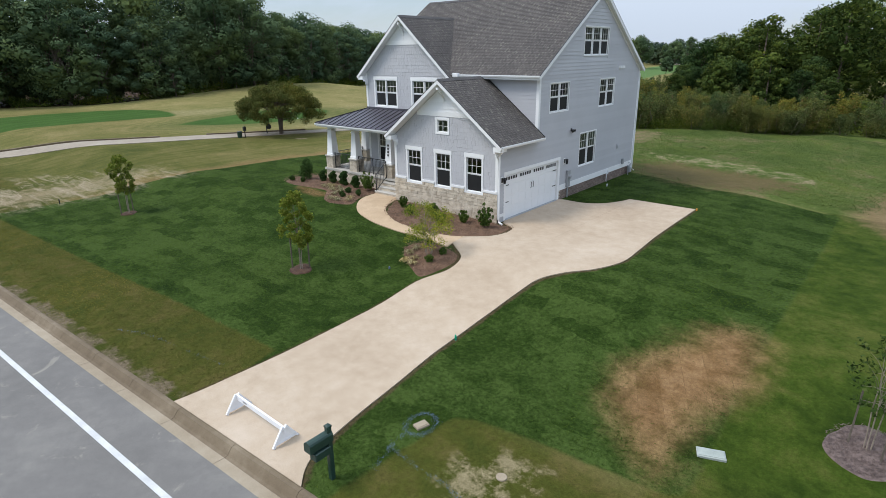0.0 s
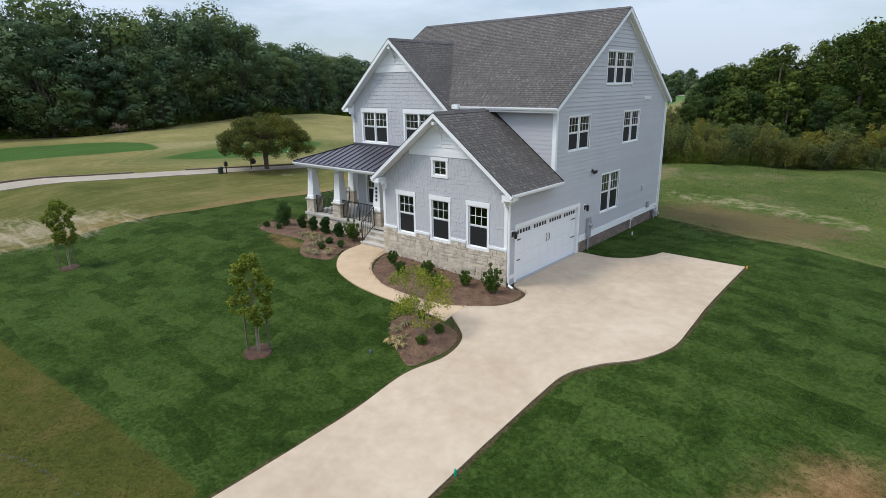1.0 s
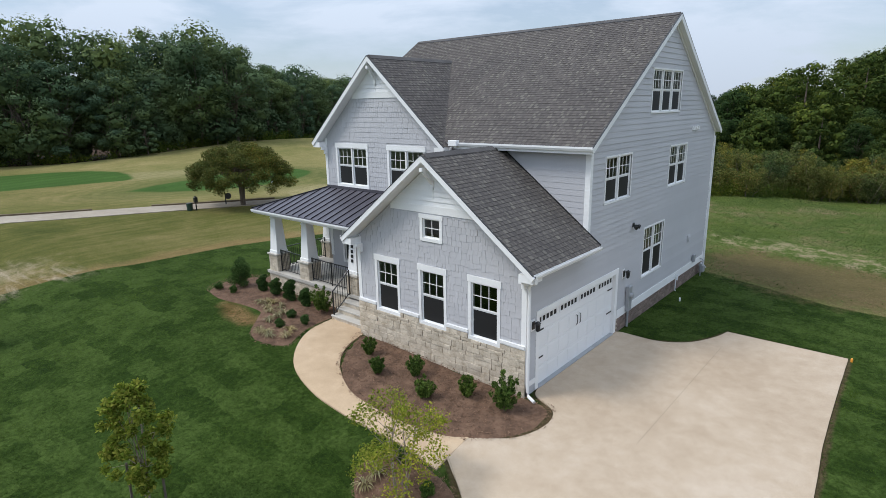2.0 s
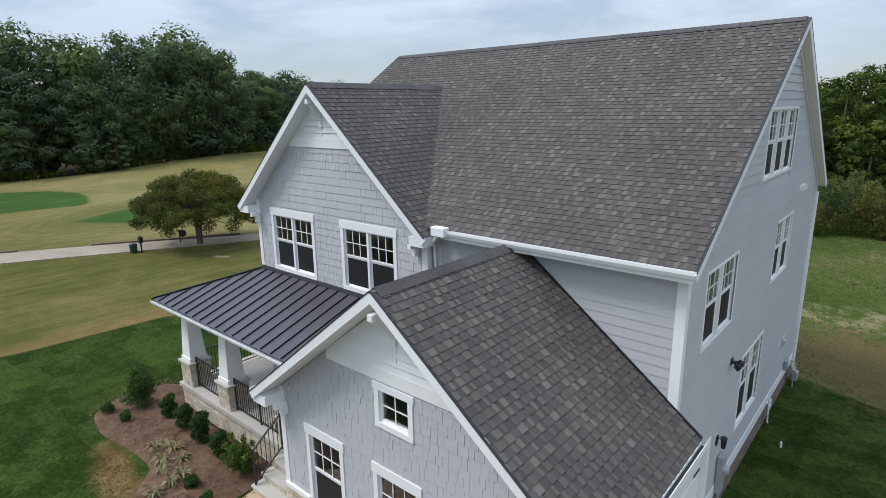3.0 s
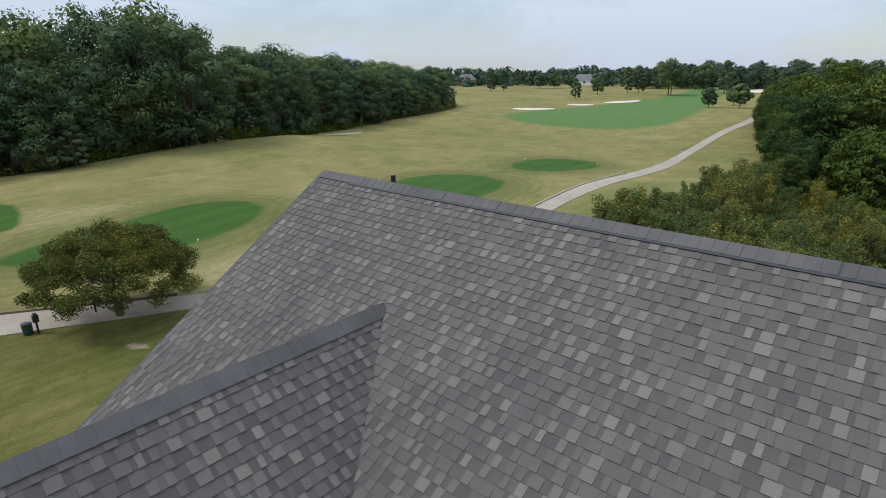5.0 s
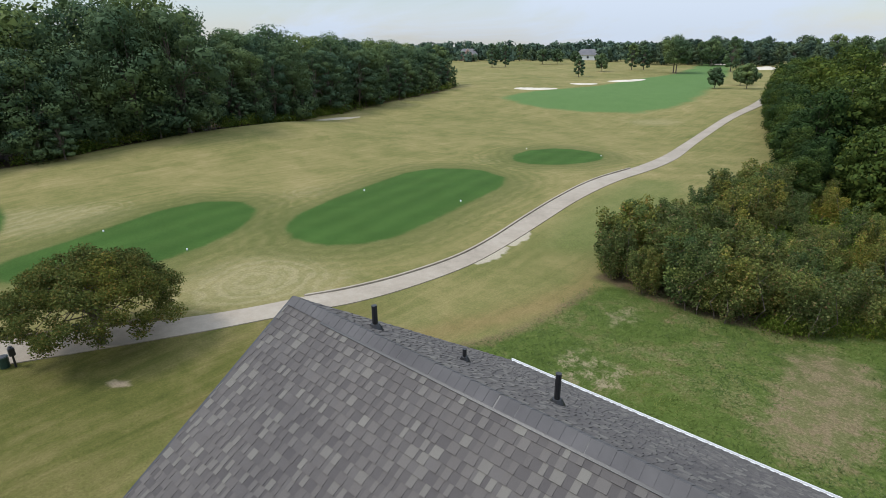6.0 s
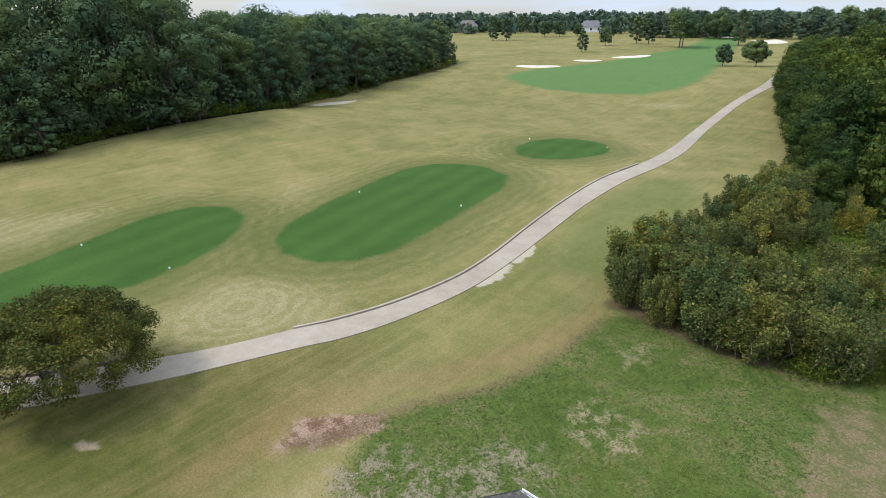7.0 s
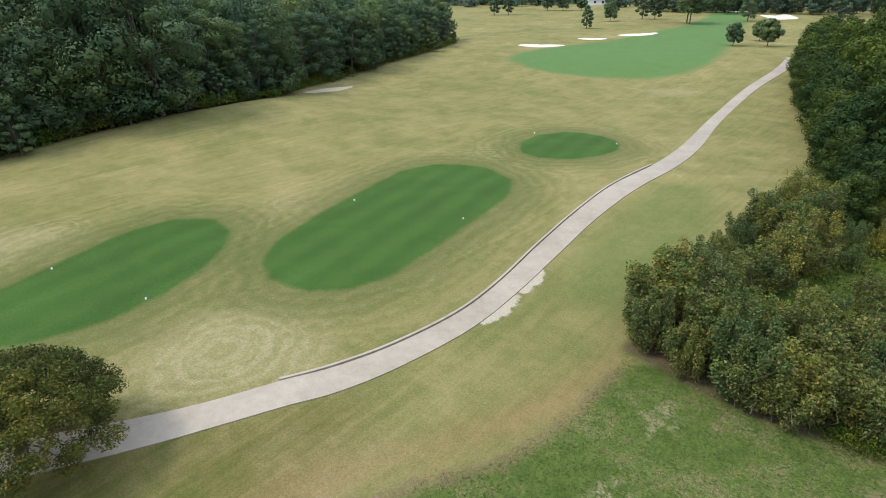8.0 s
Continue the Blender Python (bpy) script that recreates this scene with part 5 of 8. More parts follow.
# openings: along, along, up, up
W_FRONT = [(-5.60, -4.70, 1.29, 2.90), (-3.70, -2.80, 1.29, 2.90), (-1.80, -0.90, 1.29, 2.90)]
W_SMALL = (-3.58, -2.92, 3.92, 4.50)
DOOR = (0.62, 5.50, -0.02, 2.13)
W_SIDE = [(4.32, 6.18, 4.66, 6.03), (9.75, 11.60, 4.56, 6.02), (7.75, 9.66, 1.46, 3.25)]
W_ATTIC = (7.58, 10.36, 7.32, 8.70)
W_UP = [(-10.98, -9.26, 4.60, 6.06), (-7.99, -6.26, 4.60, 6.06)]
W_PORCH = [(-10.9, -9.3, 1.35, 2.95)]
FRONT_DOOR = (-8.55, -7.55, 0.86, 2.95)

OUT_FRONT = [(-6.5, -0.4), (0, -0.4), (0, 3.72), (GX, 6.14), (-6.5, 3.58)]
OUT_SIDE = [(0, -0.4), (BACK_Y, -0.4), (BACK_Y, 6.41), (RIDGE_Y, 10.37), (MAIN_Y, 6.41), (MAIN_Y, 3.70), (0, 3.70)]
OUT_GABLE = [(LEFT_X, -0.2), (-5.25, -0.2), (-5.25, 6.44), (G2, 9.25), (LEFT_X, 6.44)]

w_front = wall("front_wall", front, OUT_FRONT, W_FRONT + [W_SMALL], M_SHAKE, house, label="grey shake-sided garage gable wall")
w_side = wall("side_wall", side, OUT_SIDE, W_SIDE + [W_ATTIC, DOOR], M_SIDING, house, label="grey lap-sided side wall")
w_gable = wall("gable_wall", gable, OUT_GABLE, W_UP + W_PORCH + [FRONT_DOOR], M_SHAKE, house, label="grey shake-sided upper gable wall")
w_main = wall("main_wall", mainf, [(-5.25, 3.0), (-0.16, 3.0), (-0.16, 6.41), (-5.25, 6.41)], [], M_SIDING, house)
wall("return_wall", facing_side(-5.25), [(GABLE_Y + 0.16, 3.2), (MAIN_Y, 3.2), (MAIN_Y, 6.43), (GABLE_Y + 0.16, 6.43)], [], M_SIDING, house)
wall("garage_left_wall", facing_left(-6.5), [(0.16, -0.4), (GABLE_Y, -0.4), (GABLE_Y, 3.70), (0.16, 3.70)], [], M_SHAKE, house)
wall("left_wall", facing_left(LEFT_X), [(GABLE_Y + 0.16, -0.4), (BACK_Y, -0.4), (BACK_Y, 6.41), (RIDGE_Y, 10.37), (MAIN_Y, 6.43), (GABLE_Y + 0.16, 6.43)], [], M_SIDING, house)
wall("back_wall", facing_back(BACK_Y), [(LEFT_X + 0.16, -0.4), (-0.16, -0.4), (-0.16, 6.41), (LEFT_X + 0.16, 6.41)], [], M_SIDING, house)

# facings
lap_siding("board", side, [(0, 0.75), (BACK_Y, 0.75), (BACK_Y, 3.598), (0, 3.598)], [DOOR, W_SIDE[2]], 0.75, 0.178, M_SIDING, w_side)
lap_siding("board", side, [(0, 3.598), (MAIN_Y, 3.598), (MAIN_Y, 3.70), (0, 3.70)], [], 3.598, 0.178, M_SIDING, w_side)
lap_siding("board", side, [(MAIN_Y, 3.598), (BACK_Y, 3.598), (BACK_Y, 6.41), (RIDGE_Y, 10.37), (MAIN_Y, 6.41)], W_SIDE + [W_ATTIC], 3.598, 0.178, M_SIDING, w_side)
lap_siding("board", side, [(0, 0.36), (0.5, 0.36), (0.5, 0.75), (0, 0.75)], [], 0.39, 0.178, M_SIDING, w_side)
lap_siding("board", mainf, [(-5.2, 3.4), (0, 3.4), (0, 6.30), (-5.2, 6.30)], [], 3.4, 0.178, M_SIDING, w_main, lap=0.012)
BAND1, BAND2 = 4.66, 7.95


F_LOW = [(-6.5, 1.45), (0, 1.45), (0, 3.72), (-1.22, BAND1), (-5.08, BAND1), (-6.5, 3.58)]
shake_siding(front, F_LOW, [(a - 0.05, b + 0.05, c, d + 0.1) for a, b, c, d in W_FRONT + [W_SMALL]], 1.45, 0.187, M_SHAKE, w_front, (-6.5, 0, 1.45, 3.5), 3, (0.0, 0.022, 0.045, 0.06))
G_LOW = [(LEFT_X, 3.8), (-5.25, 3.8), (-5.25, 6.44), (-6.98, BAND2), (-10.18, BAND2), (LEFT_X, 6.44)]
shake_siding(gable, G_LOW, [(a - 0.05, b + 0.05, c, d + 0.1) for a, b, c, d in W_UP], 3.9, 0.187, M_SHAKE, w_gable, (-11.7, -5.5, 5.6, 8), 4, (0.0, 0.003), (0.09, 0.11, 0.13, 0.16))
lap_siding("board", front, [(-4.85, BAND1 + 0.2), (-1.45, BAND1 + 0.2), (GX, 6.13)], [], BAND1 + 0.22, 0.15, M_WHITE_LAP, w_front, lap=0.028)
lap_siding("board", gable, [(-9.86, BAND2 + 0.2), (-7.3, BAND2 + 0.2), (G2, 9.24)], [], BAND2 + 0.22, 0.15, M_WHITE_LAP, w_gable, lap=0.028)
lap_siding("board", gable, [(LEFT_X, 0.9), (-5.5, 0.9), (-5.5, 3.8), (LEFT_X, 3.8)], W_PORCH + [FRONT_DOOR], 1.45, 0.178, M_SIDING, w_gable)

# bands, corner boards, base boards
tb = bmesh.new()
pbox(tb, front, -4.87, -1.43, BAND1, BAND1 + 0.22, 0.0, 0.034)
part("trim_band", tb, M_WHITE, w_front)
tb = bmesh.new()
pbox(tb, gable, -9.92, -7.24, BAND2, BAND2 + 0.22, 0.0, 0.034)
part("trim_band", tb, M_WHITE, w_gable)
for a, b in ((-6.5, -5.70), (-4.60, -3.80), (-2.70, -1.90), (-0.80, 0.0)):
    tb = bmesh.new()
    pbox(tb, front, a, b, 1.37, 1.46, 0.0, 0.075)
    pbox(tb, front, a, b, 1.33, 1.37, 0.0, 0.045)
    part("water_table", tb, M_WHITE, w_front)
for m, u0, u1, v0, v1 in ((front, -0.125, 0.026, 1.46, 3.62), (front, -6.53, -6.38, 1.46, 3.62), (side, -0.026, 0.12, 0.36, 3.62), (side, MAIN_Y - 0.026, MAIN_Y + 0.11, 3.70, 6.42), (mainf, -0.14, 0.026, 3.7, 6.28), (side, BACK_Y - 0.12, BACK_Y + 0.03, 0.3, 6.42), (gable, -5.38, -5.224, 3.9, 6.42), (gable, -11.78, -11.64, 4.3, 6.42), (gable, -11.78, -11.62, 1.45, 3.6), (facing_side(-5.25), GABLE_Y - 0.026, GABLE_Y + 0.10, 4.2, 6.42), (mainf, -5.2, -5.08, 4.2, 6.30)):
    tb = bmesh.new()
    pbox(tb, m, u0, u1, v0, v1, -0.01, 0.030)
    part("corner_board", tb, M_WHITE, house)
tb = bmesh.new()
pbox(tb, side, 5.72, BACK_Y, 0.46, 0.76, 0.0, 0.036)
part("skirt_board", tb, M_WHITE, w_side, "white skirt board above the brick foundation")
tb = bmesh.new()
pbox(tb, side, 0.02, 0.50, 0.22, 0.37, 0.0, 0.034)
part("skirt_board", tb, M_WHITE, w_side)
# brick foundation along the side
rng = random.Random(21)
bb = bmesh.new()
box(bb, -0.02, 0.012, 5.72, BACK_Y, -0.6, 0.46)
foundation = part("foundation", bb, M_MORTAR, house, "brown brick foundation")
brick = bpy.data.meshes.new("brick")
bq = boxes((0, 0.024, 0.004, 0.206, 0.004, 0.064))
bmesh.ops.recalc_face_normals(bq, faces=bq.faces)
bq.to_mesh(brick)
bq.free()
brick.materials.append(M_BRICK)
for r in range(-4, 6):
    y = 5.74 + (0.105 if r % 2 else 0)
    while y + 0.21 < BACK_Y:
        if r * 0.075 + 0.0 < 0.40 and r * 0.075 > -0.42:
            ob = new("brick", brick)
            ob.parent, ob.location = foundation, (0.008, y, r * 0.075)
        y += 0.212

# windows
for a, b, c, d in W_FRONT:
    window(w_front, front, a, b, c, d)
window(w_front, front, *W_SMALL, style="fixed", label="small square four-pane gable window")
for a, b, c, d in W_SIDE:
    window(w_side, side, a, b, c, d, 2, head=False, label="white twin sash window with grilles")
window(w_side, side, *W_ATTIC, 3, head=False, label="white triple attic sash window")
for a, b, c, d in W_UP:
    window(w_gable, gable, a, b, c, d, 2, label="white-cased twin sash window")
for a, b, c, d in W_PORCH:
    window(w_gable, gable, a, b, c, d, 2, label="white-cased twin porch window")

# garage door
gd = bmesh.new()
y0, y1, z1 = DOOR[0], DOOR[1], DOOR[3]
pbox(gd, side, y0 - 0.14, y0 + 0.006, 0.0, z1, -0.10, 0.036)
pbox(gd, side, y1 - 0.006, y1 + 0.17, 0.0, z1, -0.10, 0.036)
pbox(gd, side, y0 - 0.14, y1 + 0.17, z1 - 0.004, z1 + 0.16, -0.10, 0.040)
garage_door = part("garage_door", gd, M_WHITE, w_side, "white panelled double garage door with small top windows")
sec_h = z1 / 4
for r in range(4):
    sb = bmesh.new()
    pbox(sb, side, y0 + 0.005, y1 - 0.005, r * sec_h + 0.004, (r + 1) * sec_h - 0.004, -0.12, -0.08)
    cols = 8
    w = (y1 - y0) / cols
    if r < 3:
        for c in range(cols):
            a = y0 + c * w
            pbox(sb, side, a + 0.05, a + w - 0.05, r * sec_h + 0.07, (r + 1) * sec_h - 0.07, -0.081, -0.075)
            pbox(sb, side, a + 0.085, a + w - 0.085, r * sec_h + 0.105, (r + 1) * sec_h - 0.105, -0.0755, -0.071)
    section = part("door_section", sb, M_GDOOR, garage_door)
for g in range(4):
    a = y0 + 0.10 + g * (y1 - y0) / 4
    b = a + (y1 - y0) / 4 - 0.20
    pb = bmesh.new()
    pbox(pb, side, a, b, 3 * sec_h + 0.24, 3 * sec_h + 0.42, -0.079, -0.074)
    part("pane", pb, M_SCREEN, garage_door, "dark glass in the door's top row")
    fb = bmesh.new()
    for k in range(6):
        u = a + (b - a) * k / 5
        pbox(fb, side, u - 0.025, u + 0.025, 3 * sec_h + 0.22, 3 * sec_h + 0.44, -0.078, -0.062)
    for v in (3 * sec_h + 0.23, 3 * sec_h + 0.43):
        pbox(fb, side, a, b, v - 0.022, v + 0.022, -0.077, -0.063)
    part("window_grille", fb, M_GDOOR, garage_door)
for u in ((y0 + y1) / 2 - 0.10, (y0 + y1) / 2 + 0.10):
    hb = bmesh.new()
    tube(hb, [(-0.06, u, 1.12), (-0.025, u, 1.16), (-0.02, u, 1.28), (-0.025, u, 1.40), (-0.06, u, 1.44)], [0.012] * 5, 6)
    part("handle", hb, M_BLACK, garage_door, "black pull handle")
for u, dr in ((y0 + 0.04, 1), (y1 - 0.04, -1)):
    for v in (0.8, 1.62):
        hb = bmesh.new()
        pbox(hb, side, min(u, u + dr * 0.36), max(u, u + dr * 0.36), v - 0.02, v + 0.02, -0.07, -0.058)
        part("strap_hinge", hb, M_BLACK, garage_door)
part("threshold", boxes((-0.12, 0.06, y0, y1, -0.05, 0.004)), M_GREYBOX, garage_door)

# front door under the porch
db = bmesh.new()
a, b, c, d = FRONT_DOOR
pbox(db, gable, a - 0.12, a, c, d, -0.05, 0.035)
pbox(db, gable, b, b + 0.12, c, d, -0.05, 0.035)
pbox(db, gable, a - 0.12, b + 0.12, d, d + 0.15, -0.05, 0.035)
fd = part("front_door", db, M_WHITE, w_gable, "dark glazed front door with white casing")
lb = bmesh.new()
pbox(lb, gable, a, b, c, d, -0.09, -0.05)
part("leaf", lb, M_BLACK, fd)
lb = bmesh.new()
pbox(lb, gable, a + 0.14, b - 0.14, c + 0.8, d - 0.15, -0.051, -0.044)
part("pane", lb, M_GLASS, fd)

# stone base of the garage front
sbm = bmesh.new()
pbox(sbm, front, -6.5, 0.0, -0.55, 1.19, 0.0, 0.02)
BETWEEN = [(-6.5, -5.71), (-4.59, -3.81), (-2.69, -1.91), (-0.79, 0.0)]
for a, b in BETWEEN:
    pbox(sbm, front, a, b, 1.19, 1.34, 0.0, 0.02)
base_wall = part("stone_base", sbm, M_MORTAR, house, "tan and grey ledge-stone base")
stone_facing(base_wall, -6.52, 0.02, -0.45, 1.19, (0, -0.02, 0), 0, 31, 0.07)
for k, (a, b) in enumerate(BETWEEN):
    stone_facing(base_wall, a - 0.02 * (k == 0), b + 0.02 * (k == 3), 1.19, 1.34, (0, -0.02, 0), 0, 35 + k, 0.07)
sbm = bmesh.new()
box(sbm, -6.52, -6.5, 0.0, GABLE_Y, -0.3, 1.34)
side_base = part("stone_base", sbm, M_MORTAR, house)
stone_facing(side_base, -GABLE_Y, 0.05, 0.0, 1.34, (-6.52, 0, 0), -90, 32, 0.06)

# ---- roofs ----
SL_MAIN = 0.661
EAVE_Y = 2.95
run = RIDGE_Y - EAVE_Y
EAVE_Z = RIDGE_Z - SL_MAIN * run
LEN_MAIN = math.hypot(run, SL_MAIN * run)
X0, X1 = LEFT_X - 0.31, 0.19
roof = new("roof")
roof.parent = house
tagged(roof, "steep roof of mottled grey-brown asphalt shingles")
full = [(0, 0), (X1 - X0, 0), (X1 - X0, LEN_MAIN), (0, LEN_MAIN)]
nook, foot = -5.42 - X0, 0.4075     # behind the upper gable the eave starts higher
front_slope = [(nook, 0), (X1 - X0, 0), (X1 - X0, LEN_MAIN), (0, LEN_MAIN), (0, foot), (nook, foot - 0.001)]
shingle_roof(roof, (X0, EAVE_Y, EAVE_Z), (1, 0, 0), (0, 1, SL_MAIN), front_slope, 41, near=(6.6, 10.6, 0.9, 2.9))
shingle_roof(roof, (X0, 2 * RIDGE_Y - EAVE_Y, EAVE_Z), (1, 0, 0), (0, -1, SL_MAIN), full, 42)
roof_deck("deck", roof, (X0, EAVE_Y, EAVE_Z), (1, 0, 0), (0, 1, SL_MAIN), front_slope, M_WHITE)
roof_deck("deck", roof, (X0, 2 * RIDGE_Y - EAVE_Y, EAVE_Z), (1, 0, 0), (0, -1, SL_MAIN), full, M_WHITE)

SL_G2 = 0.885
half2 = 3.55
zr2 = 9.44
len2 = math.hypot(half2, SL_G2 * half2)
ystart2 = 2.68


def y_on_main(z):
    return EAVE_Y + (z - EAVE_Z) / SL_MAIN


yr2, ye2 = y_on_main(zr2), y_on_main(zr2 - SL_G2 * half2)
gable_roof = new("gable_roof")
gable_roof.parent = house
tagged(gable_roof, "shingled upper gable roof")
for sgn, seed in ((1, 43), (-1, 44)):
    poly = [(0, 0), (max(ye2 - ystart2, 0.3) + 0.1, 0), (yr2 - ystart2 + 0.1, len2), (0, len2)]
    shingle_roof(gable_roof, (G2 + sgn * half2, ystart2, zr2 - SL_G2 * half2), (0, 1, 0), (-sgn, 0, SL_G2), poly, seed)
    roof_deck("deck", gable_roof, (G2 + sgn * half2, ystart2, zr2 - SL_G2 * half2), (0, 1, 0), (-sgn, 0, SL_G2), poly, M_WHITE)

SL_G1 = 0.767
half1 = 3.60
zr1 = 6.36
len1 = math.hypot(half1, SL_G1 * half1)
ystart1 = -0.45
garage_roof = new("garage_roof")
garage_roof.parent = house
tagged(garage_roof, "shingled garage gable roof")
for sgn, seed in ((1, 45), (-1, 46)):
    far = MAIN_Y - ystart1 + (0.0 if sgn > 0 else -0.36)
    poly = [(0, 0), (far - 0.02, 0), (far - 0.02, len1), (0, len1)]
    shingle_roof(garage_roof, (GX + sgn * half1, ystart1, zr1 - SL_G1 * half1), (0, 1, 0), (-sgn, 0, SL_G1), poly, seed)
    roof_deck("deck", garage_roof, (GX + sgn * half1, ystart1, zr1 - SL_G1 * half1), (0, 1, 0), (-sgn, 0, SL_G1), poly, M_WHITE)


fb = bmesh.new()
beam(fb, (GX + half1, MAIN_Y - 0.035, zr1 - SL_G1 * half1 + 0.02), (GX, MAIN_Y - 0.035, zr1 + 0.02), 0.03, 0.05, (SL_G1, 0, 1))
part("flashing", fb, M_BLACK, garage_roof, "black step flashing along the wall")


def ridge_caps(parent, p0, p1, slope, seed, wide=0.15):
    """Overlapping cap shingles bent over a ridge."""
    p0, p1 = Vector(p0), Vector(p1)
    d = (p1 - p0).normalized()
    sidev = Vector((-d.y, d.x, 0)).normalized()
    n = int((p1 - p0).length / 0.145)
    rr = random.Random(seed)
    for i in range(n):
        a = p0 + d * (i * 0.145)
        b = a + d * 0.19
        h0, h1 = 0.027 + rr.random() * 0.003, 0.033 + rr.random() * 0.003
        w = wide
        vs = []
        for p, h in ((a, h0), (b, h1)):
            vs += [p + sidev * w + Vector((0, 0, h - w * slope)), p + Vector((0, 0, h)), p - sidev * w + Vector((0, 0, h - w * slope))]
        low = [v - Vector((0, 0, 0.012)) for v in vs[3:]]
        to_object("cap_shingle", vs + low, [(0, 1, 4, 3), (1, 2, 5, 4), (3, 4, 7, 6), (4, 5, 8, 7)], M_RIDGE, parent)


ridge_caps(roof, (X0, RIDGE_Y, RIDGE_Z), (X1, RIDGE_Y, RIDGE_Z), SL_MAIN, 1)
vb = bmesh.new()
for sgn in (1, -1):
    beam(vb, (X0 + 0.9, RIDGE_Y + sgn * 0.09, RIDGE_Z - 0.042), (X1 - 0.9, RIDGE_Y + sgn * 0.09, RIDGE_Z - 0.042), 0.2, 0.02, (0, sgn * SL_MAIN, 1))
part("ridge_vent", vb, M_BLACK, roof, "low black vent under the ridge caps")
ridge_caps(gable_roof, (G2, yr2 - 0.05, zr2), (G2, ystart2, zr2), SL_G2, 2)
ridge_caps(garage_roof, (GX, MAIN_Y - 0.03, zr1), (GX, ystart1, zr1), SL_G1, 3)

# rake boards, fascias, soffit returns, brackets
def rakes(parent, m, mid, half, zr, slope, out, tall=0.14):
    for sgn in (1, -1):
        rb = bmesh.new()
        up = Vector(m(sgn * slope, 1, 0)) - Vector(m(0, 0, 0))
        drop = (tall / 2 + 0.012) * math.hypot(1, slope)
        over = 0.02
        a, b = m(mid + sgn * (half + 0.02), zr - slope * (half + 0.02) - drop, out + 0.003 * (sgn > 0)), m(mid - sgn * over, zr + slope * over - drop, out + 0.003 * (sgn > 0))
        beam(rb, a, b, 0.035, tall, up)
        part("rake_board", rb, M_WHITE, parent, "white rake board")
        eb = bmesh.new()
        a, b = m(mid + sgn * (half + 0.03), zr - slope * (half + 0.03) - 0.002, out + 0.004), m(mid, zr - 0.002, out + 0.004)
        beam(eb, a, b, 0.045, 0.014, up)
        part("drip_edge", eb, M_BLACK, parent)


rakes(garage_roof, front, GX, half1, zr1, SL_G1, -ystart1 + 0.018)
rakes(gable_roof, gable, G2, half2, zr2, SL_G2, GABLE_Y - ystart2 + 0.018)
rakes(roof, side, RIDGE_Y, run, RIDGE_Z, SL_MAIN, X1 + 0.018, 0.16)
rakes(roof, facing_left(0), RIDGE_Y, run, RIDGE_Z, SL_MAIN, -X0 + 0.018, 0.16)
# frieze boards under the side gable's rake
for sgn in (1, -1):
    fb = bmesh.new()
    beam(fb, (0.028, RIDGE_Y + sgn * 6.0, RIDGE_Z - 6.0 * SL_MAIN - 0.26), (0.028, RIDGE_Y, RIDGE_Z - 0.26), 0.03, 0.10, (0, sgn * SL_MAIN, 1))
    part("frieze_board", fb, M_WHITE, roof)


def pork_chop(parent, m, u, sgn, z, out):
    """The boxed return at the foot of a rake, and the small corbel under it."""
    pb = bmesh.new()
    pbox(pb, m, min(u, u - sgn * 0.42), max(u, u - sgn * 0.42), z - 0.24, z - 0.04, 0.0, out)
    part("eave_return", pb, M_WHITE, parent)
    cb = bmesh.new()
    pbox(cb, m, min(u - sgn * 0.42, u - sgn * 0.52), max(u - sgn * 0.42, u - sgn * 0.52), z - 0.52, z - 0.24, 0.03, 0.16)
    pbox(cb, m, min(u - sgn * 0.42, u - sgn * 0.52), max(u - sgn * 0.42, u - sgn * 0.52), z - 0.34, z - 0.24, 0.16, 0.30)
    part("corbel", cb, M_WHITE, parent)


def peak_bracket(parent, m, mid, z, out):
    bb_ = bmesh.new()
    pbox(bb_, m, mid - 0.05, mid + 0.05, z - 0.46, z - 0.36, 0.0, out + 0.06)
    beam(bb_, m(mid, z - 0.46, out - 0.05), m(mid, z - 0.85, 0.03), 0.08, 0.08, Vector(m(1, 0, 0)) - Vector(m(0, 0, 0)))
    pbox(bb_, m, mid - 0.05, mid + 0.05, z - 1.0, z - 0.72, 0.0, 0.07)
    part("gable_bracket", bb_, M_WHITE, parent, "white gable bracket")
    sb_ = bmesh.new()
    pbox(sb_, m, mid - 0.02, mid + 0.02, z - 1.30, z - 0.7, 0.018, 0.030)
    part("siding_joint", sb_, M_WHITE, parent)


for sgn in (1, -1):
    pork_chop(garage_roof, front, GX + sgn * half1, sgn, zr1 - SL_G1 * half1, -ystart1)
    pork_chop(gable_roof, gable, G2 + sgn * half2, sgn, zr2 - SL_G2 * half2, GABLE_Y - ystart2)
peak_bracket(garage_roof, front, GX, zr1, -ystart1)
peak_bracket(gable_roof, gable, G2, zr2, GABLE_Y - ystart2)
# fascia and gutters
for p in (boxes((-4.8, X1, EAVE_Y - 0.02, EAVE_Y + 0.01, EAVE_Z - 0.2, EAVE_Z - 0.02)),):
    part("fascia", p, M_WHITE, roof)
gutter("gutter", (-4.75, EAVE_Y - 0.02, EAVE_Z), (X1 + 0.03, EAVE_Y - 0.02, EAVE_Z), (0, -1, 0), roof)
part("gutter_end", boxes((-4.90, -4.55, EAVE_Y - 0.20, EAVE_Y - 0.02, EAVE_Z - 0.12, EAVE_Z + 0.07), bevel=0.012), M_WHITE, roof)
gutter("gutter", (X0, 2 * RIDGE_Y - EAVE_Y + 0.02, EAVE_Z), (X1, 2 * RIDGE_Y - EAVE_Y + 0.02, EAVE_Z), (0, 1, 0), roof)
gz1 = zr1 - SL_G1 * half1
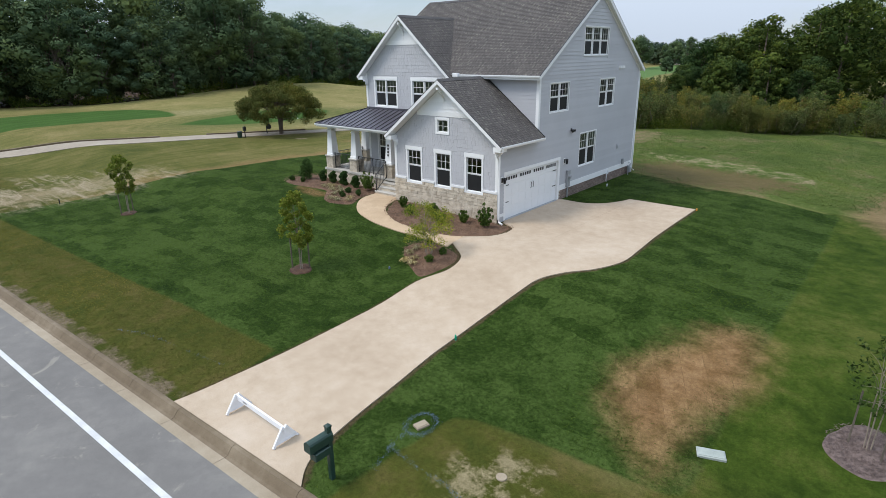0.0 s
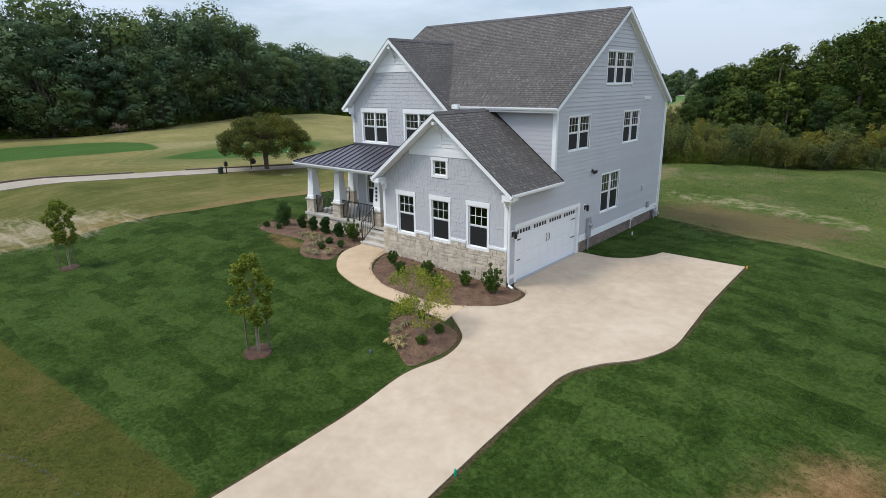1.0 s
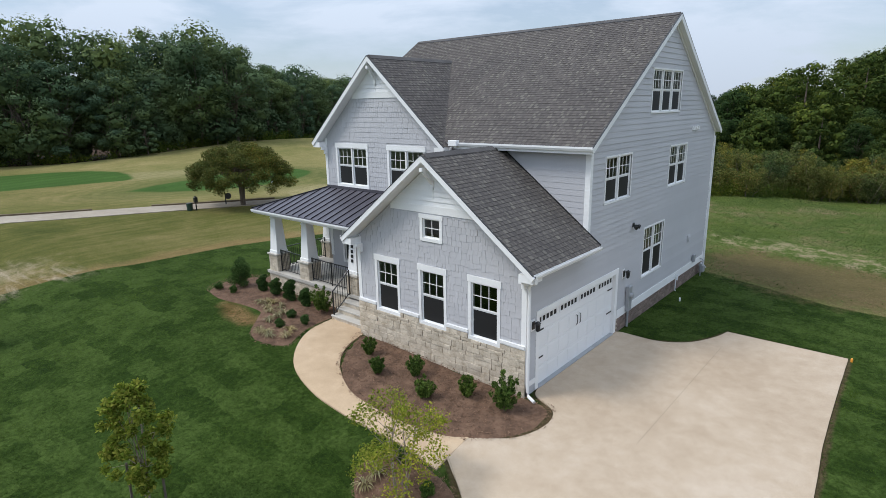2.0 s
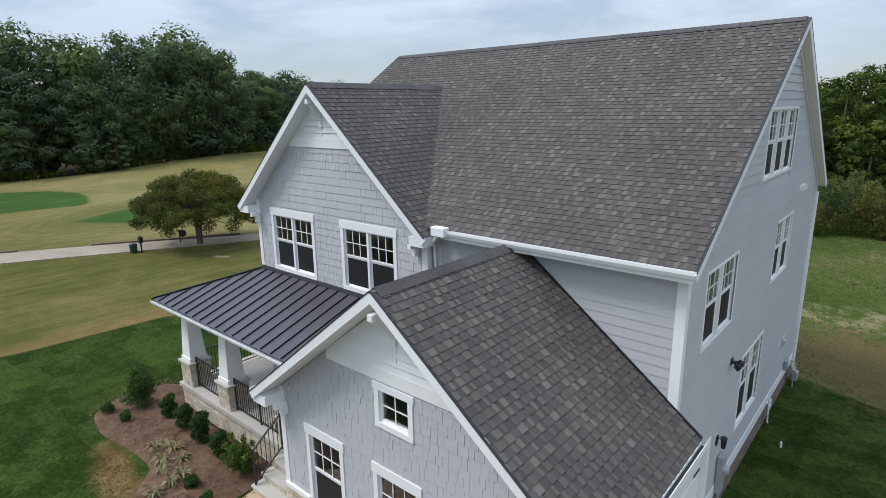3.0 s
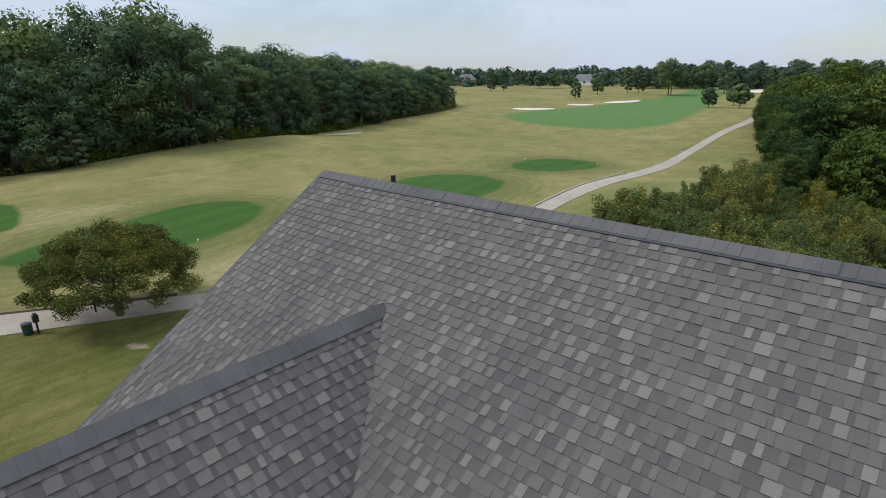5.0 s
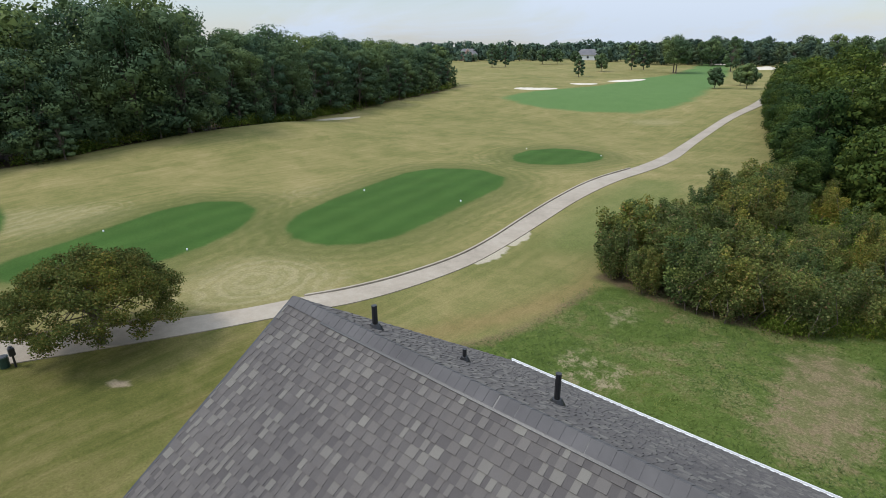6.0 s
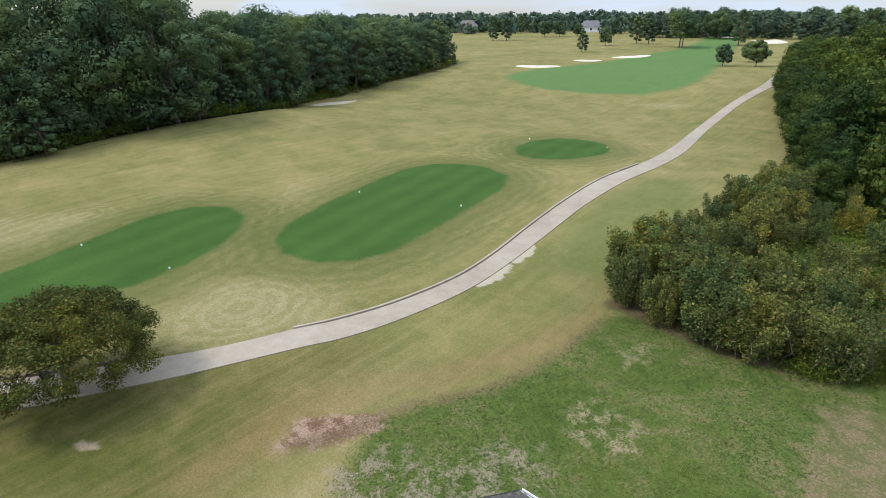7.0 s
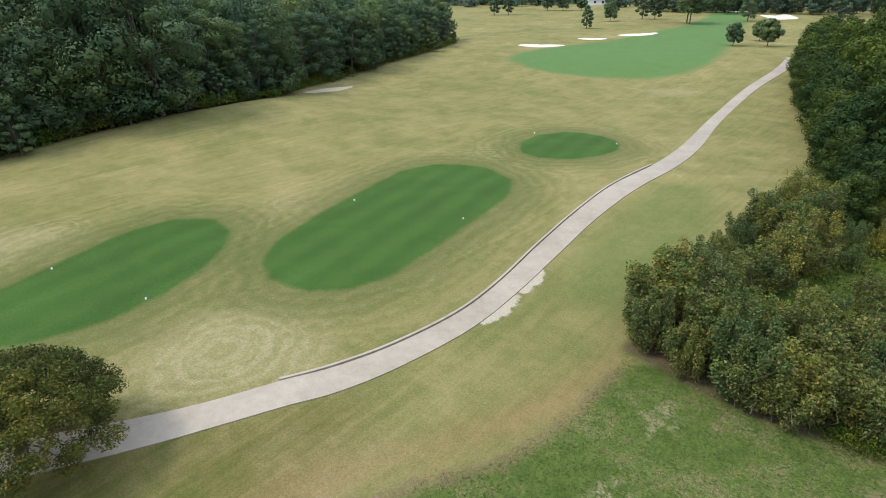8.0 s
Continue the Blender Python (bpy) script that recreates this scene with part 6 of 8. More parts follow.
gutter("gutter", (GX + half1 + 0.01, ystart1, gz1), (GX + half1 + 0.01, MAIN_Y - 0.12, gz1), (1, 0, 0), garage_roof)
gutter("gutter", (GX - half1 - 0.01, ystart1, gz1), (GX - half1 - 0.01, 0.9, gz1), (-1, 0, 0), garage_roof)
db = bmesh.new()
tube(db, [(0.50, -0.38, gz1 - 0.10), (0.50, -0.38, gz1 - 0.2), (0.12, -0.06, gz1 - 0.42), (0.10, -0.02, gz1 - 0.6), (0.10, -0.02, 0.16), (0.16, -0.06, 0.06), (0.40, -0.16, 0.02)], [0.045] * 7, 8)
part("downspout", db, M_WHITE, garage_roof, "white downspout at the garage corner")
db = bmesh.new()
tube(db, [(0.05, BACK_Y - 0.02, EAVE_Z - 0.3), (0.07, BACK_Y + 0.04, 0.2), (0.10, BACK_Y + 0.3, 0.05)], [0.04] * 3, 8)
part("downspout", db, M_WHITE, roof)
db = bmesh.new()
tube(db, [(-4.75, EAVE_Y - 0.1, EAVE_Z - 0.06), (-5.0, 2.95, EAVE_Z - 0.3), (-5.14, 3.14, EAVE_Z - 0.42), (-5.14, 3.20, 4.95)], [0.035] * 4, 8)
part("downspout", db, M_WHITE, gable_roof)
# pipes through the rear slope
def roof_z_rear(y):
    return RIDGE_Z - SL_MAIN * (y - RIDGE_Y)


for x, y, h, r in ((-10.89, 9.88, 0.42, 0.045), (-9.88, 10.9, 0.24, 0.035), (-8.08, 10.8, 0.52, 0.045)):
    vb = bmesh.new()
    z = roof_z_rear(y)
    tube(vb, [(x, y, z - 0.02), (x, y, z + 0.05), (x, y, z + 0.10), (x, y, z + 0.105), (x, y, z + h)], [r * 3.0, r * 2.2, r * 1.5, r, r], 10)
    part("vent_pipe", vb, M_BLACK, roof, "black plumbing vent pipe with a boot")

# ---- porch ----
FLOOR_Z = 0.86
porch = part("porch_floor", boxes((-13.82, -6.56, 1.04, GABLE_Y, 0.74, FLOOR_Z), (-13.82, LEFT_X, GABLE_Y, 4.6, 0.74, FLOOR_Z)), M_CONC, house, "pale concrete porch floor")
pbm = boxes((-13.72, -8.45, 1.12, 1.40, -0.3, 0.74), (-13.72, -13.44, 1.40, 4.55, -0.3, 0.74), (-13.44, LEFT_X, 4.27, 4.55, -0.3, 0.74), (-8.73, -8.45, 1.4, GABLE_Y, -0.3, 0.74))
pwall = part("porch_base", pbm, M_MORTAR, house, "ledge-stone porch base")
stone_facing(pwall, -13.72, -8.45, -0.1, 0.74, (0, 1.12, 0), 0, 33, 0.06)
stone_facing(pwall, -4.55, -1.12, -0.1, 0.74, (-13.72, 0, 0), -90, 34, 0.06)
for k in range(3):
    y = 0.2 + k * 0.29
    top = 0.285 + k * 0.19
    st = part("front_step", boxes((-8.42, -6.56, y + 0.02, 1.5, -0.2, top - 0.06)), M_MORTAR, house, "stone-faced concrete step")
    part("tread", boxes((-8.46, -6.56, y - 0.02, y + 0.36, top - 0.06, top), bevel=0.012), M_CONC, st)
    stone_facing(st, -8.42, -6.56, top - 0.19, top - 0.065, (0, y + 0.02, 0), 0, 60 + k, 0.03)
    stone_facing(st, -1.5 if k < 2 else -1.4, -y - 0.02, top - 0.19, top - 0.065, (-8.42, 0, 0), -90, 70 + k, 0.03)

COLS = [(-13.40, 1.42), (-11.22, 1.42), (-8.28, 1.42), (-13.40, 4.22)]
for i, (x, y) in enumerate(COLS):
    h = 0.30
    pr = part("porch_pier", boxes((x - h + 0.02, x + h - 0.02, y - h + 0.02, y + h - 0.02, 0.7, 1.56)), M_MORTAR, house, "square ledge-stone pier")
    for turn, o in ((0, (x, y - h + 0.02, 0)), (90, (x + h - 0.02, y, 0)), (180, (x, y + h - 0.02, 0)), (270, (x - h + 0.02, y, 0))):
        stone_facing(pr, -h, h, 0.72 if turn else (0.72 if i != 9 else 0.1), 1.56, o, turn, 80 + i * 4 + turn // 90, 0.05)
    part("cap", boxes((x - h - 0.06, x + h + 0.06, y - h - 0.06, y + h + 0.06, 1.56, 1.63), bevel=0.01), M_CONC, pr)
    cb = bmesh.new()
    ring = []
    for z, w in ((1.63, 0.27), (1.74, 0.27), (1.76, 0.245), (3.10, 0.165), (3.12, 0.19), (3.17, 0.19), (3.19, 0.165), (3.30, 0.165)):
        ring.append([cb.verts.new((x + sx * w, y + sy * w, z)) for sx, sy in ((-1, -1), (1, -1), (1, 1), (-1, 1))])
    for r, s in zip(ring, ring[1:]):
        for k in range(4):
            cb.faces.new((r[k], r[(k + 1) % 4], s[(k + 1) % 4], s[k]))
    cb.faces.new(ring[0][::-1])
    cb.faces.new(ring[-1])
    col = part("porch_column", cb, M_WHITE, house, "white tapered porch column")
    if i == 2:
        for k, z in enumerate((2.62, 2.44, 2.26, 2.08)):
            nb = boxes((x - 0.045, x + 0.045, y - 0.262 + (z - 2.0) * 0.055, y - 0.215 + (z - 2.0) * 0.055, z, z + 0.11))
            part("number_bar", nb, M_BLACK, col, "plain dark bar")
part("porch_beam", boxes((-13.66, -6.9, 1.26, 1.56, 3.30, 3.52)), M_WHITE, house)
part("porch_beam", boxes((-13.56, -13.24, 1.56, 4.6, 3.30, 3.52)), M_WHITE, house)
part("porch_ceiling", boxes((-13.8, -6.56, 0.8, GABLE_Y, 3.52, 3.55), (-13.8, LEFT_X, GABLE_Y, 4.8, 3.52, 3.55)), M_WHITE, house)


def railing(p0, p1, z0, z1, posts=(), slope=0.0):
    """Black metal railing between two points, level or falling by slope over its length."""
    p0, p1 = Vector((*p0, 0)), Vector((*p1, 0))
    n = max(2, int((p1 - p0).length / 0.105))
    tb = bmesh.new()
    drop = Vector((0, 0, -slope))
    a, b = p0 + Vector((0, 0, z1)), p1 + Vector((0, 0, z1)) + drop
    beam(tb, a, b, 0.04, 0.03)
    rail = part("porch_railing", tb, M_BLACK, house, "black metal porch railing")
    lb = bmesh.new()
    beam(lb, p0 + Vector((0, 0, z0 + 0.08)), p1 + Vector((0, 0, z0 + 0.08)) + drop, 0.03, 0.025)
    part("bottom_rail", lb, M_BLACK, rail)
    for i in range(n + 1):
        t = i / n
        q = p0.lerp(p1, t) + drop * t
        w = 0.02 if i in (0, n) or i in posts else 0.007
        sb_ = boxes((q.x - w, q.x + w, q.y - w, q.y + w, q.z + (z0 if w > 0.01 else z0 + 0.08), q.z + z1 + (0.03 if w > 0.01 else 0)))
        part("post" if w > 0.01 else "baluster", sb_, M_BLACK, rail)


railing((-13.06, 1.30), (-11.55, 1.30), FLOOR_Z, FLOOR_Z + 0.92)
railing((-10.90, 1.30), (-8.60, 1.30), FLOOR_Z, FLOOR_Z + 0.92, posts=(11,))
railing((-13.45, 1.75), (-13.45, 3.90), FLOOR_Z, FLOOR_Z + 0.92)
railing((-13.05, 4.40), (-11.75, 4.40), FLOOR_Z, FLOOR_Z + 0.92)
railing((-8.36, 1.05), (-8.36, 0.26), FLOOR_Z - 0.02, FLOOR_Z + 0.92, slope=0.60)

# standing-seam porch roof
EY, EZ, TZ = 0.66, 3.60, 4.40
EX = -13.95
metal = new("porch_roof")
metal.parent = house
tagged(metal, "dark standing-seam metal porch roof")
k_front, k_left = (TZ - EZ) / (GABLE_Y - EY), (TZ - EZ) / (LEFT_X - EX)
pan = 0.405
x = EX
while x < -5.9:
    x2 = min(x + pan, -5.85)
    def top_y(q):
        return min(GABLE_Y, EY + (q - EX) * (GABLE_Y - EY) / (LEFT_X - EX))
    pb = bmesh.new()
    def pt(q, y, d=0.0):
        return (q, y, EZ + (y - EY) * k_front + d)
    quad = [pt(x, EY), pt(x2, EY), pt(x2, top_y(x2)), pt(x, top_y(x))]
    if top_y(x) < top_y(x2) == GABLE_Y and x < LEFT_X < x2:
        quad = [pt(x, EY), pt(x2, EY), pt(x2, GABLE_Y), pt(LEFT_X, GABLE_Y), pt(x, top_y(x))]
    up = [pb.verts.new(q) for q in quad]
    dn = [pb.verts.new((q[0], q[1], q[2] - 0.03)) for q in quad]
    if top_y(x) <= EY + 1e-6:
        bmesh.ops.delete(pb, geom=[up[-1], dn[-1]], context="VERTS")
        up, dn = up[:-1], dn[:-1]
    pb.faces.new(up)
    pb.faces.new(dn[::-1])
    for i in range(len(up)):
        j = (i + 1) % len(up)
        pb.faces.new((up[i], dn[i], dn[j], up[j]))
    part("roof_panel", pb, M_SEAM, metal)
    if x > EX + 0.01:
        sb_ = bmesh.new()
        beam(sb_, pt(x, EY + 0.01, 0.018), pt(x, top_y(x), 0.018), 0.013, 0.032)
        part("seam", sb_, M_SEAMLINE, metal)
    x += pan
y = 5.0
pb = bmesh.new()
tri = [(EX, EY, EZ), (LEFT_X, GABLE_Y, TZ), (LEFT_X, y, TZ), (EX, y, EZ)]
up = [pb.verts.new(q) for q in tri]
dn = [pb.verts.new((q[0], q[1], q[2] - 0.03)) for q in tri]
pb.faces.new(up)
pb.faces.new(dn[::-1])
for i in range(4):
    j = (i + 1) % 4
    pb.faces.new((up[i], dn[i], dn[j], up[j]))
part("roof_panel", pb, M_SEAM, metal)
for k in range(1, 11):
    yy = EY + k * pan
    xe = EX + (yy - EY) * (LEFT_X - EX) / (GABLE_Y - EY) if yy < GABLE_Y else LEFT_X
    sb_ = bmesh.new()
    beam(sb_, (EX + 0.01, yy, EZ + 0.02), (xe, yy, EZ + (xe - EX) * k_left + 0.016), 0.013, 0.032)
    part("seam", sb_, M_SEAMLINE, metal)
hb = bmesh.new()
beam(hb, (EX, EY, EZ + 0.02), (LEFT_X, GABLE_Y, TZ + 0.02), 0.07, 0.04)
part("hip_cap", hb, M_SEAMLINE, metal)
part("flashing", boxes((LEFT_X, -5.8, GABLE_Y - 0.06, GABLE_Y - 0.022, TZ - 0.02, TZ + 0.10)), M_SEAM, metal)
part("porch_fascia", boxes((EX + 0.03, -6.9, EY + 0.03, EY + 0.06, EZ - 0.2, EZ - 0.035), (EX + 0.03, EX + 0.06, EY + 0.06, 5.0, EZ - 0.2, EZ - 0.035)), M_WHITE, metal)
gutter("gutter", (EX, EY + 0.03, EZ - 0.035), (-6.95, EY + 0.03, EZ - 0.035), (0, -1, 0), metal)

# ---- fixtures on the side wall ----
def wall_lantern(y, z):
    root = part("wall_lantern", boxes((0.03, 0.06, y - 0.06, y + 0.06, z - 0.10, z + 0.12), bevel=0.008), M_BLACK, None)
    tagged(root, "black carriage lantern on the garage wall", "wall lamp", "garage lanterns")
    ab = bmesh.new()
    tube(ab, [(0.06, y, z + 0.04), (0.12, y, z + 0.12), (0.18, y, z + 0.08)], [0.012] * 3, 6)
    part("arm", ab, M_BLACK, root)
    cb = bmesh.new()
    tube(cb, [(0.18, y, z - 0.14), (0.18, y, z - 0.12), (0.18, y, z + 0.06), (0.18, y, z + 0.10), (0.18, y, z + 0.16)], [0.02, 0.05, 0.068, 0.088, 0.012], 4)
    part("cage", cb, M_BLACK, root)
    gb = bmesh.new()
    tube(gb, [(0.18, y, z - 0.11), (0.18, y, z + 0.05)], [0.055, 0.071], 4)
    part("pane", gb, M_SCREEN, root, "smoked glass")
    part("backing_block", boxes((0.012, 0.03, y - 0.09, y + 0.09, z - 0.16, z + 0.17)), M_WHITE, root)


wall_lantern(0.30, 1.95)
wall_lantern(6.12, 1.98)

meter = part("electric_meter", boxes((0.03, 0.16, 6.38, 6.66, 0.55, 1.45), bevel=0.012), M_GREYBOX, None)
tagged(meter, "grey electric meter box with a conduit on the wall", "meter box")
mb = bmesh.new()
tube(mb, [(0.16, 6.52, 1.12), (0.20, 6.52, 1.12), (0.26, 6.52, 1.12), (0.27, 6.52, 1.12)], [0.10, 0.10, 0.085, 0.04], 14)
part("dial", mb, M_GREYBOX, meter)
mb = bmesh.new()
tube(mb, [(0.09, 6.52, 0.56), (0.09, 6.52, -0.15)], [0.04, 0.04], 8)
part("conduit", mb, M_GREYBOX, meter)

flood = part("flood_light", boxes((0.02, 0.05, 6.60, 6.74, 3.52, 3.66), bevel=0.008), M_BLACK, None)
tagged(flood, "black twin flood light high on the wall", "flood light")
for dy in (-0.07, 0.07):
    fb = bmesh.new()
    tube(fb, [(0.05, 6.67, 3.59), (0.12, 6.67 + dy, 3.57), (0.15, 6.67 + dy * 1.6, 3.55), (0.22, 6.67 + dy * 2.0, 3.52)], [0.015, 0.03, 0.06, 0.075], 10)
    part("lamp_head", fb, M_BLACK, flood)

for k in range(3):
    vb = bmesh.new()
    y = 12.15 + k * 0.26
    pbox(vb, side, y - 0.07, y + 0.07, 6.53, 6.66, 0.02, 0.10)
    pbox(vb, side, y - 0.09, y + 0.09, 6.51, 6.68, 0.015, 0.035)
    v = part("wall_vent", vb, M_WHITE, None)
    tagged(v, "small white vent hood high on the side wall", "vent", "vent hoods")
vb = bmesh.new()
pbox(vb, side, 12.65, 12.95, 1.80, 2.10, 0.018, 0.06)
pbox(vb, side, 12.69, 12.91, 1.84, 2.02, 0.06, 0.10)
tagged(part("dryer_vent", vb, M_SIDING, None), "grey vent hood on the side wall", "vent")
hb = bmesh.new()
tube(hb, [(0.03, 11.3, 0.60), (0.10, 11.3, 0.60), (0.13, 11.3, 0.55), (0.13, 11.3, 0.05), (0.16, 11.3, 0.0)], [0.02] * 5, 8)
tube(hb, [(0.03, 11.5, 0.66), (0.12, 11.5, 0.66), (0.12, 11.5, 0.42)], [0.03] * 3, 8)
tagged(part("drain_pipe", hb, M_PVC, None), "white plastic pipes along the skirt board", "pipe")
gm = part("gas_meter", boxes((0.14, 0.34, 14.35, 14.62, 0.10, 0.42), bevel=0.03), M_GREYBOX, None)
tagged(gm, "grey gas meter with pipes at the rear corner", "gas meter")
gb = bmesh.new()
tube(gb, [(0.24, 14.30, -0.55), (0.24, 14.25, 0.55), (0.24, 14.42, 0.58), (0.24, 14.42, 0.40)], [0.025] * 4, 8)
tube(gb, [(0.24, 14.56, 0.40), (0.24, 14.56, 0.62), (0.12, 14.75, 0.62), (0.02, 14.75, 0.62)], [0.025] * 4, 8)
tube(gb, [(0.24, 14.17, 0.50), (0.24, 14.33, 0.50)], [0.07, 0.07], 10)
part("pipe", gb, M_GREYBOX, gm)
ub = part("disconnect_box", boxes((0.03, 0.12, 13.55, 13.80, 0.72, 1.05), bevel=0.01), M_GREYBOX, None)
tagged(ub, "small grey service box on the side wall", "service box")

# ---- plants ----
def leaf_cards(centres, size, rng, lift=0.35, narrow=0.55):
    """A diamond-shaped leaf or tuft at each centre, turned at random, or facing outwards where a direction comes with it."""
    n = len(centres)
    d = rng.normal(size=(n, 3))
    if centres.shape[1] == 6:
        out = centres[:, 3:] + rng.normal(0, 0.24, (n, 3))
        d = np.cross(out, d)
        d /= np.linalg.norm(d, axis=1)[:, None] + 1e-9
        s = np.cross(d, out)
        centres = centres[:, :3]
    else:
        d[:, 2] = d[:, 2] * 0.7 + lift
        d /= np.linalg.norm(d, axis=1)[:, None]
        s = np.cross(d, rng.normal(size=(n, 3)))
    s /= np.linalg.norm(s, axis=1)[:, None] + 1e-9
    k = np.cross(d, s)
    L = (size * rng.uniform(0.6, 1.35, n))[:, None]
    W = L * narrow * rng.uniform(0.7, 1.3, n)[:, None]
    a, b = centres - d * L * 0.5, centres + d * L * 0.5
    q = centres + k * L * 0.12
    return np.stack([a, q + s * W * 0.5, b, q - s * W * 0.5], 1).reshape(-1, 3)


def leafy_cores(blobs, many=36, seed=0):
    """The dense inside of a crown: broad overlapping sprays round each lump, under its outer leaves. Places, triangles, outward directions."""
    g = np.random.default_rng(len(blobs) + seed)
    B = np.repeat(np.array(blobs, float), many, 0)
    n = len(B)
    d = g.normal(size=(n, 3))
    d /= np.linalg.norm(d, axis=1)[:, None]
    s = np.cross(d + g.normal(0, 0.35, (n, 3)), g.normal(size=(n, 3)))
    s /= np.linalg.norm(s, axis=1)[:, None] + 1e-9
    k = np.cross(d + g.normal(0, 0.35, (n, 3)), s)
    r = B[:, 3][:, None]
    flat = np.stack([np.ones(n), np.ones(n), B[:, 4]], 1)
    c = d * g.uniform(0.35, 0.74, n)[:, None]
    L = g.uniform(0.13, 0.26, n)[:, None]
    V = np.stack([c + s * L, c - 0.5 * s * L + 0.8 * k * L, c - 0.5 * s * L - 0.8 * k * L], 1) * (r * flat)[:, None] + B[:, None, :3]
    return V.reshape(-1, 3), np.arange(3 * n).reshape(-1, 3), np.repeat(d, 3, 0)


def leaf_mesh(name, pts, material, cores=None, outward=None):
    """Leaves of four corners each. With cores and outward directions they catch the light as the rounded lumps of their crown do."""
    n, k = len(pts) // 4, len(pts)
    V, F, D = cores if cores is not None else (np.zeros((0, 3)), np.zeros((0, 3), int), np.zeros((0, 3)))
    me = bpy.data.meshes.new(name)
    me.vertices.add(k + len(V))
    me.vertices.foreach_set("co", np.concatenate([np.asarray(pts, float), V]).ravel())
    me.loops.add(4 * n + F.size)
    me.loops.foreach_set("vertex_index", np.concatenate([np.arange(4 * n), F.ravel() + k]))
    me.polygons.add(n + len(F))
    me.polygons.foreach_set("loop_start", np.concatenate([np.arange(0, 4 * n, 4), 4 * n + np.arange(0, F.size, 3)]))
    me.materials.append(material)
    me.update(calc_edges=True)
    if outward is not None:
        me.polygons.foreach_set("use_smooth", np.ones(len(me.polygons), bool))
        me.normals_split_custom_set_from_vertices(np.concatenate([np.repeat(outward, 4, 0), D]).tolist())
    return me


def blob_points(rng, blobs, count, shell=0.55):
    """Points in the shells of several lumps: (x, y, z, radius, flatness)."""
    w = np.array([b[3] ** 2 for b in blobs])
    few = len(blobs) < 100
    n = count * 5 // 2 if few else count
    pick = rng.choice(len(blobs), n, p=w / w.sum())
    B = np.array(blobs)[pick]
    d = rng.normal(size=(n, 3))
    d /= np.linalg.norm(d, axis=1)[:, None]
    r = B[:, 3] * rng.uniform(shell, 1.0, n) ** 0.5 * (1 + 0.06 * rng.normal(size=n))
    p = B[:, :3] + d * r[:, None] * np.stack([np.ones(n), np.ones(n), B[:, 4]], 1)
    out = np.concatenate([p, d], 1)
    if few:
        # leaves deep inside another lump would never see light
        deep = np.zeros(n, bool)
        for i, b in enumerate(blobs):
            q = (p - np.array(b[:3])) / np.array([b[3], b[3], b[3] * b[4]])
            deep |= (pick != i) & ((q * q).sum(1) < 0.5)
        out = np.concatenate([out[~deep], out[deep]])[:count]
    return out


def make_tree(name, material, bark, blobs, leaves, size, trunk, seed, label, category, lift=0.35, narrow=0.55, limbs=True):
    """A tree: trunk and limbs in one mesh, a crown of separate leaves in another. trunk: (radius, list of stems' feet)."""
    rng = np.random.default_rng(seed)
    root = new(name)
    tagged(root, label, category)
    where = blob_points(rng, blobs, leaves, 0.55 if size > 0.2 else 0.05)
    pts = leaf_cards(where if size > 0.2 else where[:, :3], size, rng, lift, narrow)
    dense = size > 0.25
    crown = new("crown", leaf_mesh("crown", pts, material, leafy_cores(blobs, 64, seed) if dense else None, where[:, 3:] + rng.normal(0, 0.12, (len(where), 3)) if dense else None))
    crown.parent = root
    bm = bmesh.new()
    radius, feet = trunk
    for i, (fx, fy) in enumerate(feet):
        mine = blobs[i::len(feet)]
        low = min(b[2] - b[3] * b[4] * 0.4 for b in mine)
        fork = Vector((fx * 1.8, fy * 1.8, max(0.25, low)))
        top = Vector(max(mine, key=lambda b: b[2])[:3])
        tube(bm, [(fx, fy, -0.15), (fx * 1.2, fy * 1.2, fork.z * 0.4), fork, fork.lerp(top, 0.5), top], [radius * 1.25, radius, radius * 0.85, radius * 0.5, radius * 0.12], 7)
        for b in mine[::1 if len(blobs) < 36 else 2] if limbs else []:
            t = Vector(b[:3])
            s = fork.lerp(top, rng.uniform(0.0, 0.5))
            m = s.lerp(t, 0.5) + Vector((0, 0, 0.12 * (t - s).length))
            tube(bm, [s, m, t], [radius * 0.45, radius * 0.28, radius * 0.08], 5)
    part("trunk", bm, bark, root)
    return root


def lumps(rng, count, wide, low, high, big, flat=0.8):
    """Lumps that fill an egg-shaped crown."""
    out = []
    for i in range(count):
        z = low + (high - low) * (i + 0.5) / count
        f = (z - low) / (high - low)
        r = wide * math.sin(math.pi * (0.18 + 0.74 * f)) ** 0.8
        a = i * 2.399 + rng.uniform(-0.4, 0.4)
        s = r * rng.uniform(0.35, 0.75)
        out.append((math.cos(a) * s, math.sin(a) * s, z, big * rng.uniform(0.55, 1.4), flat))
    return out


